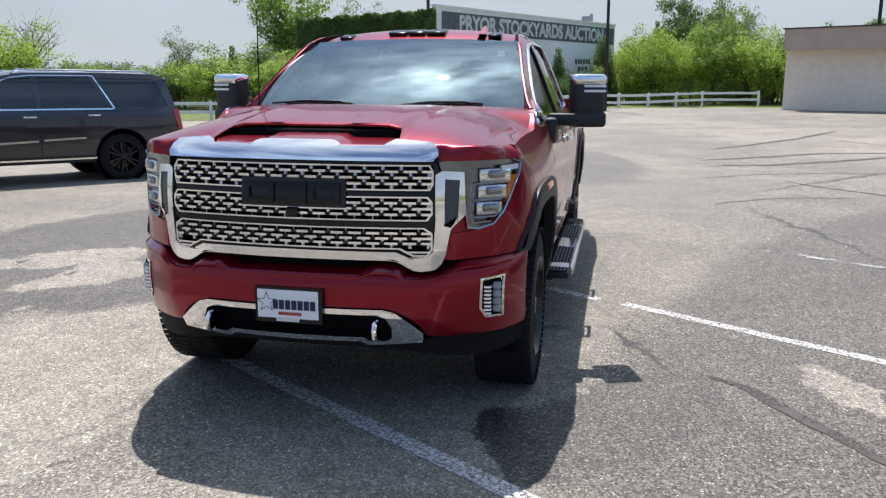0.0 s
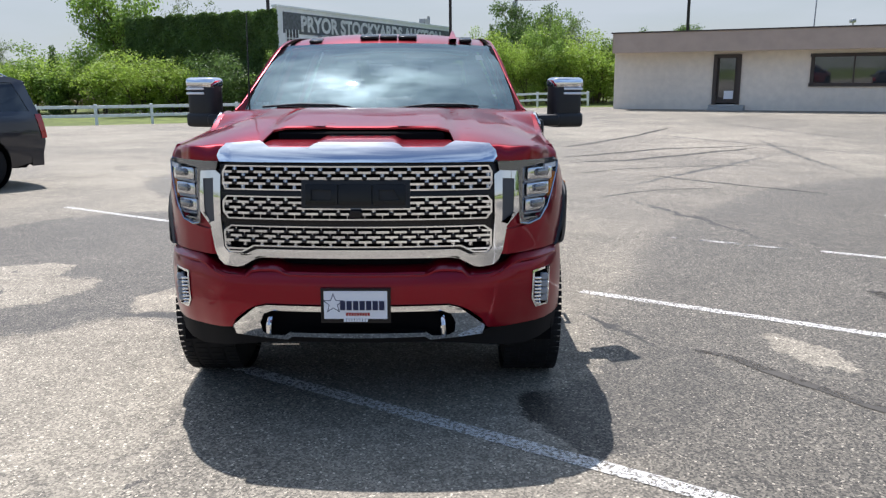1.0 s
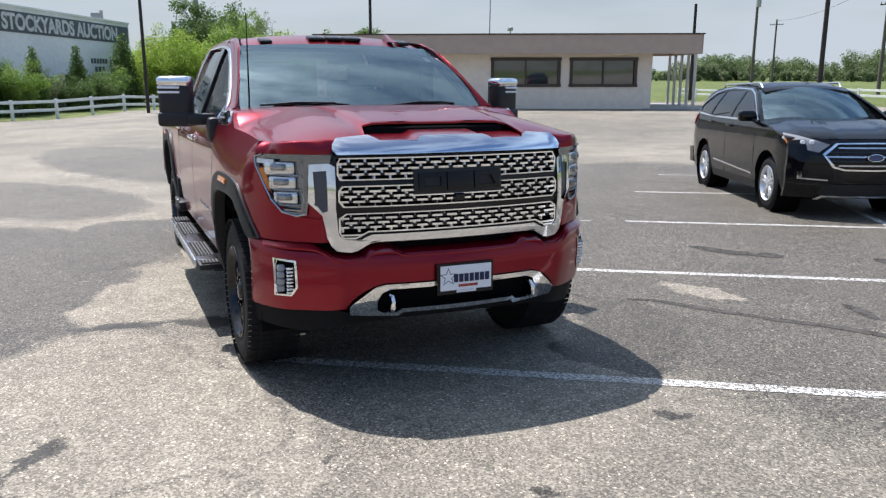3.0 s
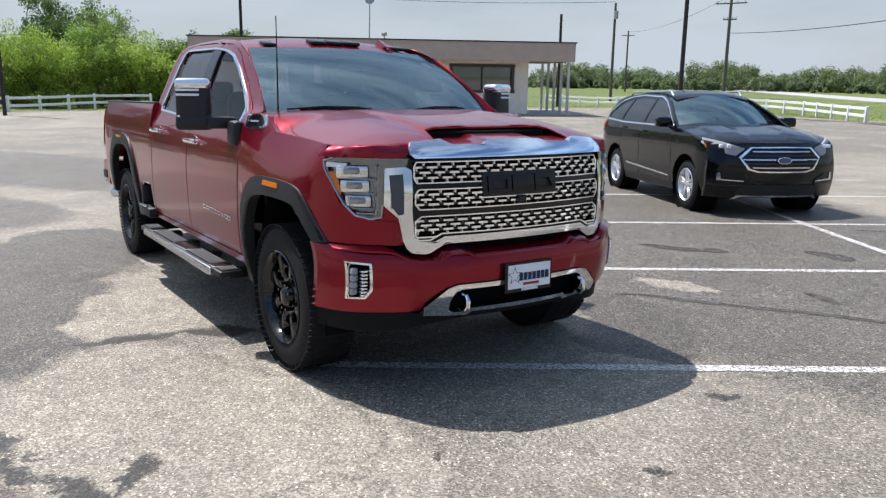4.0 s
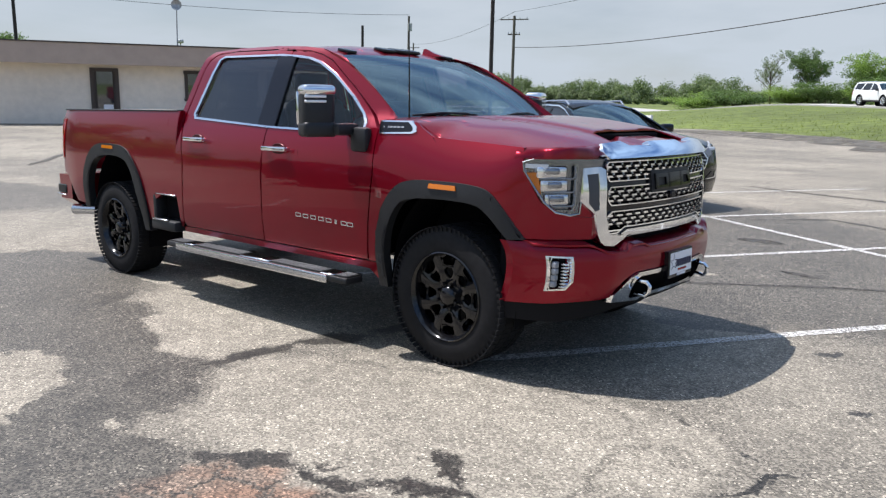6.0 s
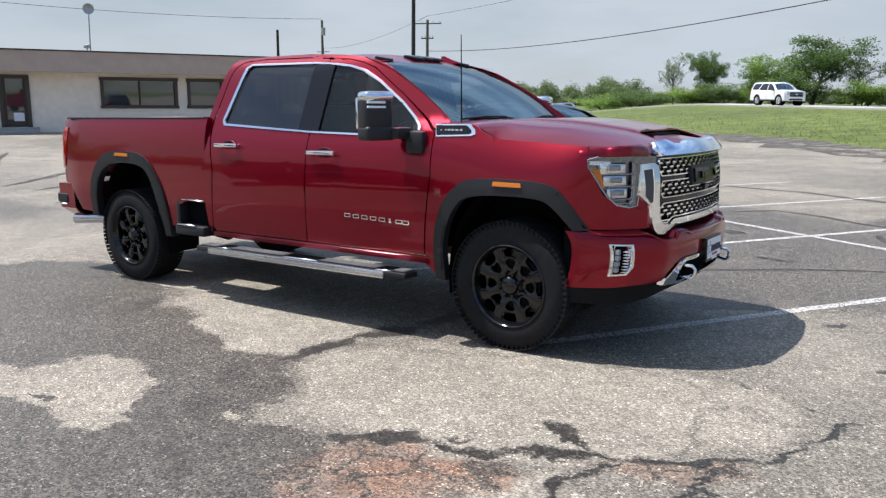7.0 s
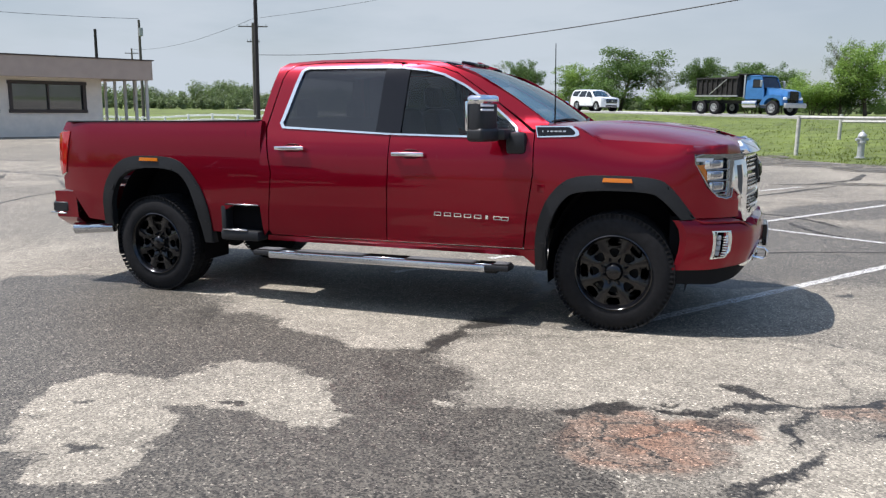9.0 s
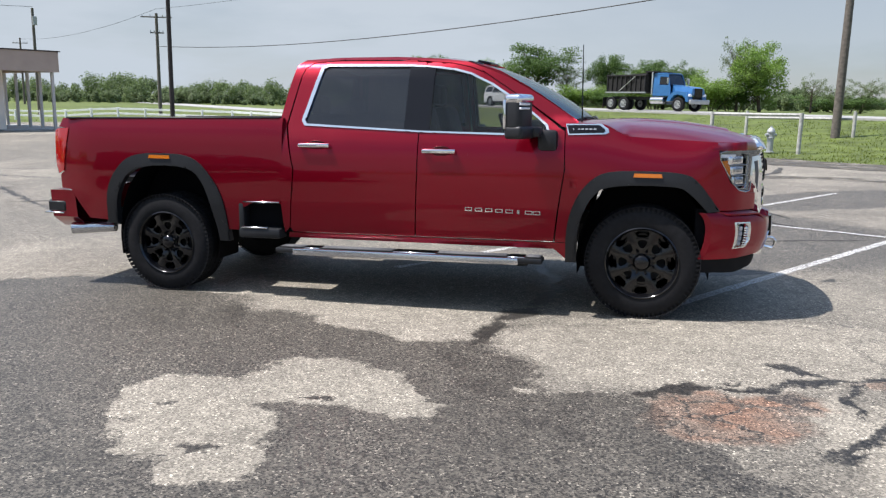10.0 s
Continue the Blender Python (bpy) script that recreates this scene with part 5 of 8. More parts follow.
star = [(math.sin(math.pi * i / 5) * (0.05 if i % 2 == 0 else 0.021), math.cos(math.pi * i / 5) * (0.05 if i % 2 == 0 else 0.021)) for i in range(10)]
bmf = skin([(-0.100 + a, 0.64 + b) for a, b in star], lambda y, z, w: Vector((1.0125 + w, y, z)), 0.2, 0.002, [[(-0.100 + a * 0.82, 0.64 + b * 0.82) for a, b in star]], edge=0)
part("plate_mark", bmf, M_NAVY, pl)

# flares
FL_F = [(-0.572, 0.405), (-0.566, 0.694), (-0.50, 0.91), (-0.38, 1.06), (-0.253, 1.112), (0.0, 1.116), (0.266, 1.105), (0.370, 1.058), (0.540, 0.826), (0.452, 0.818), (0.325, 0.955), (0.231, 1.011), (-0.27, 1.008), (-0.391, 0.913), (-0.481, 0.697), (-0.490, 0.405)]
FL_R = [(-4.60, 0.58), (-4.575, 0.902), (-4.43, 1.105), (-4.273, 1.196), (-4.012, 1.204), (-3.741, 1.188), (-3.585, 1.07), (-3.438, 0.832), (-3.415, 0.46), (-3.51, 0.46), (-3.532, 0.637), (-3.62, 0.972), (-3.774, 1.103), (-4.30, 1.090), (-4.475, 0.865), (-4.50, 0.58)]


def rounded(pts, times=2):
    """The same open run of points with its corners cut round."""
    for _ in range(times):
        out = [pts[0]]
        for (xa, ya), (xb, yb) in zip(pts, pts[1:]):
            out += [(xa * 0.75 + xb * 0.25, ya * 0.75 + yb * 0.25), (xa * 0.25 + xb * 0.75, ya * 0.25 + yb * 0.75)]
        pts = out + [pts[-1]]
    return pts


FL_F = rounded(FL_F[:9]) + rounded(FL_F[9:])
FL_R = rounded(FL_R[:9]) + rounded(FL_R[9:])
for ring, base, xm, ze in ((FL_F, FEN, 0.02, 1.109), (FL_R, BED, -4.02, 1.197)):
    fl = both("wheel_flare", skin(ring, lambda x, z, w, f=base: f(x, z, w + 0.022), 0.06, 0.07, edge=0.012), M_PLASTIC, truck, "grained black plastic wheel flare")
    for s, o in ((1, fl[0]), (-1, fl[1])):
        bm = skin([(xm - 0.102, ze - 0.038), (xm + 0.102, ze - 0.041), (xm + 0.096, ze - 0.013), (xm - 0.096, ze - 0.010)], lambda x, z, w, f=base: f(x, z, w + 0.032), 0.05, 0.02, edge=0.004)
        part("marker_light", bm if s > 0 else mirror_bm(bm), M_AMBER, o, "amber side marker")
# wheel wells
for cx, zt in ((0.0, 1.05), (-4.036, 1.13)):
    for s in (1, -1):
        bm = bmesh.new()
        pr = []
        for i in range(17):
            a = math.pi * (i / 16) * 1.12 - 0.19
            pr.append((cx + 0.49 * math.cos(a), 0.43 + (zt - 0.43 + 0.03) * math.sin(a)))
        prev = None
        for x, z in pr:
            row = [bm.verts.new((x, -s * y, z)) for y in (0.955, 0.62)]
            if prev:
                bm.faces.new((prev[0], prev[1], row[1], row[0]))
            prev = row
        bm.faces.new([bm.verts.new((x, -s * 0.62, z)) for x, z in pr])
        part("wheel_well", bm, M_DARK, truck)


def wheel(parent, x, y, z, s, radius=0.425, width=0.275, rim=0.268, rmat=None, spokes=8, style="hex", lug=True):
    """A tyre with tread blocks on a spoked rim; s is 1 where the face looks to -y."""
    h = width / 2
    prof = [(rim - 0.01, -h + 0.02), (rim, -h + 0.004), (rim + 0.03, -h - 0.004), (radius - 0.055, -h), (radius - 0.03, -h + 0.012), (radius - 0.006, -h + 0.03), (radius - 0.004, -h * 0.5), (radius - 0.004, h * 0.5), (radius - 0.006, h - 0.03), (radius - 0.055, h), (rim, h - 0.004), (rim - 0.02, h - 0.02)]
    bm = lathe(prof, 56)
    tread = bmesh.new()
    if lug:
        for k in range(72):
            a = 2 * math.pi * k / 72
            for lane in (-0.42, -0.14, 0.14, 0.42):
                aa = a + (0.07 if abs(lane) < 0.3 else 0.0)
                m = Matrix.Rotation(-aa, 4, "Y")
                c = m @ Vector((radius - 0.004, lane * width, 0))
                box_into(tread, c, (0.006, width * 0.21, 0.028), 0, m=m)
            m = Matrix.Rotation(-a, 4, "Y")
            c = m @ Vector((radius - 0.028, -h + 0.012, 0))
            box_into(tread, c, (0.034, 0.005, 0.016), 0, m=m)
    sh = Matrix.Diagonal((1, s, 1, 1))

    def fit_(b):
        bmesh.ops.transform(b, matrix=Matrix.Translation((x, y, z)) @ sh, verts=b.verts)
        return b

    tyre_ = part("wheel", fit_(bm), M_RUBBER, parent, "black all-terrain tyre on alloy rim" if lug else "tyre on alloy rim", smooth=35)
    if lug:
        tagged(part("tread", fit_(tread), M_RUBBER, tyre_), kind="stuff")
    rmat = rmat or M_RIM
    part("rim", fit_(lathe([(rim - 0.004, -h + 0.006), (rim + 0.004, -h - 0.002), (rim - 0.004, -h - 0.008), (rim - 0.018, -h + 0.006), (rim - 0.03, -h + 0.08), (rim - 0.05, h - 0.05), (0.06, h - 0.05)], 48)), rmat, tyre_)
    part("brake_disc", fit_(lathe([(0.0, 0.0), (0.17, 0.0), (0.17, 0.03)], 32)), M_STEEL, tyre_)
    bm = bmesh.new()
    f = -h + 0.02
    if style == "hex":
        R_ = rim - 0.004
        ring_ = [(R_ * math.cos(2 * math.pi * i / 64), R_ * math.sin(2 * math.pi * i / 64)) for i in range(64)]
        wins = []
        for k in range(spokes):
            a = 2 * math.pi * k / spokes + math.pi / 2
            ca, sa = math.cos(a), math.sin(a)
            for shape in (((0.243, -0.026), (0.243, 0.026), (0.224, 0.052), (0.196, 0.043), (0.186, 0.024), (0.186, -0.024), (0.196, -0.043), (0.224, -0.052)),
                          ((0.171, -0.020), (0.171, 0.020), (0.154, 0.037), (0.128, 0.027), (0.108, 0.012), (0.108, -0.012), (0.128, -0.027), (0.154, -0.037))):
                wins.append([(r_ * ca - t_ * sa, r_ * sa + t_ * ca) for r_, t_ in shape])

        def face(u, v, w):
            r_ = math.hypot(u, v)
            ang_ = math.atan2(v, u) - math.pi / 2
            ridge = 0.006 * math.cos(ang_ * spokes) * ease((r_ - 0.08) / 0.05)
            return Vector((x + u, y + s * (f + 0.016 + 0.020 * ease((0.16 - r_) / 0.12) - 0.016 * ease((0.075 - r_) / 0.04) + ridge - w), z + v))
        part("rim_face", skin(ring_, face, 0.045, 0.030, wins, edge=0.008), rmat, tyre_, smooth=25)
        bm.free()
    else:
        for k in range(spokes):
            for da in (-0.11, 0.11):
                a = 2 * math.pi * k / spokes + math.pi / 2
                p = Vector((0.05 * math.cos(a + da * 2), f + 0.012, 0.05 * math.sin(a + da * 2)))
                q = Vector(((rim - 0.01) * math.cos(a + da * 1.5), f + 0.005, (rim - 0.01) * math.sin(a + da * 1.5)))
                mid, way = (p + q) / 2, q - p
                box_into(bm, mid, (way.length, 0.035, 0.036), 0.006, m=way.to_track_quat("X", "Y").to_matrix().to_4x4())
        part("spokes", fit_(bm), rmat, tyre_)
    part("hub_cap", fit_(lathe([(0.0, f - 0.012), (0.035, f - 0.012), (0.05, f - 0.004), (0.062, f + 0.01), (0.075, f + 0.06)], 24)), rmat, tyre_)
    if lug:
        for k in range(8):
            a = 2 * math.pi * (k + 0.5) / 8
            part("lug_nut", fit_(rod((0.078 * math.cos(a), f + 0.03, 0.078 * math.sin(a)), (0.078 * math.cos(a), f - 0.005, 0.078 * math.sin(a)), 0.010, 0.009, 6)), rmat, tyre_)
    return tyre_


for cx in (0.0, -4.036):
    for s in (1, -1):
        wheel(truck, cx, -s * 0.872, 0.425, s)

# running boards
for s in (1, -1):
    rb = part("running_board", box((-1.83, -s * 1.06, 0.425), (2.20, 0.15, 0.042), 0.012, 2), M_PLASTIC, truck, "running board with bright edge")
    part("board_edge", box((-1.84, -s * 1.137, 0.420), (1.86, 0.026, 0.056), 0.010, 2), M_SATIN, rb)
    for xa, xb in ((-2.90, -2.68), (-2.54, -1.92), (-1.56, -1.00), (-0.86, -0.74)):
        part("tread_pad", box(((xa + xb) / 2, -s * 1.058, 0.4495), (xb - xa, 0.120, 0.009), 0.003), M_RUBBER, rb)
        for k in range(5):
            part("tread_rib", box(((xa + xb) / 2, -s * (1.014 + 0.022 * k), 0.4560), (xb - xa - 0.02, 0.009, 0.005), 0.002), M_STEPGREY, rb)
    for xa, xb in ((-2.675, -2.545), (-1.915, -1.565), (-0.995, -0.865)):
        part("tread_plate", box(((xa + xb) / 2, -s * 1.058, 0.4500), (xb - xa, 0.128, 0.010), 0.003), M_POLISHED, rb)
    for x in (-0.90, -1.55, -2.10, -2.62):
        part("board_bracket", box((x, -s * 0.95, 0.395), (0.10, 0.16, 0.06), 0.01), M_PLASTIC, rb)
    pk = part("bed_step", box((-3.115, -s * 0.90, 0.66), (0.44, 0.06, 0.30), 0.02), M_DARK, truck, "black side step pocket behind the cab")
    part("pocket_roof", box((-3.10, -s * 0.965, 0.805), (0.34, 0.13, 0.022), 0.006), M_PLASTIC, pk)
    part("pocket_trim", box((-3.08, -s * 1.032, 0.806), (0.30, 0.012, 0.010), 0.003), M_SATIN, pk)
    part("pocket_cheek", box((-3.285, -s * 0.965, 0.66), (0.05, 0.13, 0.28), 0.015, 2), M_PLASTIC, pk)
    part("step_tread", box((-3.11, -s * 0.985, 0.545), (0.38, 0.15, 0.085), 0.02, 2), M_PLASTIC, pk)
    part("step_edge", box((-3.15, -s * 1.050, 0.592), (0.24, 0.030, 0.014), 0.004), M_SATIN, pk)
    # mirrors
    swing = pose(0, 0, 0, 0, 0, -s * 20)

    def at_mirror(dx, dy, z, size, r, seg=1):
        q = Matrix.Translation((-0.91, -s * 1.195, z)) @ swing @ Vector((dx, -s * dy, 0))
        return box(q, size, r, seg, swing)

    mi = part("towing_mirror", at_mirror(0, 0, 1.50, (0.135, 0.212, 0.29), 0.042, 3), M_PLASTIC, truck, "tall towing mirror with chrome cap")
    part("mirror_cap", at_mirror(0.003, 0, 1.634, (0.143, 0.219, 0.072), 0.030, 3), M_CHROME, mi)
    part("mirror_edge", at_mirror(-0.060, 0.098, 1.525, (0.026, 0.030, 0.21), 0.010, 2), M_CHROME, mi)
    for z in (1.567, 1.597):
        part("mirror_lamp", at_mirror(0.064, 0.030, z, (0.016, 0.140, 0.015), 0.004), M_LED, mi)
    part("mirror_base", at_mirror(0.006, 0, 1.395, (0.145, 0.220, 0.095), 0.025, 3), M_PLASTIC, mi)
    part("mirror_glass", at_mirror(-0.069, 0, 1.53, (0.006, 0.16, 0.2), 0.01), M_CHROME, mi)
    part("mirror_arm", box((-0.82, -s * 1.06, 1.395), (0.12, 0.18, 0.075), 0.02, 2), M_PLASTIC, mi)
    part("mirror_foot", box((-0.72, -s * 0.995, 1.33), (0.15, 0.08, 0.16), 0.03, 2), M_PLASTIC, mi)
    # handles and badges
    for x in (-2.60, -1.556):
        z = 1.272 if x < -2 else 1.236
        y = side_cab(z)
        h_ = part("door_handle", box((x, -s * (y + 0.038), z + 0.008), (0.27, 0.022, 0.034), 0.009, 2), M_CHROME, truck, "chrome door handle")
        for dx in (-0.11, 0.11):
            part("handle_post", box((x + dx, -s * (y + 0.015), z + 0.006), (0.04, 0.04, 0.03), 0.006), M_CHROME, h_)
        cup = lathe([(0.0, -0.005), (0.46, -0.005), (0.5, 0.0), (0.5, 0.005), (0.0, 0.005)], 28)
        bmesh.ops.scale(cup, vec=(0.165, 1.0, 0.082), verts=cup.verts)
        bmesh.ops.translate(cup, vec=(x + 0.01, -s * y, z + 0.006), verts=cup.verts)
        part("handle_recess", cup, M_CUP, h_)
    mir = (lambda b: b) if s > 0 else mirror_bm
    bd = part("vent_badge", mir(skin([(-0.592, 1.455), (-0.33, 1.455), (-0.28, 1.42), (-0.27, 1.39), (-0.30, 1.378), (-0.57, 1.372)], lambda x, z, w: FEN(x, z, w + 0.012), 0.08, 0.02)), M_CHROME, truck, "chrome wing badge with black panel")
    inner = part("badge_panel", mir(skin([(-0.583, 1.446), (-0.345, 1.446), (-0.305, 1.418), (-0.297, 1.400), (-0.312, 1.390), (-0.562, 1.383)], lambda x, z, w: FEN(x, z, w + 0.016), 0.08, 0.02, edge=0.002)), M_BLACK, bd)
    for k in range(6):
        part("badge_mark", mir(skin([(-0.535 + 0.030 * k, 1.411), (-0.515 + 0.030 * k, 1.411), (-0.515 + 0.030 * k, 1.421), (-0.535 + 0.030 * k, 1.421)], lambda x, z, w: FEN(x, z, w + 0.019), 0.08, 0.004, edge=0)), M_LEDGREY, bd)
    for k, x in enumerate((-1.32, -1.24, -1.16, -1.08, -1.0, -0.93, -0.85, -0.79)):
        z = 0.800 - 0.018 * k / 7
        bw = 0.058 if k not in (5,) else 0.02
        ring_ = [(x - bw / 2, z - 0.015), (x + bw / 2, z - 0.015), (x + bw / 2, z + 0.015), (x - bw / 2, z + 0.015)]
        hole_ = [[(x - bw / 2 + 0.007, z - 0.008), (x + bw / 2 - 0.007, z - 0.008), (x + bw / 2 - 0.007, z + 0.008), (x - bw / 2 + 0.007, z + 0.008)]] if bw > 0.03 else []
        part("letter_block", mir(skin(ring_, lambda a, b, w: CAB(a, b, w + 0.007), 0.1, 0.008, hole_, edge=0.001)), M_CHROME, truck, "small chrome lettering block")

# roof lamps, fin, aerial
for y0, y1 in ((-0.56, -0.47), (0.50, 0.59), (-0.20, -0.07), (-0.06, 0.06), (0.07, 0.20)):
    part("roof_marker", box((-1.375, (y0 + y1) / 2, roof_z(-1.375, y0) + 0.010), (0.12, y1 - y0, 0.026), 0.010, 2, pose(0, 0, 0, 0, 12, 0)), M_BLACK, truck, "smoked cab roof marker light")
fin = bmesh.new()
fp = [(-1.72, 0), (-1.50, 0), (-1.60, 0.03), (-1.69, 0.068), (-1.715, 0.065)]
v0 = [fin.verts.new((x + 0.20, 0.455 - 0.028 * (1 - z / 0.09), roof_z(-1.42, 0.45) - 0.004 + z)) for x, z in fp]
v1 = [fin.verts.new((x + 0.20, 0.455 + 0.028 * (1 - z / 0.09), roof_z(-1.42, 0.45) - 0.004 + z)) for x, z in fp]
fin.faces.new(v0)
fin.faces.new(v1[::-1])
for i in range(len(fp)):
    fin.faces.new((v0[i], v0[(i + 1) % 5], v1[(i + 1) % 5], v1[i]))
part("shark_fin_aerial", fin, M_RED, truck)
part("mast_aerial", rod((-0.485, -0.80, 1.46), (-0.49, -0.795, 2.04), 0.006, 0.003, 8), M_BLACK, truck, "thin black whip aerial")

# inside
part("dashboard", box((-0.92, 0, 1.36), (0.42, 1.50, 0.22), 0.08, 3), M_SEAT, truck)
part("steering_wheel", tube([(-1.25 - 0.09 * math.cos(a), 0.40 + 0.19 * math.sin(a), 1.36 + 0.16 * math.cos(a)) for a in [2 * math.pi * i / 20 for i in range(21)]], 0.016), M_SEAT, truck)
for y in (-0.40, 0.40):
    st = part("front_seat", box((-1.82, y, 1.27), (0.18, 0.52, 0.66), 0.07, 3, pose(0, 0, 0, 0, -14, 0)), M_SEAT, truck)
    part("headrest", box((-1.93, y, 1.70), (0.10, 0.27, 0.19), 0.04, 3), M_SEAT, st)
    part("seat_cushion", box((-1.55, y, 0.98), (0.52, 0.52, 0.16), 0.05, 2), M_SEAT, st)
bs = part("rear_bench", box((-2.72, 0, 1.22), (0.16, 1.45, 0.62), 0.06, 3, pose(0, 0, 0, 0, -10, 0)), M_SEAT, truck)
for y in (-0.45, 0.45):
    part("headrest", box((-2.78, y, 1.60), (0.09, 0.27, 0.17), 0.04, 3), M_SEAT, bs)
part("cab_floor", box((-1.8, 0, 0.62), (2.2, 1.8, 0.1)), M_DARK, truck)
part("firewall", box((-0.62, 0, 1.0), (0.05, 1.7, 0.8)), M_DARK, truck)
part("headliner", skin([(-1.42, -0.60), (-1.42, 0.60), (-2.8, 0.60), (-2.8, -0.60)], lambda x, y, w: Vector((x, y, roof_z(x, y) - 0.045 + w)), 0.2, 0.01, edge=0), M_LEDGREY, truck)
part("rear_view_mirror", box((-1.12, 0, 1.80), (0.03, 0.24, 0.07), 0.015, 2), M_BLACK, truck)
part("windscreen_sticker", skin([(0.80, 0.70), (0.86, 0.70), (0.86, 0.80), (0.80, 0.80)], lambda a, b, w: screen(a, b, w - 0.012), 0.05, 0.001, edge=0), M_WHITE, truck)
# frame, axles, exhaust, rear bumper
for y in (-0.42, 0.42):
    part("chassis_rail", box((-2.1, y, 0.56), (5.8, 0.09, 0.16)), M_STEEL, truck)
for x in (0.0, -4.036):
    part("axle", rod((x, -0.78, 0.42), (x, 0.78, 0.42), 0.055), M_STEEL, truck)
    part("axle_housing", lathe([(0.0, -0.16), (0.12, -0.14), (0.17, 0), (0.12, 0.14), (0.0, 0.16)], 20), M_STEEL, truck).location = (x, 0.12, 0.40)
part("gearbox", box((-1.4, 0, 0.58), (1.6, 0.5, 0.26), 0.06, 2), M_STEEL, truck)
part("fuel_tank", box((-2.3, 0.55, 0.56), (1.1, 0.4, 0.26), 0.05, 2), M_STEEL, truck)
part("exhaust", rod((-4.66, -0.84, 0.52), (-5.04, -0.93, 0.505), 0.045, 0.055, 16), M_SATIN, truck, "chrome exhaust tip")
part("engine_block", box((0.2, 0, 0.85), (0.9, 1.1, 0.7)), M_DARK, truck)
rbm = skin([(-1.0, 0.86), (-1.0, 0.62), (-0.85, 0.52), (0.85, 0.52), (1.0, 0.62), (1.0, 0.86)], lambda y, z, w: Vector((-5.235 + 0.035 * y * y * y * y + 0.05 * (0.86 - z) - w, y, z)), 0.12, 0.26)
part("rear_bumper", rbm, M_RED, truck)
both("bumper_step", box((-5.135, -0.935, 0.715), (0.20, 0.15, 0.11), 0.02), M_PLASTIC, truck)
both("bumper_lip", box((-5.165, -0.92, 0.655), (0.20, 0.19, 0.014), 0.004), M_SATIN, truck)

# ---- other vehicles ----
def make_suv(name, m, label, P, group=""):
    """A parked estate or off-roader: x forward, origin on the ground midway between the axles."""
    car = thing(name, m, label, "car", group)
    xf, xr, hw = P["front"], P["rear"], max(P["half"])
    body, rimm, wr = P["paint"], P["rim"], P["tyre"]

    def half(z):
        return soft_at(z, P["zs"], P["half"], 0.03)

    def side(x, z, w):
        y = half(z)
        if x > xf - 0.7:
            y -= P["nosein"] * ((x - xf + 0.7) / 0.7) ** 2.2
        if x < xr + 0.6:
            y -= P["tailin"] * ((xr + 0.6 - x) / 0.6) ** 2.2
        return Vector((x, -(y + w), z))

    def front(y, z, w):
        return Vector((xf - P["bow"] * (abs(y) / hw) ** 2.4 - lerp_at(z, *P["frontlean"]) + w, y, z))

    def back(y, z, w):
        return Vector((xr + 0.16 * (abs(y) / hw) ** 2.6 + lerp_at(z, *P["rearlean"]) - w, y, z))

    def arch(cx):
        r = wr + 0.065
        return [(cx - r * 1.0, P["sill"]), *[(cx - r * math.cos(a) * 1.0, wr + 0.02 + r * math.sin(a)) for a in [math.pi * i / 14 for i in range(1, 14)]], (cx + r, P["sill"])]

    lower = [(xr + 0.10, P["sill"] + 0.12), *arch(P["axr"]), *arch(P["axf"]), (xf - 0.34, P["sill"] + 0.05), *P["hoodline"], *P["beltline"], (xr + 0.02, 0.75)]
    both("body_side", skin(lower, side, 0.12, 0.05), body, car)
    both("window_frame", skin(P["cabin"], side, 0.12, 0.05, P["dlo"]), body, car)
    for ring in P["dlo"]:
        both("side_window", skin(ring, lambda x, z, w: side(x, z, w - 0.012), 0.15, 0.004, edge=0), P.get("glass", M_PRIVACY), car, "dark tinted side glass")
    both("belt_trim", skin(P["belt"], lambda x, z, w: side(x, z, w + 0.012), 0.2, 0.03, edge=0.003), M_CHROME if P["chrome"] else M_PLASTIC, car)
    if P.get("domeline"):
        both("roof_trim", skin(P["domeline"], lambda x, z, w: side(x, z, w + 0.012), 0.2, 0.03, edge=0.003), M_CHROME, car)
    both("sill_trim", skin(P["sillpoly"], lambda x, z, w: side(x, z, w + 0.01), 0.2, 0.03), M_PLASTIC, car)
    if P.get("strip"):
        for ring in P["strip"]:
            both("door_strip", skin(ring, lambda x, z, w: side(x, z, w + 0.012), 0.2, 0.02, edge=0.004), M_CHROME, car)
    for x in P["seams"]:
        both("door_gap", skin([(x - 0.005, P["sill"] + 0.1), (x + 0.005, P["sill"] + 0.1), (x + 0.005, P["beltz"]), (x - 0.005, P["beltz"])], lambda a, z, w: side(a, z, w + 0.0015), 0.2, 0.004, edge=0), M_DARK, car)
    for x, z in P["handles"]:
        for s in (1, -1):
            part("door_handle", box((x, -s * (half(z) + 0.025), z), (0.20, 0.02, 0.03), 0.008, 2), P.get("handle", M_CHROME), car)
    # roof, bonnet, screens
    hy = P["roofhalf"]
    pts = P["roofline"]
    roofz = lambda x: lerp_at(x, [p[0] for p in pts], [p[1] for p in pts])
    part("roof", skin([(pts[0][0], -hy), (pts[-1][0], -hy), (pts[-1][0], hy), (pts[0][0], hy)], lambda x, y, w: Vector((x, y, roofz(x) - 0.05 * (abs(y) / hy) ** 3 + w)), 0.15, 0.04), body, car)
    hx0, hx1 = P["bonnet"]
    hood = P["hoodz"]
    hlx, hlz = [p[0] for p in P["hoodline"]][::-1] , [p[1] for p in P["hoodline"]][::-1]
    xc, zc_ = P["screen"][0]
    xcorner = xc - P["screen"][4] * 1.05
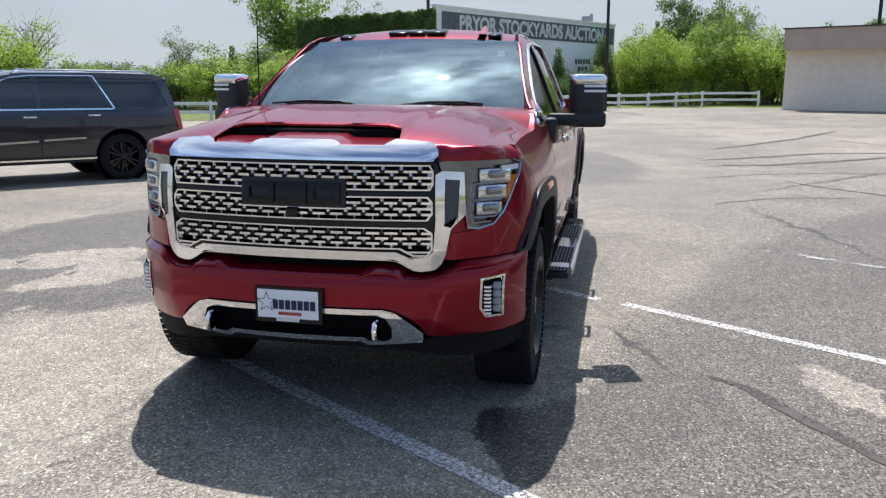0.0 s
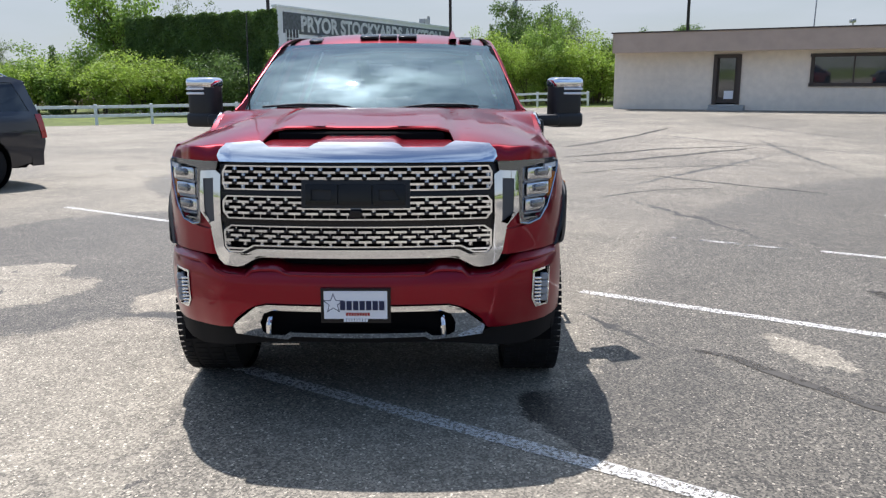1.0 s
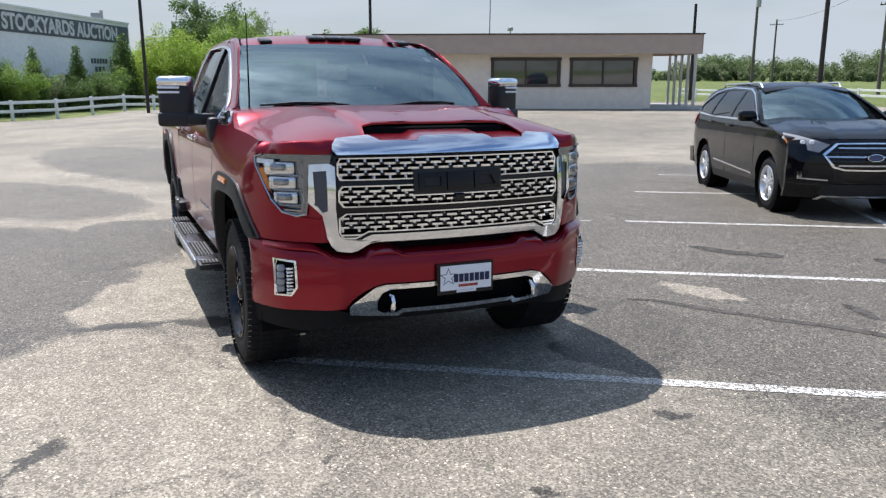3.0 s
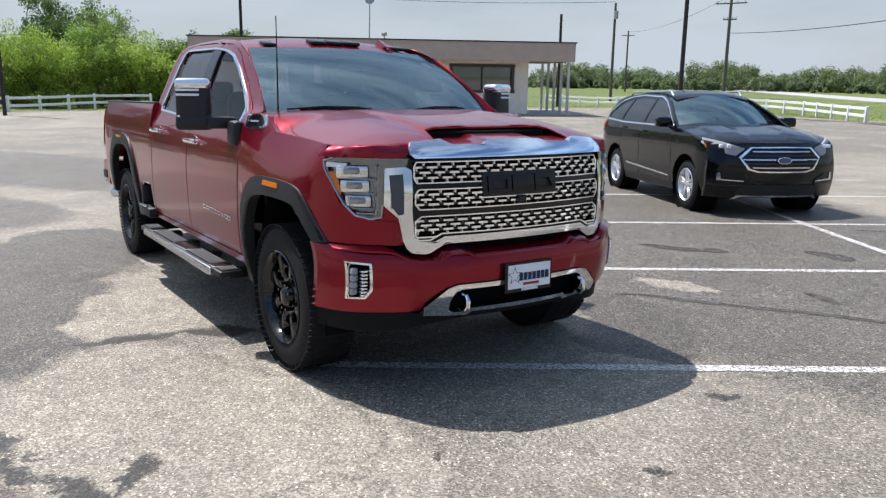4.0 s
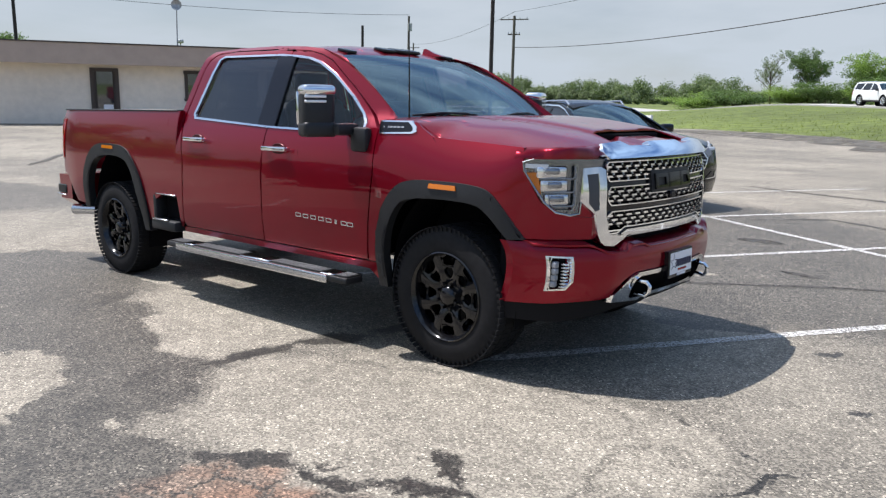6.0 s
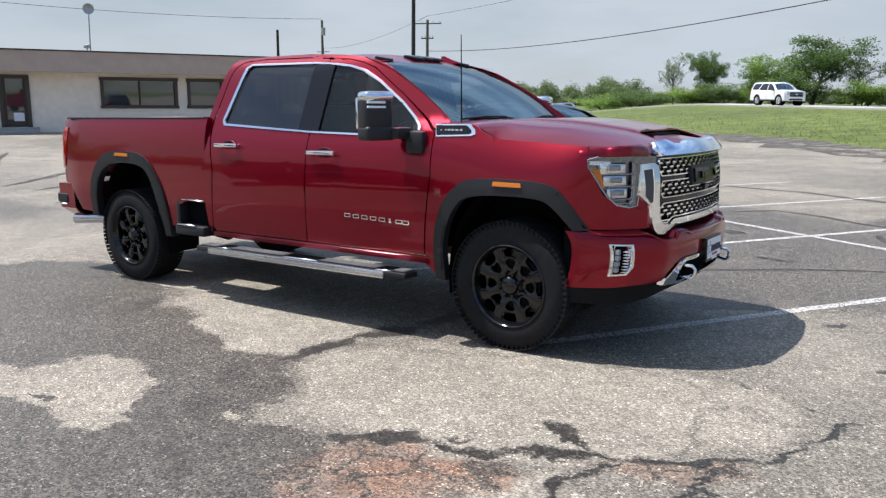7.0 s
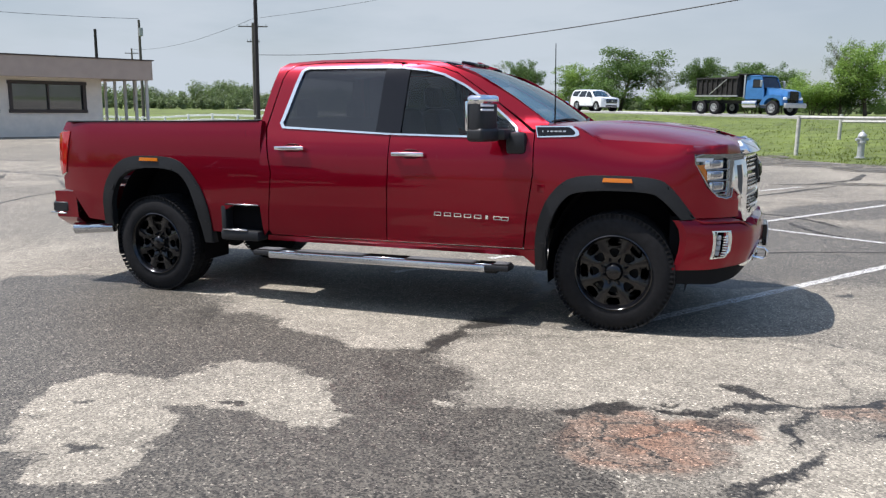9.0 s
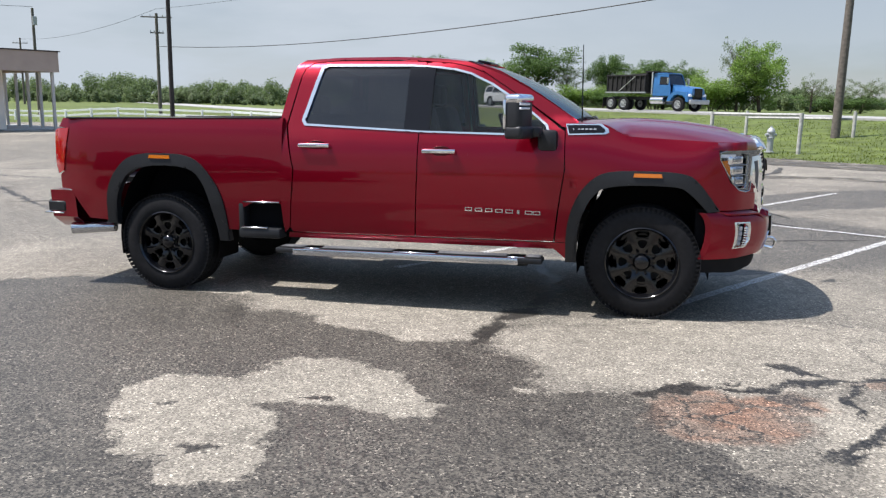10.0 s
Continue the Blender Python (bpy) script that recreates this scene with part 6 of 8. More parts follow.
    run = [(x, -side(x, lerp_at(x, hlx, hlz), 0.0).y - 0.004) for x in [xcorner + (hx1 - 0.16 - xcorner) * i / 7 for i in range(8)]] + [(hx1 - 0.06, hw * 0.72), (hx1, hw * 0.5)]
    rear_ = [(xc + 0.03 - P["screen"][4] * (y / P["screen"][2]) ** 2, y) for y in (0.0, 0.25, 0.45, 0.6, 0.72)]
    half_ = rear_ + run
    part("bonnet", skin([(x, -y) for x, y in half_] + [(x, y) for x, y in half_[::-1] if y > 0], lambda x, y, w: Vector((x, y, soft_at(x, *hood, 0.08) - 0.065 * (abs(y) / hw) ** 3 + 0.018 * ease((abs(y) - hw * 0.30) / 0.1) * ease((hw * 0.78 - abs(y)) / 0.15) + w)), 0.1, 0.03), body, car)

    def glass(lo, hi, ylo, yhi, bowl):
        def f(a, b, w):
            p = Vector((lo[0] - bowl * a * a, ylo * a, lo[1] - 0.02 * a * a))
            q = Vector((hi[0] - bowl * 0.6 * a * a, yhi * a, hi[1] - 0.03 * a * a))
            return p.lerp(q, b) + Vector((0.02, 0, 0.03)) * 4 * b * (1 - b) * (1 if bowl > 0 else 0.3) + Vector((0, 0, w))
        return f

    ws = glass(*P["screen"])
    sq = [(-1, 0), (1, 0), (1, 1), (-1, 1)]
    part("windscreen", skin(sq, ws, 0.25, 0.01, edge=0), M_WSHIELD, car, "tinted windscreen")
    part("windscreen_base", skin([(-1, -0.10), (1, -0.10), (1, 0.03), (-1, 0.03)], lambda a, b, w: ws(a, b, w - 0.006), 0.25, 0.02, edge=0), M_PLASTIC, car)
    for s in (1, -1):
        bm = bmesh.new()
        prev = None
        for i in range(13):
            b = i / 12
            e1 = ws(-1, b, 0.0)
            e0 = side(e1.x - 0.05 + 0.02 * b, e1.z - 0.01, 0.0)
            row = [bm.verts.new((q.x, q.y * s, q.z)) for q in (e0, e0.lerp(e1, 0.5) + Vector((0.015, -0.008, 0.012)), e1)]
            if prev:
                bm.faces.new((prev[0], prev[1], row[1], row[0]))
                bm.faces.new((prev[1], prev[2], row[2], row[1]))
            prev = row
        part("front_pillar", bm, body, car)
    part("rear_window", skin(sq, glass(*P["backlight"]), 0.25, 0.01, edge=0), M_PRIVACY, car)
    part("tailgate", skin([(-hw * 0.86, 0.45), (hw * 0.86, 0.45), (hw * 0.90, 0.8), (hw * 0.86, P["beltz"]), (hw * 0.70, P["topz"]), (-hw * 0.70, P["topz"]), (-hw * 0.86, P["beltz"]), (-hw * 0.90, 0.8)], back, 0.15, 0.05), body, car)
    part("rear_bumper", skin([(-hw * 0.95, 0.36), (hw * 0.95, 0.36), (hw * 0.97, 0.62), (-hw * 0.97, 0.62)], lambda y, z, w: back(y, z, w + 0.06), 0.15, 0.2), P.get("bumper", body), car)
    both("tail_light", skin(P["tail"], lambda x, z, w: side(x, z, w + 0.015), 0.08, 0.05), M_REDLENS, car, "red tail light")
    # front
    part("front_fascia", skin([(-hw * 0.97, P["sill"] + 0.02), (hw * 0.97, P["sill"] + 0.02), (hw * 0.98, 0.6), (hw * 0.95, P["nosez"] - 0.03), (hw * 0.5, P["nosez"]), (-hw * 0.5, P["nosez"]), (-hw * 0.95, P["nosez"] - 0.03), (-hw * 0.98, 0.6)], front, 0.1, 0.06), body, car)
    part("lower_grille", skin(sym([(0, P["sill"] + 0.20), (hw * 0.55, P["sill"] + 0.20), (hw * 0.62, P["sill"] + 0.10), (hw * 0.55, P["sill"] + 0.03), (0, P["sill"] + 0.03)]), lambda y, z, w: front(y, z, w + 0.012), 0.1, 0.03), M_PLASTIC, car)
    part("splitter_trim", skin(sym([(0, P["sill"] + 0.055), (hw * 0.58, P["sill"] + 0.055), (hw * 0.66, P["sill"] + 0.0), (hw * 0.60, P["sill"] + 0.0), (hw * 0.55, P["sill"] + 0.03), (0, P["sill"] + 0.03)]), lambda y, z, w: front(y, z, w + 0.024), 0.1, 0.03), M_SATIN, car)
    gr = part("grille", skin(sym(P["grille"]), lambda y, z, w: front(y, z, w + 0.012), 0.1, 0.03), M_BLACK, car, "black grille with bright bars")
    ring = sym([(a * 1.04, b + (0.012 if b > P["grillemid"] else -0.012)) for a, b in P["grille"]])
    part("grille_frame", skin(ring, lambda y, z, w: front(y, z, w + 0.024), 0.1, 0.03, [sym([(a * 0.985, b + (-0.004 if b > P["grillemid"] else 0.004)) for a, b in P["grille"]])], edge=0.003), M_CHROME, gr)
    gz = [b for a, b in P["grille"]]
    for i in range(1, 6):
        z = min(gz) + (max(gz) - min(gz)) * i / 6
        ys = [a for a, b in P["grille"]]
        ymax = max(ys) * (1 - 0.42 * abs(2 * i / 6 - 1) ** 1.5) * P.get("barw", 1.0)
        part("grille_bar", skin([(-ymax, z - 0.009), (ymax, z - 0.009), (ymax, z + 0.009), (-ymax, z + 0.009)], lambda y, zz, w: front(y, zz, w + 0.022), 0.15, 0.02, edge=0.003), M_SATIN if i % 2 else M_PLASTIC, gr)
    em = lathe([(0.0, -0.01), (0.5, -0.01), (0.5, 0.01), (0.0, 0.01)], 28)
    bmesh.ops.scale(em, vec=(0.19, 1.0, 0.085), verts=em.verts)
    bmesh.ops.rotate(em, cent=(0, 0, 0), matrix=Matrix.Rotation(radians(90), 3, "Z"), verts=em.verts)
    c = front(0, P["grillemid"] + 0.01, 0.045)
    bmesh.ops.translate(em, vec=c, verts=em.verts)
    emb = part("emblem", em, P["emblem"], gr, "plain oval emblem")
    part("emblem_rim", tube([c + Vector((0.008, 0.095 * math.cos(a), 0.0425 * math.sin(a))) for a in [2 * math.pi * i / 24 for i in range(25)]], 0.006, 6), M_CHROME, emb)
    for s in (1, -1):
        hl = part("headlight", skin([(s * a, b) for a, b in P["lamp"]], lambda y, z, w: front(y, z, w + 0.008) + Vector((-0.10 * ease((abs(y) - hw * 0.72) / (hw * 0.3)), 0, 0)), 0.06, 0.04), M_LEDGREY, car, "clear headlight")
        xs = [a for a, b in P["lamp"]]
        zc = sum(b for a, b in P["lamp"]) / len(P["lamp"])
        yo = max(xs)
        q = front(s * (yo - 0.05), zc + 0.005, 0.0)
        part("turn_lens", skin([(s * (yo - 0.085), zc - 0.035), (s * (yo - 0.02), zc - 0.03), (s * (yo - 0.01), zc + 0.04), (s * (yo - 0.085), zc + 0.045)], lambda y, z, w: front(y, z, w + 0.016) + Vector((-0.10 * ease((abs(y) - hw * 0.72) / (hw * 0.3)), 0, 0)), 0.04, 0.02, edge=0.003), M_AMBER, hl)
        for dy in (0.16, 0.25):
            q = front(s * (yo - dy), zc, 0.012)
            part("lamp_bulb", box(q, (0.03, 0.06, 0.05), 0.012, 2), M_LED, hl)
        if P.get("fog"):
            fg = part("fog_lamp", skin([(s * a, b) for a, b in P["fog"]], lambda y, z, w: front(y, z, w + 0.014), 0.08, 0.03), M_BLACK, car, "fog lamp with bright trim")
            y0, z0 = P["fog"][0]
            part("fog_trim", skin([(s * (y0 - 0.34), z0 - 0.115), (s * (y0 - 0.02), z0 - 0.10), (s * (y0 - 0.02), z0 + 0.0), (s * (y0 - 0.06), z0 + 0.0), (s * (y0 - 0.07), z0 - 0.085), (s * (y0 - 0.34), z0 - 0.10)], lambda y, z, w: front(y, z, w + 0.026), 0.08, 0.02, edge=0.003), M_CHROME, fg)
        mx_, mz = P["mirror"]
        mi = part("wing_mirror", box((mx_, -s * (half(mz) + 0.12), mz + 0.02), (0.14, 0.24, 0.15), 0.045, 3), body if P["paint"] is not M_CARWHITE else M_PLASTIC, car)
        part("mirror_foot", box((mx_ + 0.03, -s * (half(mz) + 0.005), mz - 0.04), (0.10, 0.12, 0.04), 0.012), M_PLASTIC, mi)
        part("roof_rail", tube([(P["rail"][0], -s * (hy - 0.03), roofz(P["rail"][0]) - 0.05), (P["rail"][0] - 0.10, -s * (hy - 0.02), roofz(P["rail"][0] - 0.1) + 0.006), (P["rail"][1] + 0.10, -s * (hy - 0.02), roofz(P["rail"][1] + 0.1) + 0.006), (P["rail"][1], -s * (hy - 0.03), roofz(P["rail"][1]) - 0.05)], 0.017), M_SATIN, car, "bright roof rail")
        for cx in (P["axf"], P["axr"]):
            wheel(car, cx, -s * (hw - 0.155), wr, s, wr, 0.235, P["rimr"], rimm, P["spokes"], P["style"], lug=False)
            bm = lathe([(wr + 0.06, -hw + 0.03), (wr + 0.06, -hw + 0.36), (0.0, -hw + 0.37)], 32)
            bmesh.ops.transform(bm, matrix=Matrix.Translation((cx, 0, wr + 0.01)) @ Matrix.Diagonal((1, s, 1, 1)), verts=bm.verts)
            part("wheel_well", bm, M_DARK, car)
        part("front_seat", box((0.05, -s * 0.40, 0.95), (0.18, 0.48, 0.75), 0.06, 2), M_SEAT, car)
        part("headrest", box((0.0, -s * 0.40, 1.40), (0.10, 0.26, 0.18), 0.04, 2), M_SEAT, car)
    part("underbody", box(((xf + xr) / 2, 0, 0.50), (xf - xr - 0.5, hw * 1.55, 0.36), 0.05), M_DARK, car)
    part("cabin_floor", box(((P["screen"][0][0] + xr) / 2, 0, 0.72), (P["screen"][0][0] - xr - 0.6, hw * 1.7, 0.1)), M_DARK, car)
    part("dashboard", box((P["screen"][0][0] - 0.35, 0, P["beltz"] - 0.10), (0.45, hw * 1.55, 0.2), 0.06, 2), M_SEAT, car)
    part("rear_seat", box((-0.95, 0, 0.95), (0.2, 1.3, 0.8), 0.06, 2), M_SEAT, car)
    return car


M_ALLOY = mat("bright_alloy", (0.78, 0.79, 0.81), 0.3, 0.85)
EDGE = dict(front=2.36, rear=-2.43, axf=1.425, axr=-1.425, tyre=0.36, rimr=0.235, rim=M_ALLOY, paint=M_CARBLACK, sill=0.24, chrome=True,
            zs=[0.2, 0.3, 0.5, 0.8, 1.0, 1.08, 1.3, 1.6, 1.72], half=[0.88, 0.92, 0.955, 0.965, 0.95, 0.915, 0.83, 0.68, 0.58], nosein=0.20, tailin=0.14, bow=0.30,
            frontlean=([0.2, 0.45, 0.7, 0.9, 1.0], [0.10, 0.0, 0.0, 0.06, 0.16]), rearlean=([0.3, 0.7, 1.1, 1.6], [0.02, 0.0, 0.10, 0.42]),
            hoodline=[(xf_, z_) for xf_, z_ in ((2.04, 0.55), (2.02, 0.80), (1.95, 0.90), (1.5, 1.02), (1.0, 1.07))], beltline=[(0.6, 1.075), (-1.2, 1.11), (-2.25, 1.16), (-2.36, 1.10)], beltz=1.08, topz=1.58,
            cabin=[(1.02, 1.06), (0.62, 1.30), (0.20, 1.56), (-0.1, 1.64), (-0.9, 1.665), (-1.7, 1.62), (-2.08, 1.55), (-2.18, 1.40), (-2.32, 1.14), (-1.2, 1.10), (0.6, 1.065)],
            dlo=[[(0.78, 1.12), (0.52, 1.30), (0.17, 1.50), (-0.08, 1.565), (-0.28, 1.58), (-0.30, 1.11)], [(-0.38, 1.11), (-0.36, 1.585), (-0.9, 1.595), (-1.22, 1.58), (-1.33, 1.12)], [(-1.41, 1.13), (-1.30, 1.575), (-1.62, 1.53), (-2.02, 1.24), (-2.0, 1.16)]],
            belt=[(0.85, 1.075), (-1.2, 1.085), (-2.05, 1.13), (-2.05, 1.155), (-1.2, 1.11), (0.85, 1.10)], domeline=[(0.86, 1.10), (0.53, 1.325), (0.16, 1.535), (-0.1, 1.60), (-0.9, 1.625), (-1.35, 1.60), (-1.70, 1.535), (-2.08, 1.23), (-2.06, 1.15), (-2.11, 1.23), (-1.71, 1.56), (-1.35, 1.622), (-0.9, 1.645), (-0.1, 1.62), (0.15, 1.552), (0.51, 1.342), (0.83, 1.13)],
            sillpoly=[(-0.98, 0.24), (0.98, 0.24), (0.98, 0.36), (-0.98, 0.36)], strip=[[(0.85, 0.43), (-0.85, 0.50), (-0.85, 0.53), (0.85, 0.455)]], seams=[0.93, -0.34, -1.20], handles=[(-0.18, 0.99), (-1.10, 1.02)], handle=M_CARBLACK,
            roofhalf=0.60, roofline=[(-2.15, 1.585), (-1.7, 1.675), (-0.9, 1.725), (-0.2, 1.715), (0.10, 1.665), (0.22, 1.62)], bonnet=(1.0, 2.14), hoodz=([0.9, 1.3, 1.8, 2.05, 2.2], [1.135, 1.11, 1.03, 0.96, 0.89]),
            screen=((1.05, 1.115), (0.20, 1.635), 0.80, 0.62, 0.30), backlight=((-2.30, 1.16), (-2.02, 1.57), 0.68, 0.55, -0.02), tail=[(-2.42, 0.90), (-2.05, 0.97), (-2.0, 1.10), (-2.36, 1.10)], nosez=0.93,
            grille=[(0, 0.885), (0.42, 0.88), (0.565, 0.78), (0.46, 0.66), (0.34, 0.625), (0, 0.62)], grillemid=0.75, barw=0.95, emblem=mat("blue_emblem", (0.02, 0.05, 0.16), 0.2, coat=1.0), lamp=[(0.50, 0.872), (0.80, 0.950), (0.92, 0.975), (0.945, 0.92), (0.89, 0.845), (0.62, 0.80)],
            fog=[(0.86, 0.60), (0.86, 0.46), (0.52, 0.43), (0.50, 0.50), (0.70, 0.60)], mirror=(0.72, 1.13), rail=(0.05, -1.75), spokes=5, style="twin")


def lift(v):
    """Shoulder and bonnet of the crossover stand a little higher."""
    if isinstance(v, tuple) and len(v) == 2 and isinstance(v[0], (int, float)):
        return (v[0], lift(float(v[1])))
    if isinstance(v, float):
        return v + 0.085 * ease((v - 0.66) / 0.36) * (1 - ease((v - 1.15) / 0.40))
    return [lift(i) for i in v] if isinstance(v, list) else v


for key in ("hoodline", "beltline", "cabin", "dlo", "belt", "domeline", "grille", "lamp", "handles", "tail", "zs"):
    EDGE[key] = lift(EDGE[key])
for key in ("beltz", "nosez", "grillemid"):
    EDGE[key] = lift(float(EDGE[key]))
EDGE["hoodz"] = (EDGE["hoodz"][0], lift(EDGE["hoodz"][1]))
EDGE["screen"] = (lift(EDGE["screen"][0]), *EDGE["screen"][1:])
EDGE["mirror"] = lift(EDGE["mirror"])
EDGE["frontlean"] = (lift(EDGE["frontlean"][0]), EDGE["frontlean"][1])
TAHOE = dict(front=2.42, rear=-2.72, axf=1.473, axr=-1.473, tyre=0.405, rimr=0.275, rim=M_RIM, paint=M_CARGREY, sill=0.34, chrome=True,
             zs=[0.3, 0.4, 0.6, 0.9, 1.1, 1.2, 1.4, 1.7, 1.88], half=[0.95, 0.98, 1.005, 1.015, 1.0, 0.975, 0.91, 0.80, 0.70], nosein=0.12, tailin=0.09, bow=0.25,
             frontlean=([0.2, 0.45, 0.8, 1.05, 1.15], [0.06, 0.0, 0.0, 0.03, 0.10]), rearlean=([0.3, 0.7, 1.2, 1.8], [0.02, 0.0, 0.06, 0.26]),
             hoodline=[(2.17, 0.6), (2.16, 0.95), (2.10, 1.08), (1.7, 1.17), (1.2, 1.20)], beltline=[(0.6, 1.20), (-1.2, 1.215), (-2.5, 1.23), (-2.66, 1.15)], beltz=1.2, topz=1.78,
             cabin=[(1.18, 1.19), (0.62, 1.62), (0.35, 1.76), (0.0, 1.82), (-1.2, 1.845), (-2.2, 1.83), (-2.42, 1.77), (-2.60, 1.22), (-1.2, 1.205), (0.6, 1.19)],
             dlo=[[(0.85, 1.25), (0.42, 1.60), (0.18, 1.71), (-0.12, 1.745), (-0.14, 1.245)], [(-0.22, 1.245), (-0.20, 1.75), (-1.02, 1.755), (-1.30, 1.25)], [(-1.42, 1.25), (-1.12, 1.755), (-2.18, 1.74), (-2.40, 1.27)]],
             belt=[(0.95, 1.215), (-1.36, 1.222), (-1.36, 1.246), (0.95, 1.24)], domeline=[(0.95, 1.24), (0.47, 1.625), (0.20, 1.735), (-0.12, 1.772), (-1.04, 1.782), (-1.10, 1.765), (-1.36, 1.24), (-1.39, 1.24), (-1.11, 1.79), (-1.05, 1.803), (-0.12, 1.793), (0.18, 1.756), (0.45, 1.645), (0.90, 1.29)],
             sillpoly=[(-1.0, 0.34), (1.0, 0.34), (1.0, 0.46), (-1.0, 0.46)], strip=[[(0.88, 0.66), (-0.12, 0.70), (-0.12, 0.735), (0.88, 0.695)], [(-0.20, 0.71), (-0.86, 0.74), (-0.86, 0.77), (-0.20, 0.745)], [(1.0, 0.39), (-1.02, 0.39), (-1.02, 0.42), (1.0, 0.42)]], seams=[0.98, -0.16, -1.12], handles=[(-0.02, 1.11), (-1.02, 1.13)],
             roofhalf=0.68, roofline=[(-2.50, 1.80), (-2.2, 1.865), (-1.2, 1.89), (0.0, 1.875), (0.25, 1.83), (0.42, 1.77)], bonnet=(1.15, 2.26), hoodz=([1.0, 1.5, 2.0, 2.3], [1.26, 1.25, 1.20, 1.12]),
             screen=((1.20, 1.24), (0.38, 1.79), 0.86, 0.70, 0.25), backlight=((-2.60, 1.24), (-2.42, 1.75), 0.80, 0.68, -0.02), tail=[(-2.72, 0.82), (-2.60, 0.82), (-2.50, 1.22), (-2.64, 1.22)], nosez=1.10,
             grille=[(0, 1.06), (0.55, 1.06), (0.60, 0.98), (0.58, 0.72), (0.50, 0.68), (0, 0.68)], grillemid=0.87, emblem=M_CHROME, lamp=[(0.62, 1.06), (0.92, 1.08), (0.94, 0.90), (0.64, 0.84)], mirror=(0.80, 1.22), rail=(0.15, -2.15), spokes=6, style="twin")


def park(px, py, turn, ox=0.0):
    """Where a car stands on the lot: its ground point on the lot's slope."""
    return LOT @ pose(px, py, 0, 0, 0, turn) if math.hypot(px, py) < 16 else Matrix.Translation((px, py, height(px, py))) @ pose(0, 0, 0, 0, 0, turn)


def squeeze(v, x0, k):
    """The same plan with all that lies behind x0 drawn in by k."""
    if isinstance(v, tuple) and len(v) == 2 and isinstance(v[0], (int, float)):
        return (x0 + (v[0] - x0) * k if v[0] < x0 else v[0], v[1])
    return [squeeze(i, x0, k) for i in v] if isinstance(v, list) else v


for key in ("beltline", "cabin", "dlo", "roofline", "tail"):
    TAHOE[key] = squeeze(TAHOE[key], -2.0, 0.82)
TAHOE["rear"], TAHOE["backlight"] = -2.58, ((-2.48, 1.24), (-2.33, 1.75), 0.80, 0.68, -0.02)
HD = radians(-25.0)
make_suv("compact_crossover", LOT @ pose(-3.05 - 1.425 * math.cos(HD), 7.44 - 1.425 * math.sin(HD), 0, 0, 0, -25.0), "glossy black crossover with silver alloy wheels parked on asphalt", EDGE)
HT = radians(-38)
make_suv("large_off_roader", LOT @ pose(-8.87 + 1.473 * math.cos(HT), -7.77 + 1.473 * math.sin(HT), 0, 0, 0, -38), "charcoal full-size off-roader with chrome trim and black wheels", TAHOE)
WHITE = dict(TAHOE, paint=M_CARWHITE, rim=M_SATIN, chrome=False, domeline=None, strip=None)
wx, wy = road_at(-15.8, -1.8)
make_suv("white_off_roader", Matrix.Translation((wx, wy, height(wx, wy) + 0.07)) @ pose(0, 0, 0, 0, 0, -43), "white full-size off-roader on the far road", WHITE)


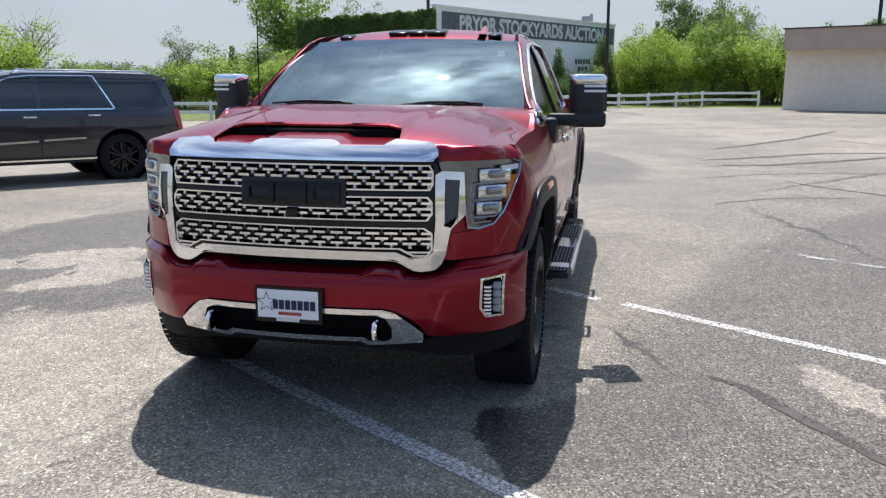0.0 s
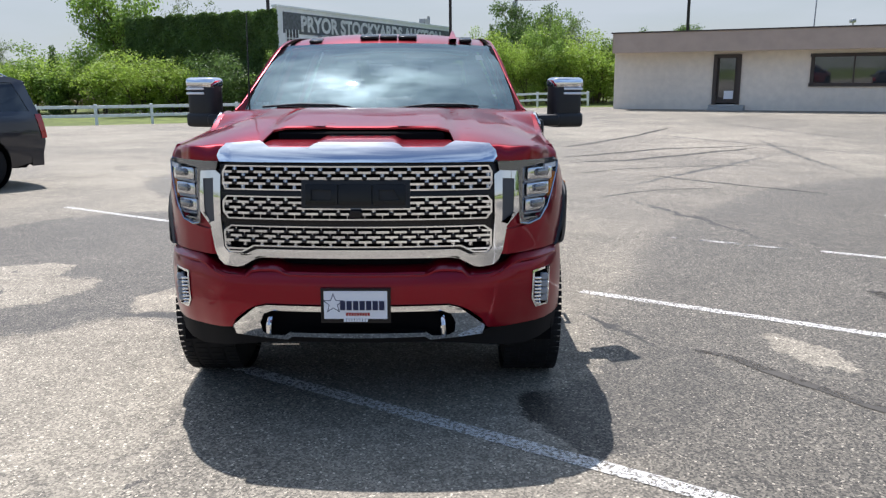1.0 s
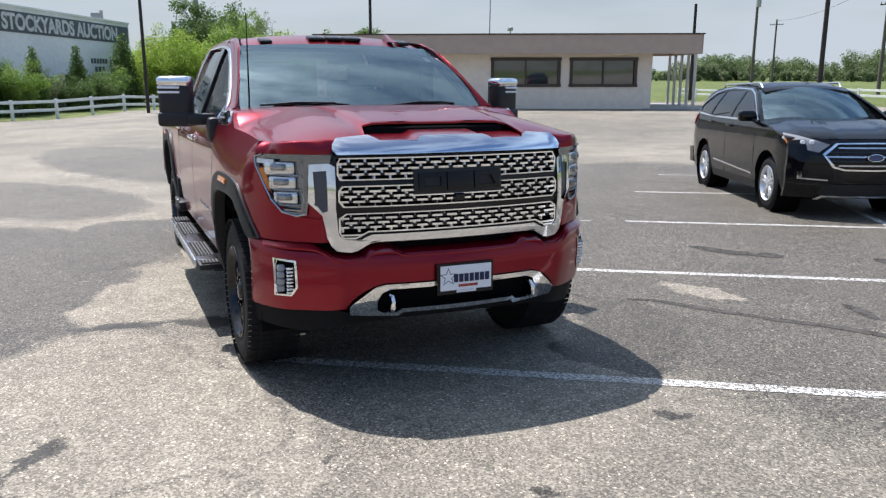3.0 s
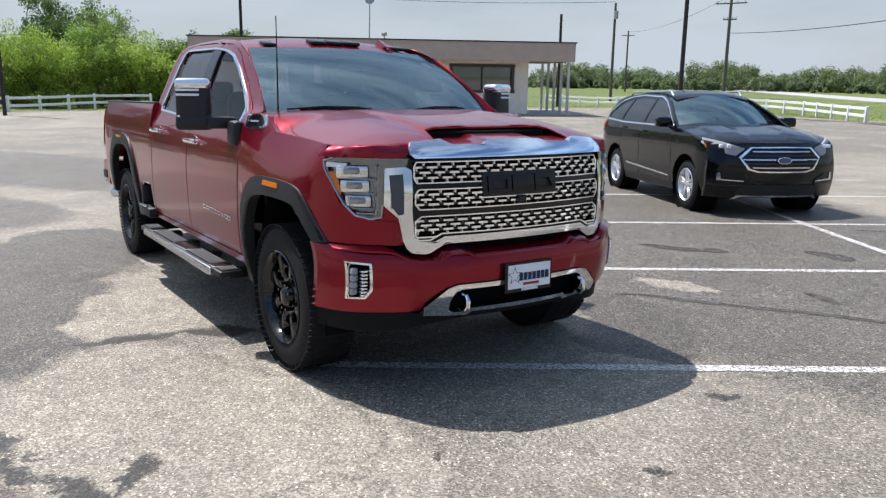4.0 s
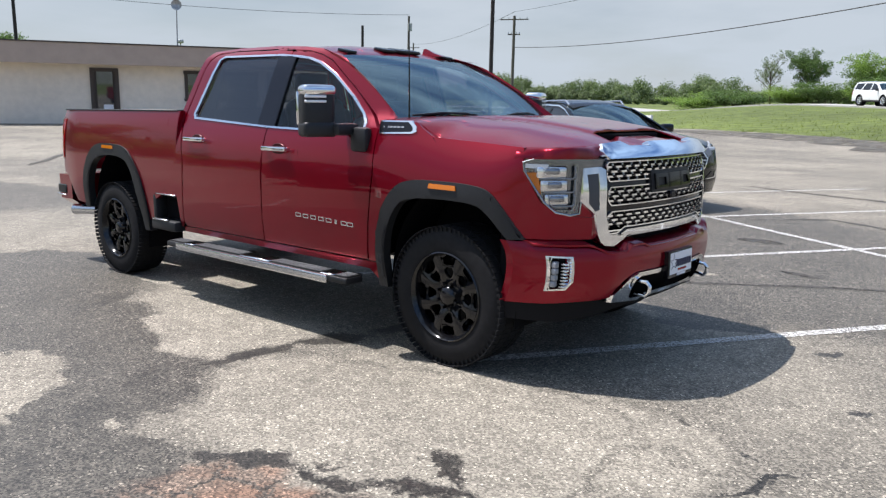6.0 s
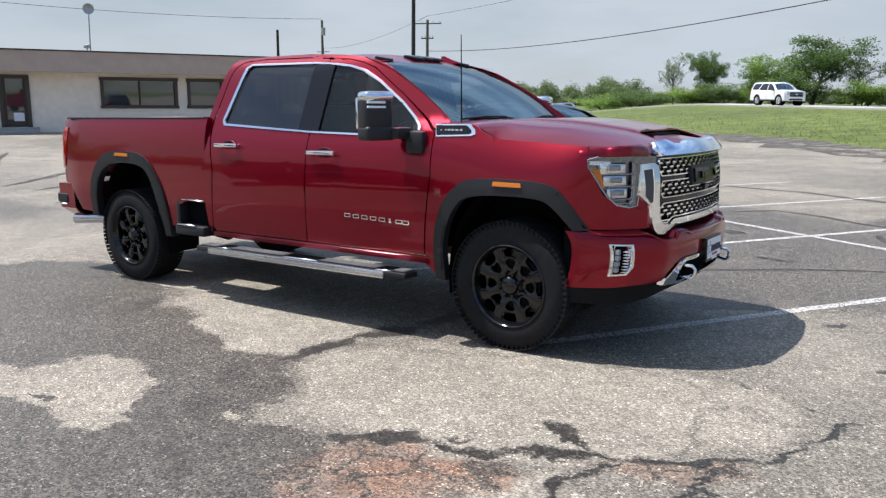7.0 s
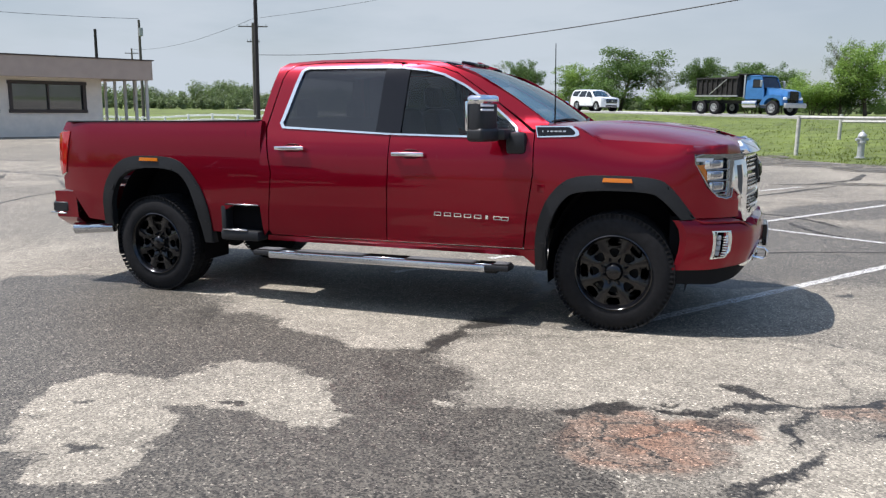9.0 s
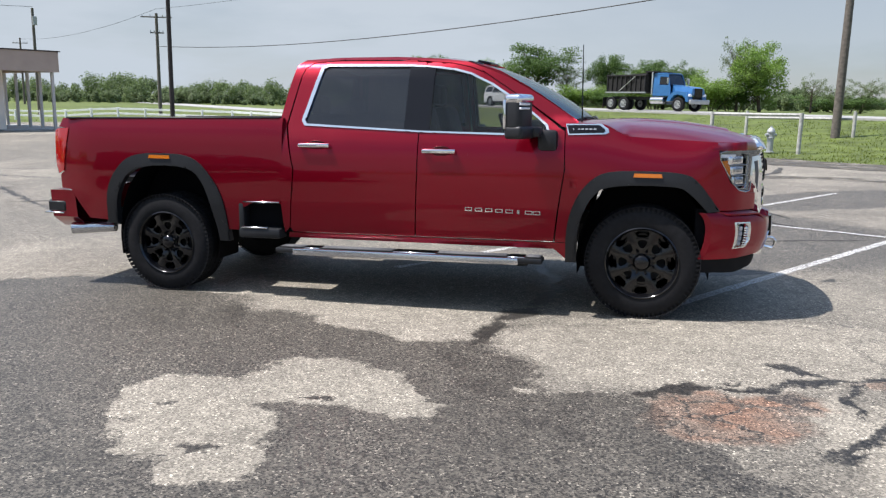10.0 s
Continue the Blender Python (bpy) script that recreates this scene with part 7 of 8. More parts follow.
def dump_truck(m):
    t = thing("dump_truck", m, "blue conventional dump truck with a dark steel bin", "truck")
    bin_ = part("bin", skin([(-4.3, 1.35), (-0.35, 1.35), (-0.35, 2.75), (-0.55, 2.85), (-4.35, 2.60)], lambda x, z, w: Vector((x, -1.2 - w, z)), 0.5, 2.4), M_BIN, t, "dark rusty steel dump bin")
    part("bin_wall", box((-2.35, 1.2, 2.0), (3.95, 0.06, 1.35)), M_BIN, bin_)
    for i in range(9):
        for s in (1, -1):
            part("bin_rib", box((-4.2 + i * 0.47, -s * 1.24, 2.0), (0.08, 0.10, 1.3)), M_BIN, bin_)
    for s in (1, -1):
        part("bin_top_rail", box((-2.35, -s * 1.25, 2.68), (4.0, 0.12, 0.12), 0.02), M_BIN, bin_)
        part("bin_sill", box((-2.35, -s * 1.25, 1.38), (4.0, 0.10, 0.10)), M_GALV, bin_)
        part("tarp_arm", rod((-2.9, -s * 1.32, 1.5), (-1.4, -s * 1.30, 2.6), 0.035), M_GALV, bin_)
    part("cab_guard", box((-0.15, 0, 2.95), (1.0, 2.2, 0.08), 0.02), M_BIN, bin_)
    part("cab_guard_post", box((-0.45, 0, 2.75), (0.12, 2.2, 0.5)), M_BIN, bin_)
    cab = part("cab", skin([(0.15, 1.15), (1.75, 1.15), (1.75, 1.75), (1.68, 1.95), (1.42, 2.72), (1.25, 2.82), (0.25, 2.82), (0.15, 2.7)], lambda x, z, w: Vector((x, -1.0 - w + 0.10 * ease((z - 1.8) / 1.0), z)), 0.3, 0.06, [[(0.72, 1.95), (1.55, 1.95), (1.38, 2.55), (0.72, 2.6)]]), M_BLUE, t, "sky blue day cab")
    part("cab_wall", mirror_bm(skin([(0.15, 1.15), (1.75, 1.15), (1.75, 1.75), (1.68, 1.95), (1.42, 2.72), (1.25, 2.82), (0.25, 2.82), (0.15, 2.7)], lambda x, z, w: Vector((x, -1.0 - w + 0.10 * ease((z - 1.8) / 1.0), z)), 0.3, 0.06, [[(0.72, 1.95), (1.55, 1.95), (1.38, 2.55), (0.72, 2.6)]])), M_BLUE, cab)
    part("cab_roof", box((0.75, 0, 2.80), (1.15, 1.85, 0.12), 0.05, 2), M_BLUE, cab)
    part("cab_back", box((0.18, 0, 1.95), (0.08, 1.85, 1.7)), M_BLUE, cab)
    part("windscreen", skin([(-0.86, 1.95), (0.86, 1.95), (0.82, 2.70), (-0.82, 2.70)], lambda y, z, w: Vector((1.70 - 0.36 * (z - 1.95) / 0.75 + w, y, z)), 0.4, 0.02), M_PRIVACY, cab)
    for s in (1, -1):
        part("cab_window", box((1.12, -s * 0.955, 2.26), (0.8, 0.02, 0.55)), M_PRIVACY, cab)
        part("mirror", box((1.70, -s * 1.28, 2.25), (0.10, 0.18, 0.45), 0.03), M_GALV, cab)
        part("mirror_arm", rod((1.6, -s * 1.0, 2.45), (1.70, -s * 1.25, 2.45), 0.02), M_GALV, cab)
        part("exhaust_stack", rod((0.02, -s * 0.98, 1.2), (0.02, -s * 0.98, 3.0), 0.075, 0.075, 12), M_CHROME, t)
        part("fuel_tank", rod((0.1, -s * 1.0, 0.80), (1.3, -s * 1.0, 0.80), 0.28, 0.28, 16), M_SATIN, t)
        part("wing", skin([(1.55, 0.75), (1.75, 1.20), (2.1, 1.42), (2.6, 1.48), (3.2, 1.42), (3.45, 1.1), (3.5, 0.72), (3.3, 0.72), (3.2, 1.0), (2.95, 1.2), (2.6, 1.25), (2.25, 1.2), (2.0, 1.0), (1.9, 0.75)], lambda x, z, w, s=s: Vector((x, -s * (1.15 + w), z)), 0.25, 0.55), M_BLUE, t)
        part("headlight", box((3.45, -s * 0.85, 1.20), (0.12, 0.35, 0.2), 0.03), M_LED, t)
    hd = part("bonnet", skin([(1.70, 1.2), (3.45, 1.15), (3.55, 1.3), (3.52, 1.68), (3.2, 1.80), (1.70, 1.98)], lambda x, z, w: Vector((x, -0.80 - w + 0.22 * ease((z - 1.3) / 0.8), z)), 0.25, 0.5), M_BLUE, t, "sloping blue bonnet")
    part("bonnet_side", mirror_bm(skin([(1.70, 1.2), (3.45, 1.15), (3.55, 1.3), (3.52, 1.68), (3.2, 1.80), (1.70, 1.98)], lambda x, z, w: Vector((x, -0.80 - w + 0.22 * ease((z - 1.3) / 0.8), z)), 0.25, 0.5)), M_BLUE, hd)
    part("bonnet_top", skin([(1.68, -0.62), (3.22, -0.60), (3.5, -0.5), (3.5, 0.5), (3.22, 0.60), (1.68, 0.62)], lambda x, y, w: Vector((x, y, lerp_at(x, [1.68, 3.2, 3.5], [1.99, 1.81, 1.70]) + w)), 0.3, 0.1), M_BLUE, hd)
    part("grille", box((3.54, 0, 1.38), (0.08, 0.95, 0.66), 0.03), M_BLACK, t)
    part("bumper", box((3.68, 0, 0.72), (0.20, 2.35, 0.34), 0.06, 2), M_GALV, t)
    part("chassis", box((-0.4, 0, 0.95), (7.6, 0.9, 0.25)), M_STEEL, t)
    for x in (2.6, -2.55, -3.85):
        for s in (1, -1):
            wheel(t, x, -s * 1.02, 0.52, s, 0.52, 0.30, 0.30, M_GALV if x > 0 else M_GALV, 6, "twin", lug=False)
    for s in (1, -1):
        part("mud_flap", box((-4.55, -s * 1.0, 0.65), (0.03, 0.6, 0.7)), M_RUBBER, t)
    return t


dx, dy = road_at(2.3, -1.8)
dump_truck(Matrix.Translation((dx, dy, height(dx, dy) + 0.07)) @ pose(0, 0, 0, 0, 0, -38) @ Matrix.Scale(0.93, 4))

# ---- old auction hall with a painted sign ----
SC, SE = Vector((-43.6, -9.35, 0)), Vector((-61.6, 1.0, 0))
SI = Vector((-49.1, -20.1, 0))
SZ, STOP = -0.75, 5.10
sw = SE - SC
SL, su_ = sw.length, sw.normalized()
sn = Vector((su_.y, -su_.x, 0))
if sn.x < 0:
    sn = -sn
HALLM = Matrix(((su_.x, sn.x, 0, SC.x), (su_.y, sn.y, 0, SC.y), (0, 0, 1, SZ), (0, 0, 0, 1)))
hall = thing("auction_hall", HALLM, "old white-painted brick auction hall with a grey sign band", "building")
HH = STOP - SZ
TILT = 0.42
LEAN = Matrix.Rotation(math.atan(TILT / SL), 4, "Y")


def along_top(x, d, below, size, r=0.0):
    """A block set under the sloping top of the long wall."""
    return box((x, d, HH + TILT * (1 - x / SL) - below), size, r, 1, LEAN)


part("wall", along_top(SL / 2, -0.15, HH / 2, (SL, 0.3, HH)), M_WHITEWALL, hall)
iv = SI - SC
ivl = iv.length
ang = math.atan2(iv.dot(sn), iv.dot(su_))
part("wall", box((0, 0, 0), (1, 1, 1), m=Matrix.Translation((math.cos(ang) * ivl / 2, math.sin(ang) * ivl / 2 - 0.16, HH / 2)) @ Matrix.Rotation(ang, 4, "Z") @ Matrix.Diagonal((ivl, 0.3, HH + 0.1, 1))), M_WHITEWALL, hall)
back_ = Vector((math.cos(ang) * ivl, math.sin(ang) * ivl, 0))
part("wall", box((SL - 0.15, back_.y / 2, HH / 2 - 0.05), (0.3, abs(back_.y) - 0.4, HH - 0.1)), M_WHITEWALL, hall)
part("roof", box(((SL + back_.x) / 2, back_.y / 2 - 0.3, HH - 0.5), (SL + abs(back_.x) - 0.8, abs(back_.y), 0.15)), M_BAND, hall)
part("coping", along_top(SL / 2, -0.12, -0.04, (SL + 0.1, 0.42, 0.12)), M_WHITEWALL, hall)
part("sign_band", along_top(SL / 2 + 0.2, 0.015, 0.86, (SL - 0.7, 0.03, 1.22)), M_BAND, hall, "dark grey painted sign band")
cv = bpy.data.curves.new("sign_letters", "FONT")
cv.body = "PRYOR STOCKYARDS AUCTION"
cv.size, cv.extrude, cv.offset = 1.0, 0.012, 0.036
cv.materials.append(M_SIGNWHITE)
tx = new("sign_letters", cv)
dg = bpy.context.evaluated_depsgraph_get()
tme = bpy.data.meshes.new_from_object(tx.evaluated_get(dg))
bpy.data.objects.remove(tx)
ts = np.array([v.co for v in tme.vertices])
w0, w1, h0, h1 = ts[:, 0].min(), ts[:, 0].max(), ts[:, 1].min(), ts[:, 1].max()
TX0, TX1 = 2.15, SL - 1.75
for v in tme.vertices:
    # read from the lot: letters run along the wall, thick strokes
    q = Vector((TX0 + (v.co.x - w0) / (w1 - w0) * (TX1 - TX0), 0.045 + v.co.z, HH + TILT * (1 - (TX0 + (v.co.x - w0) / (w1 - w0) * (TX1 - TX0)) / SL) - 1.33 + (v.co.y - h0) / (h1 - h0) * 0.97))
    v.co = q
tm = new("sign_letters", tme)
tm.parent = hall
tagged(tm, "worn white painted capital letters")
for x0, x1, z in ((SL - 5.6, SL - 3.4, HH - 2.75), (SL - 5.2, SL - 3.8, HH - 3.3), (SL - 3.1, SL - 1.9, HH - 2.8)):
    k = int((x1 - x0) / 0.36)
    for i in range(k):
        part("faded_mark", box((x0 + (x1 - x0) * (i + 0.5) / k, 0.01, z), ((x1 - x0) / k * 0.7, 0.02, 0.34)), M_BAND, hall)
hw_ = part("window", box((1.30, 0.01, HH - 1.35), (1.15, 0.04, 1.0)), M_PRIVACY, hall, "dark steel-framed window")
for dx_ in (-0.57, -0.29, 0.0, 0.29, 0.57):
    part("window_bar", box((1.30 + dx_, 0.04, HH - 1.35), (0.045, 0.05, 1.0)), M_FENCE, hw_)
part("window_bar", box((1.30, 0.04, HH - 1.35), (1.15, 0.05, 0.05)), M_FENCE, hw_)
part("air_conditioner", box((4.1, 0.18, HH - 1.33), (0.7, 0.4, 0.45), 0.02), M_GALV, hall)
part("roof_box", box((SL - 2.2, -1.2, HH + 0.30), (0.55, 0.55, 0.75)), M_GALV, hall)
part("roof_vent", rod((SL - 1.5, -1.2, HH), (SL - 1.5, -1.2, HH + 0.9), 0.12), M_GALV, hall)
part("doorway", box((12.4, 0.005, 1.1), (1.0, 0.04, 2.2)), M_DARK, hall)


# ---- trees ----
def leaf_cloud(rng, lobes, count, size, flat=0.4):
    """Many small leaf quads scattered over the shells of round clumps."""
    g = np.random.default_rng(rng.randrange(1 << 30))
    lob = np.array(lobes, float)
    w = lob[:, 3] ** 2
    idx = g.choice(len(lob), count, p=w / w.sum())
    d = g.normal(size=(count, 3))
    d /= np.linalg.norm(d, axis=1, keepdims=True)
    rad = lob[idx, 3] * (0.40 + 0.66 * g.random(count) ** 0.6) * (1 + 0.18 * g.normal(size=count))
    c = lob[idx, :3] + d * [1, 1, 0.85] * rad[:, None]
    nrm = d + g.normal(size=(count, 3)) * 0.7 + [0, 0, 0.3]
    nrm /= np.linalg.norm(nrm, axis=1, keepdims=True)
    t1 = np.cross(nrm, g.normal(size=(count, 3)))
    t1 /= np.linalg.norm(t1, axis=1, keepdims=True)
    t2 = np.cross(nrm, t1)
    s = (size * (0.55 + 0.9 * g.random(count)))[:, None]
    vs = np.stack([c - t1 * s, c + t2 * s * 0.6 - t1 * 0.1 * s, c + t1 * s, c - t2 * s * 0.6 + t1 * 0.1 * s], 1).reshape(-1, 3)
    return vs.tolist(), np.arange(count * 4).reshape(-1, 4).tolist()


def tree_proto(name, seed, kind, leafmat, label):
    """A unit-high tree: trunk with limbs, crown of leaf clumps."""
    rng = random.Random(seed)
    t = thing(name, Matrix(), label, "tree" if kind != "bush" else "bush")
    bm = bmesh.new()
    lobes = []
    tips = []
    if kind == "cone":
        rod_into(bm, (0, 0, -0.02), (0, 0, 0.95), 0.022, 0.004, 7)
        for i in range(46):
            z = 0.06 + 0.9 * (i / 46)
            r = 0.24 * (1 - z) ** 0.75 + 0.02
            a = i * 2.4
            lobes.append((r * 0.55 * math.cos(a), r * 0.55 * math.sin(a), z, r * 0.62))
        count, size = 9500, 0.0135
    else:
        top = {"broad": 0.55, "sparse": 0.7, "bush": 0.25, "bare": 0.62, "shrub": 0.4}[kind]
        stems = 1 if kind in ("broad", "sparse", "bare") else 5
        for s_ in range(stems):
            off = Vector((0, 0, 0)) if stems == 1 else Vector((rng.gauss(0, 0.10), rng.gauss(0, 0.10), 0))
            lean = Vector((rng.gauss(0, 0.06), rng.gauss(0, 0.06), 0)) + off * 1.3
            r0 = 0.028 if stems == 1 else 0.012
            p0, pm, p1 = off + Vector((0, 0, -0.03)), off + lean * 0.4 + Vector((0, 0, top * 0.45)), off + lean + Vector((0, 0, top))
            rod_into(bm, p0, pm, r0, r0 * 0.75, 7)
            rod_into(bm, pm, p1, r0 * 0.75, r0 * 0.45, 7)
            nb = {"broad": 13, "sparse": 16, "bush": 5, "bare": 20, "shrub": 5}[kind]
            for i in range(nb):
                f = 0.30 + 0.7 * i / nb
                st = pm.lerp(p1, (f - 0.3) / 0.7) if f > 0.3 else pm
                a = i * 2.4 + rng.random()
                ln = (0.34 if kind in ("broad", "bush", "shrub") else 0.30) * (1.15 - 0.55 * f) * (0.7 + 0.6 * rng.random())
                up = 0.35 + 0.75 * rng.random() * f + (0.25 if kind in ("sparse", "bare") else 0)
                e = st + Vector((math.cos(a) * ln, math.sin(a) * ln, up * ln * 1.1 + 0.02))
                mid = st.lerp(e, 0.5) + Vector((rng.gauss(0, 0.012), rng.gauss(0, 0.012), 0.02))
                rod_into(bm, st, mid, r0 * 0.34, r0 * 0.22, 5)
                rod_into(bm, mid, e, r0 * 0.22, r0 * 0.08, 5)
                tips += [e, mid]
                for _ in range(3 if kind != "bare" else 6):
                    q = e + Vector((rng.gauss(0, 0.09), rng.gauss(0, 0.09), abs(rng.gauss(0, 0.09))))
                    rod_into(bm, mid.lerp(e, rng.random()), q, r0 * 0.09, r0 * 0.03, 4)
                    tips.append(q)
        zt = max(p.z for p in tips)
        k = 0.97 / zt
        bmesh.ops.scale(bm, vec=(1, 1, k), verts=bm.verts)
        tips = [Vector((p.x, p.y, p.z * k)) for p in tips]
        for p in tips:
            r = {"broad": 0.085, "sparse": 0.060, "bush": 0.12, "bare": 0.03, "shrub": 0.10}[kind] * (0.6 + 0.8 * rng.random())
            lobes.append((p.x, p.y, p.z, r))
        if kind in ("bush", "shrub"):
            for _ in range(22):
                a, rr = rng.random() * 6.28, 0.33 * rng.random() ** 0.5
                lobes.append((rr * math.cos(a), rr * math.sin(a), 0.10 + 0.55 * rng.random() * (1.1 - rr * 2), 0.13))
        if kind == "broad":
            for _ in range(30):
                a, rr = rng.random() * 6.28, 0.27 * rng.random() ** 0.5
                lobes.append((rr * math.cos(a), rr * math.sin(a), 0.10 + 0.74 * rng.random(), 0.11))
        count, size = {"broad": (15000, 0.0120), "sparse": (4200, 0.0095), "bush": (13000, 0.0155), "bare": (500, 0.006), "shrub": (14000, 0.0130)}[kind]
    part("trunk", bm, M_BARK, t)
    vs, fs = leaf_cloud(rng, lobes, count, size)
    me = bpy.data.meshes.new("crown")
    me.from_pydata(vs, [], fs)
    me.materials.append(leafmat)
    c = new("crown", me)
    c.parent = t
    return t


PROTO = {
    "broad": [tree_proto("broadleaf_tree", s, "broad", m_, "leafy green tree behind the fence") for s, m_ in ((1, M_LEAF), (2, M_LEAFD))],
    "spring": [tree_proto("spring_tree", s, "shrub", M_LEAFY, "bright spring-green bushy tree") for s in (3, 4)],
    "dark": [tree_proto("dark_tree", 5, "broad", M_LEAFD, "dark green tree beyond the road")],
    "cone": [tree_proto("juniper", 6, "cone", M_LEAFD, "dark green juniper by the white wall")],
    "sparse": [tree_proto("thin_tree", s, "sparse", M_LEAFG, "thin half-leafed tree with open branches") for s in (7, 8)],
    "bare": [tree_proto("bare_tree", 9, "bare", M_LEAFG, "nearly bare tree with fine branches")],
    "bush": [tree_proto("roadside_bush", s, "bush", m_, "dense green bush at the verge") for s, m_ in ((10, M_LEAF), (11, M_LEAFD))],
}
USED = {}


def plant(kind, x, y, h, w):
    """Set a tree of height h and spread w at x, y."""
    ps = PROTO[kind]
    k = USED.get(kind, 0)
    USED[kind] = k + 1
    p = ps[k % len(ps)]
    m = Matrix.Translation((x, y, height(x, y) - 0.05)) @ Matrix.Rotation(k * 1.9, 4, "Z") @ Matrix.Diagonal((w, w, h, 1))
    if k < len(ps):
        p.matrix_world = m
        return p
    p2 = copy_thing(p, Matrix())
    p2.matrix_world = m
    return p2


# west, behind the white fence
for row in (("bare", -54.0, -46.0, 8.2, 7), ("sparse", -49.5, -29.7, 5.8, 4.2), ("broad", -53.0, -22.8, 9.6, 7.5), ("spring", -47.2, -21.3, 3.9, 5.5), ("spring", -46.1, -18.6, 3.7, 5.2), ("spring", -46.0, -15.8, 3.6, 5), ("bush", -48.1, -24.2, 4.4, 6), ("spring", -49.0, -26.9, 3.8, 5.5), ("sparse", -60.0, -18.8, 8.6, 7), ("spring", -48.7, -44.5, 6.5, 7), ("bush", -51.0, -31.5, 3.4, 6), ("bush", -50.0, -35.5, 3.2, 7), ("bush", -49.5, -39.5, 3.0, 7), ("bush", -48.0, -49.0, 3.6, 8), ("cone", -47.5, -24.6, 4.6, 3.0)):
    plant(*row)
# along the white wall
for row in (("bush", -42.6, -12.0, 3.6, 3.8), ("bush", -42.9, -9.6, 3.6, 3.0), ("bush", -44.3, -7.9, 3.2, 2.8), ("cone", -45.6, -6.6, 3.6, 3.2), ("bush", -46.0, -5.6, 2.9, 2.6), ("cone", -47.3, -4.8, 4.0, 3.4), ("sparse", -48.3, -4.0, 2.6, 2.6), ("cone", -51.4, -2.6, 4.2, 3.4), ("bush", -52.6, -1.4, 2.3, 2.8), ("cone", -56.0, 0.3, 5.2, 5.2), ("bush", -54.2, -0.6, 2.6, 2.8), ("bush", -50.0, -3.2, 2.2, 2.6)):
    plant(*row)
# between the hall and the office
for row in (("spring", -61.4, 3.0, 5.2, 5), ("spring", -57.9, 2.6, 5.0, 4.6), ("spring", -56.4, 4.6, 5.4, 4.8), ("broad", -63.8, 6.2, 7.8, 6.5), ("sparse", -61.4, 9.6, 7.2, 5.5), ("spring", -57.1, 11.6, 5.4, 6), ("broad", -57.6, 8.4, 6.0, 5.5), ("spring", -56.3, 6.6, 4.2, 4.2), ("broad", -57.6, 15.4, 4.8, 6.0), ("broad", -63.3, 9.0, 7.2, 6), ("sparse", -64.7, 12.1, 6.0, 5.0), ("spring", -56.0, 14.0, 4.3, 5.5), ("cone", -60.5, 4.2, 6.4, 3.5), ("bush", -58.0, 17.5, 4.0, 6), ("broad", -66.0, 20.0, 6.0, 7), ("spring", -60.0, 13.0, 4.6, 6)):
    plant(*row)
# beyond the road
for row in (("sparse", -30.5, 92.0, 6.6, 4.6), ("dark", -26.4, 92.5, 6.2, 5.2), ("broad", -19.0, 86.0, 5.2, 6.5), ("broad", -13.9, 86.5, 6.8, 9.5), ("sparse", -10.0, 88.7, 5.7, 6.5), ("dark", -5.6, 89.2, 6.0, 5.4), ("bush", -16.4, 83.7, 3.6, 7), ("bush", 5.6, 77.9, 3.4, 5.5), ("sparse", 8.2, 77.6, 7.4, 4.6), ("broad", 10.3, 77.6, 6.8, 7), ("sparse", 15.2, 79.1, 3.8, 4), ("sparse", 22.3, 90.6, 4.0, 6), ("dark", -1.6, 86.3, 5.0, 5.5), ("bush", 7.9, 78.8, 3.2, 5), ("bush", 3.4, 84.0, 4.2, 6)):
    plant(*row)
for row in (("bush", -23.0, 88.0, 2.4, 6), ("bush", -9.0, 84.0, 2.4, 6), ("bush", -5.0, 84.0, 2.2, 6), ("bush", 0.5, 82.0, 3.0, 6), ("bush", -36.0, 97.0, 2.4, 9), ("bush", -45.0, 105.0, 2.6, 9), ("broad", 1.2, 84.5, 5.2, 6.5), ("sparse", 18.5, 84.0, 3.2, 5), ("sparse", 28.0, 88.0, 3.6, 6), ("bush", 21.0, 92.0, 2.0, 8), ("bush", -28.0, 91.0, 2.2, 7)):
    plant(*row)


def far_woods(name, a0, a1, dist, tall, seed, leafmat, label, leaves=170, fade=0.0):
    """A distant belt of trees as one mass of leaf clumps."""
    rng = random.Random(seed)
    lobes = []
    n_ = int((a1 - a0) / 0.32)
    for i in range(n_):
        a = radians(a0 + (a1 - a0) * (i + rng.random()) / n_)
        d = dist * (1 + 0.16 * rng.random())
        x, y = d * math.cos(a), d * math.sin(a)
        h = tall * (0.58 + 0.55 * noise.noise((a * 16, seed, 0)) + 0.3 * noise.noise((a * 60, seed, 3)) + 0.25 * rng.random()) * (1 - fade * ease((math.degrees(a) - 136) / 9))
        z0 = height(x, y)
        for k in range(5):
            r = h * (0.20 + 0.12 * rng.random())
            lobes.append((x + rng.gauss(0, h * 0.22), y + rng.gauss(0, h * 0.22), z0 + r * 0.6 + (h - r * 1.6) * (k / 4), r))
    vs, fs = leaf_cloud(rng, lobes, len(lobes) * leaves, dist * 0.0010)
    me = bpy.data.meshes.new(name)
    me.from_pydata(vs, [], fs)
    me.materials.append(leafmat)
    return tagged(new(name, me), label, "woodland", kind="stuff")


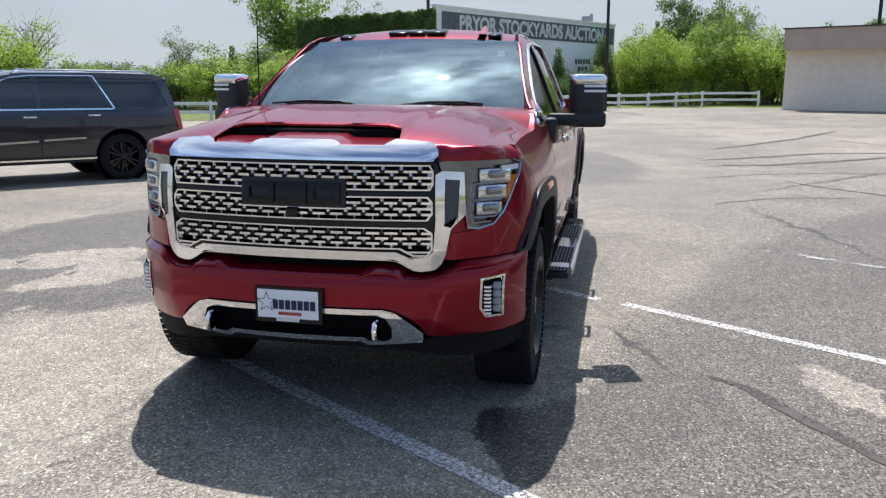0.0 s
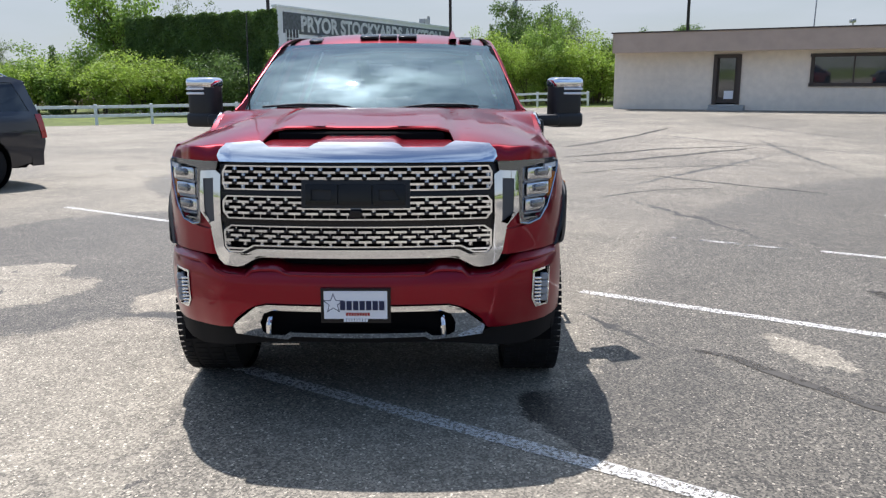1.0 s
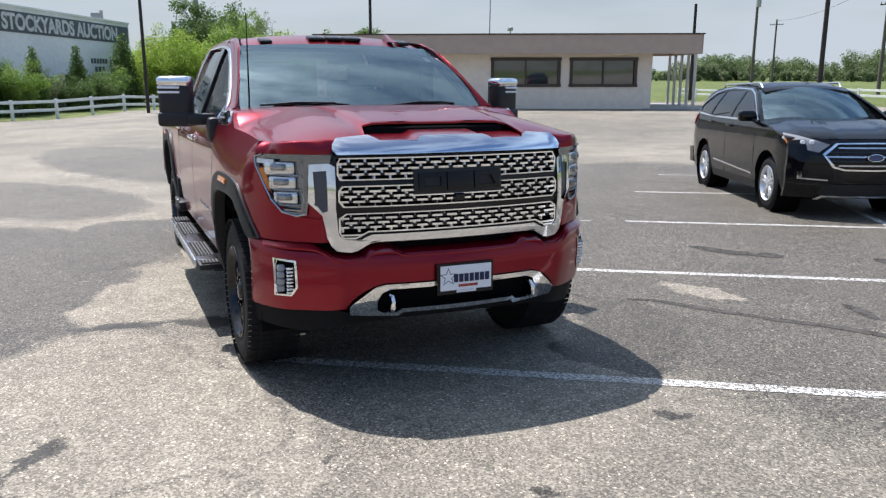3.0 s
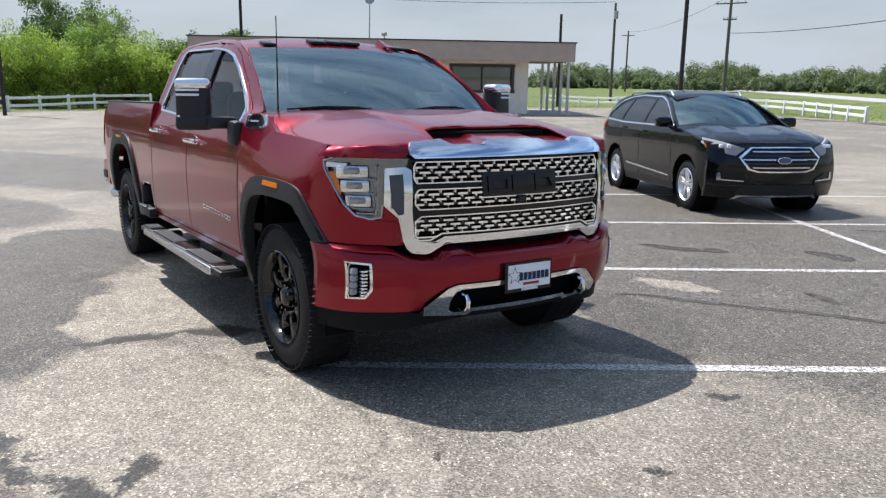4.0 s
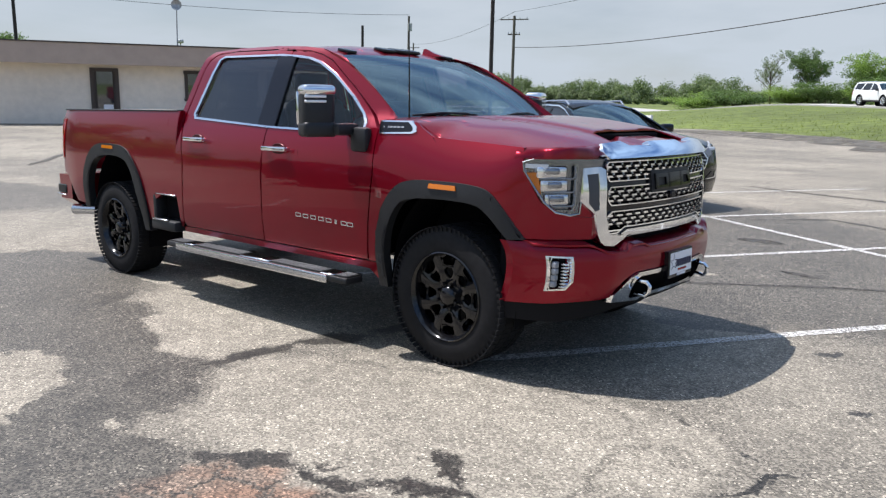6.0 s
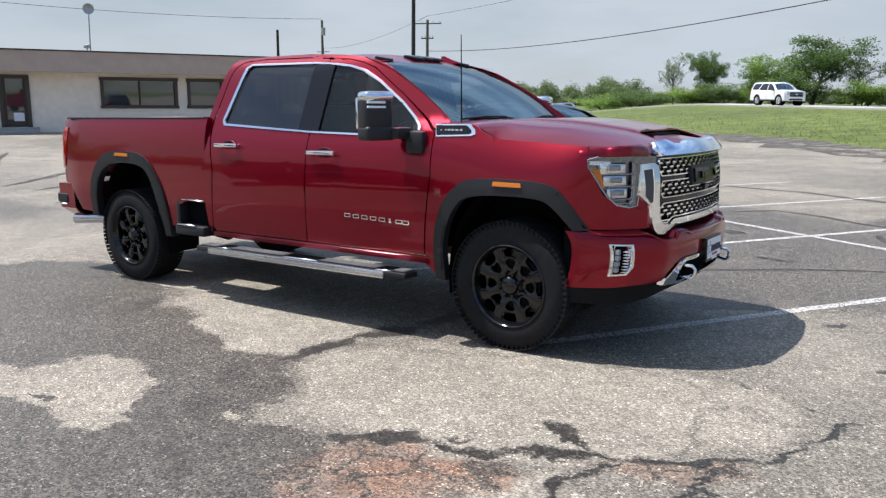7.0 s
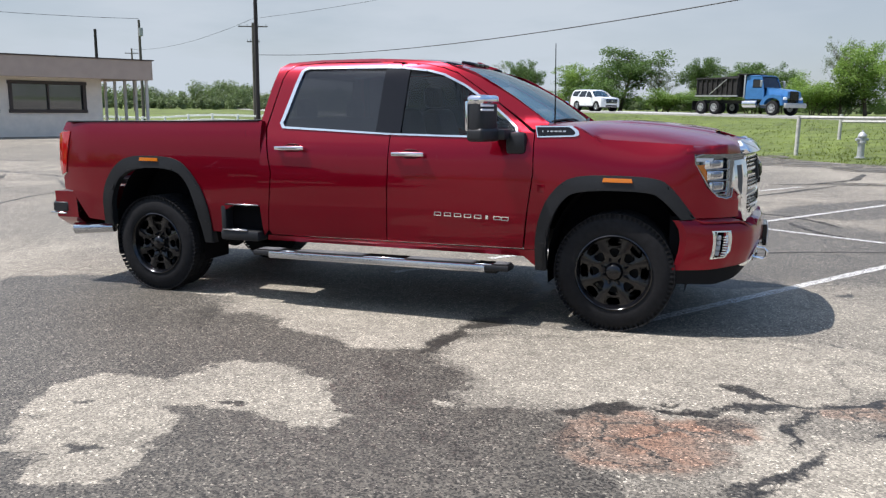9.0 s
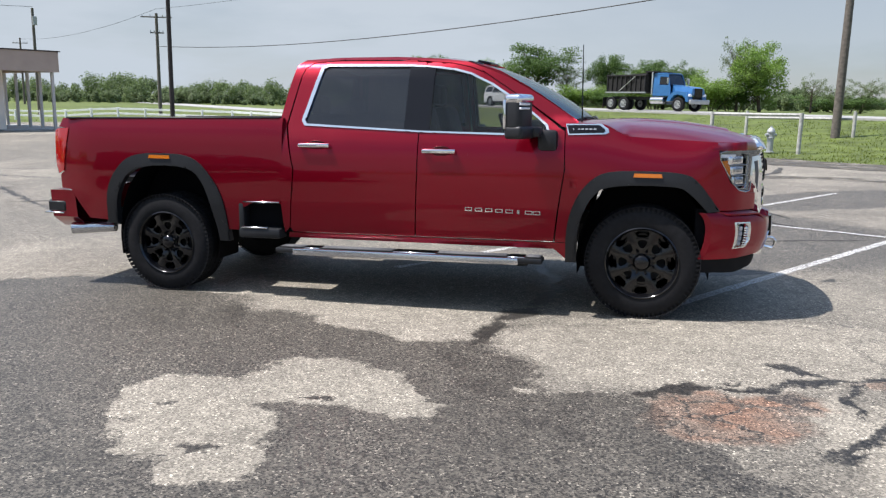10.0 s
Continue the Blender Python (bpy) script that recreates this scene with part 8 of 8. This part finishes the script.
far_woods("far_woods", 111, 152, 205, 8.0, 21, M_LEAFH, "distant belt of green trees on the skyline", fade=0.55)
far_woods("far_woods_pale", 113, 150, 190, 3.8, 22, M_LEAFG, "paler scrub in front of distant trees")
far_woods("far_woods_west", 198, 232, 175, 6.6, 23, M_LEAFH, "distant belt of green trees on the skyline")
far_woods("near_scrub_west", 203, 226, 80, 3.0, 26, M_LEAFG, "low pale green scrub behind the fence")
# the haze on this belt is only its grey-green leaf colour
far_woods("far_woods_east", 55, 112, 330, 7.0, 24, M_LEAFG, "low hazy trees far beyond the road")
# added trees behind the camera, never in view, met only in reflections
far_woods("unseen_woods_behind", 236, 415, 95, 9.0, 27, M_LEAFD, "unseen dark belt of trees added behind the camera", 30)
far_woods("scrub_behind_fence", 166, 204, 70, 4.4, 28, M_LEAFY, "spring-green scrub behind the fence")
far_woods("dry_weeds", 168, 226, 58, 1.5, 29, M_WEEDS, "dry tan weeds along the fence")
far_woods("hedge_north", 78, 99, 100, 2.2, 25, M_LEAFG, "rough scrub along the far verge")

# ivy over the hall's end wall
g = np.random.default_rng(31)
N_IVY = 62000
f_, z_ = g.random(N_IVY) * 1.03, g.random(N_IVY) ** 0.85
out_ = 0.20 + 0.30 * g.random(N_IVY) ** 1.5 * (0.5 + 0.5 * np.sin(f_ * 37) * np.sin(z_ * 17 + f_ * 9))
wn_ = np.array([0.889, -0.458, 0.0])
base_ = np.array([SC.x, SC.y, 0.0]) + np.outer(f_ - 0.02, np.array([SI.x - SC.x, SI.y - SC.y, 0.0]))
cen = base_ + out_[:, None] * wn_
cen[:, 2] = SZ + 0.15 + z_ * (HH + 0.05 + 0.05 * np.sin(f_ * 31) + 0.05 * np.sin(f_ * 83))
nr_ = wn_ + g.normal(size=(N_IVY, 3)) * 0.55
nr_ /= np.linalg.norm(nr_, axis=1, keepdims=True)
ta = np.cross(nr_, g.normal(size=(N_IVY, 3)))
ta /= np.linalg.norm(ta, axis=1, keepdims=True)
tb = np.cross(nr_, ta)
sz_ = (0.05 + 0.045 * g.random(N_IVY))[:, None]
vs = np.stack([cen - ta * sz_, cen + tb * sz_ * 0.7, cen + ta * sz_, cen - tb * sz_ * 0.7], 1).reshape(-1, 3).tolist()
fs = np.arange(N_IVY * 4).reshape(-1, 4).tolist()
me = bpy.data.meshes.new("ivy")
me.from_pydata(vs, [], fs)
me.materials.append(M_LEAFD)
tagged(new("ivy", me), "dark ivy covering the end wall of the hall", "plant", kind="stuff")


# ---- fences ----
def rail_fence(name, pts, tall, gap, label):
    """White two-rail fence: posts along a line, boards between them."""
    f = thing(name, Matrix(), label, "fence")
    last = None
    for a, b in zip(pts, pts[1:]):
        a, b = Vector(a), Vector(b)
        k = max(1, round((b - a).length / gap))
        for i in range(k + (1 if b == Vector(pts[-1]) else 0)):
            q = a.lerp(b, i / k)
            z = height(q.x, q.y)
            turn = math.degrees(math.atan2(b.y - a.y, b.x - a.x))
            part("post", box((q.x, q.y, z + tall / 2 - 0.05), (0.14, 0.14, tall + 0.1), 0.012, m=pose(0, 0, 0, 0, 0, turn)), M_FENCE, f)
            if last:
                (lx, ly, lz) = last
                for fr in (0.42, 0.86):
                    p, r = Vector((lx, ly, lz + tall * fr)), Vector((q.x, q.y, z + tall * fr))
                    way = r - p
                    part("rail", box((p + r) / 2, (way.length - 0.10, 0.05, 0.15), 0.006, m=way.to_track_quat("X", "Z").to_matrix().to_4x4()), M_FENCE, f)
            last = (q.x, q.y, z)
    return f


rail_fence("west_fence", [(-28.5, -26), (-33.6, -19), (-36.4, -14.5), (-37.8, -10.5), (-39.9, -7.6), (-42.2, -3.6), (-46.6, 1.5), (-52.4, 7.0), (-52.6, 10.6)], 0.98, 2.5, "white two-rail fence along the back of the lot")
rail_fence("north_fence", [(-18.2, 37.7), (-25.2, 43.2), (-29.5, 45.6), (-35, 46.6), (-48, 47.8), (-56, 48.5)], 0.82, 2.4, "white two-rail fence beside the grass")


def pipe_fence(name, a, b, tall, ha, label, M_FENCE=M_WEATHERED):
    f = thing(name, Matrix(), label, "fence")
    for q in (a, b):
        z = height(*q)
        part("post", rod((q[0], q[1], z - 0.1), (q[0], q[1], z + tall), 0.075, 0.075, 10), M_FENCE, f)
    p, r = Vector((*a, height(*a) + ha)), Vector((*b, height(*b) + ha))
    part("rail", rod(p, r, 0.055, 0.055, 8), M_FENCE, f)
    return f


pipe_fence("pipe_fence", (2.35, 26.6), (5.3, 24.6), 1.45, 1.38, "weathered grey pipe fence by the hydrant")
pipe_fence("pipe_fence", (4.3, 32.6), (8.4, 30.5), 1.05, 0.72, "weathered pipe fence on the grass")


# ---- poles and cables ----
def utility_pole(x, y, tall, r, arms=(), material=M_POLE, label="weathered wooden utility pole", boxes=()):
    z = height(x, y)
    p = thing("utility_pole", Matrix.Translation((x, y, z)), label, "pole")
    part("shaft", rod((0, 0, -0.3), (0, 0, tall), r, r * 0.72, 12), material, p)
    for za, ln in arms:
        ar = part("crossarm", box((0, 0, za), (ln, 0.10, 0.12), 0.01, m=pose(0, 0, 0, 0, 0, 20)), material, p)
        for k in (-0.45, -0.2, 0.2, 0.45):
            part("insulator", rod((k * ln * math.cos(radians(20)), k * ln * math.sin(radians(20)), za + 0.06), (k * ln * math.cos(radians(20)), k * ln * math.sin(radians(20)), za + 0.26), 0.05, 0.03, 8), M_GALV, ar)
    for zb in boxes:
        part("transformer", rod((0.28, -0.1, zb), (0.28, -0.1, zb + 0.8), 0.22, 0.22, 12), M_GALV, p)
    return p


utility_pole(-51.0, 68.7, 10.6, 0.20, ((10.2, 3.2), (8.6, 1.4)))
utility_pole(-25.9, 32.6, 13.5, 0.13, (), M_POLEDARK, "tall thin dark steel lot pole")
utility_pole(-58.7, 59.9, 10.2, 0.17, (), M_POLE, "weathered wooden utility pole", (8.6,))
utility_pole(-109.0, 113.7, 11.5, 0.2, ((10.6, 2.6),))
utility_pole(7.7, 30.5, 10.5, 0.19, ((9.8, 2.6),), M_POLE, "brown wooden utility pole on the grass")
utility_pole(-47.8, 42.9, 7.6, 0.15, (), M_POLEDARK, "short dark pole behind the office")
utility_pole(-39.9, 0.8, 12.5, 0.09, (), M_POLEDARK, "tall thin dark steel lot pole")
utility_pole(-58.0, 19.0, 12.5, 0.14, (), M_POLEDARK, "tall thin dark steel lot pole")
utility_pole(-44.5, -10.0, 12.5, 0.12, (), M_POLEDARK, "tall thin dark steel lot pole")
utility_pole(-66.0, 6.6, 9.6, 0.18, ((9.3, 2.4),), M_POLE, "weathered wooden utility pole", (7.4,))
# round dish and small lamp behind the office roof
dsh = thing("roof_dish", Matrix.Translation((-36.5, 18.9, 3.3)), "small round dish on a thin mast", "dish")
part("mast", rod((0, 0, -0.2), (0.1, 0, 2.4), 0.035, 0.03, 8), M_GALV, dsh)
dbm = lathe([(0.0, 0.05), (0.16, 0.03), (0.27, -0.04), (0.27, -0.06), (0.14, 0.0), (0.0, 0.02)], 20)
bmesh.ops.rotate(dbm, cent=(0, 0, 0), matrix=Matrix.Rotation(radians(55), 3, "Z"), verts=dbm.verts)
bmesh.ops.translate(dbm, vec=(0.1, 0, 2.5), verts=dbm.verts)
part("dish", dbm, M_GALV, dsh)
lmp = thing("yard_lamp", Matrix.Translation((-54.3, 29.7, height(-54.3, 29.7))), "small yard lamp on a thin pole", "lamp")
part("pole", rod((0, 0, -0.2), (0, 0, 5.6), 0.06, 0.05, 8), M_GALV, lmp)
part("lamp_head", box((0.15, -0.1, 5.7), (0.5, 0.3, 0.28), 0.06, 2), M_GALV, lmp)


def cable(a, b, sag, r=0.022):
    pts = []
    for i in range(25):
        f = i / 24
        q = Vector(a).lerp(Vector(b), f)
        q.z -= sag * 4 * f * (1 - f)
        pts.append(q)
    ob = finish("overhead_cable", tube(pts, r, 5), M_WIRE)
    return tagged(ob, "thin black overhead cable", "cable", "cables")


cable((-51, 68.7, 6.5), (7.7, 30.5, 7.4), 1.15, 0.03)
cable((-51, 68.7, 10.3), (7.7, 30.5, 10.6), 0.6, 0.016)
cable((-51, 68.7, 10.3), (-109, 113.7, 10.6), 1.0, 0.02)
cable((-58.7, 59.9, 9.6), (-66.0, 6.6, 9.2), 0.9, 0.02)
cable((-58.0, 19.0, 8.5), (-66.0, 6.6, 7.6), 0.5, 0.02)

# hydrant
hy = thing("fire_hydrant", Matrix.Translation((4.35, 24.9, height(4.35, 24.9))) @ pose(0, 0, 0, 0, 0, 25), "silver painted fire hydrant in the grass", "hydrant")
part("barrel", lathe([(0.0, 0.0), (0.17, 0.0), (0.17, 0.04), (0.115, 0.05), (0.115, 0.50), (0.15, 0.52), (0.15, 0.57), (0.125, 0.58), (0.125, 0.72), (0.15, 0.74), (0.15, 0.78)], 20, "z"), M_HYDRANT, hy)
part("bonnet", lathe([(0.15, 0.78), (0.13, 0.83), (0.09, 0.89), (0.04, 0.92), (0.035, 0.98), (0.0, 0.985)], 20, "z"), M_HYDRANT, hy)
for a in (0, 90, 180):
    part("outlet_cap", rod((0.1 * math.cos(radians(a)), 0.1 * math.sin(radians(a)), 0.65), (0.22 * math.cos(radians(a)), 0.22 * math.sin(radians(a)), 0.65), 0.065, 0.055, 12), M_HYDRANT, hy)


# rough grass between the lot and the road
def inside(px_, py_, ring):
    hit = np.zeros(len(px_), bool)
    for (x0, y0), (x1, y1) in zip(ring, ring[1:] + ring[:1]):
        cross = ((y0 > py_) != (y1 > py_)) & (px_ < (x1 - x0) * (py_ - y0) / (y1 - y0 + 1e-9) + x0)
        hit ^= cross
    return hit


g = np.random.default_rng(77)
gx, gy = g.uniform(-60, 32, 420000), g.uniform(16, 78, 420000)
road_o = gx * 0.682 + (gy - 56.3) * 0.731
near = np.exp(-np.maximum(0, np.hypot(gx - 1, gy) - 26) / 16)
keep = ~inside(gx, gy, LOT_EDGE) & (road_o < -4.6) & (g.random(len(gx)) < near * 0.55) & (np.sin(gx * 1.7 + 2 * np.sin(gy * 0.9)) * np.sin(gy * 1.3 + gx * 0.4) + g.normal(size=len(gx)) * 0.6 > -0.5)
keep &= ((gx + 30.0) ** 2 + (gy - 16.5) ** 2) > 14 ** 2
gx, gy = gx[keep], gy[keep]
gz = np.array([height(a, b) for a, b in zip(gx, gy)]) - 0.04
ang_ = g.random(len(gx)) * 6.283
tall_ = 0.015 + 0.055 * g.random(len(gx)) ** 2 + 0.07 * (g.random(len(gx)) > 0.985)
wide_ = 0.012 + 0.014 * g.random(len(gx))
foot = np.stack([gx, gy, gz], 1)
sidev = np.stack([np.cos(ang_), np.sin(ang_), np.zeros(len(gx))], 1) * wide_[:, None]
tip = foot + np.stack([g.normal(size=len(gx)) * 0.05, g.normal(size=len(gx)) * 0.05, tall_ + 0.04], 1)
vs = np.stack([foot - sidev, foot + sidev, tip], 1).reshape(-1, 3).tolist()
me = bpy.data.meshes.new("grass_tufts")
me.from_pydata(vs, [], np.arange(len(vs)).reshape(-1, 3).tolist())
me.materials.append(M_BLADE)
tagged(new("grass_tufts", me), "rough spring grass blades between lot and road", "grass", kind="stuff")
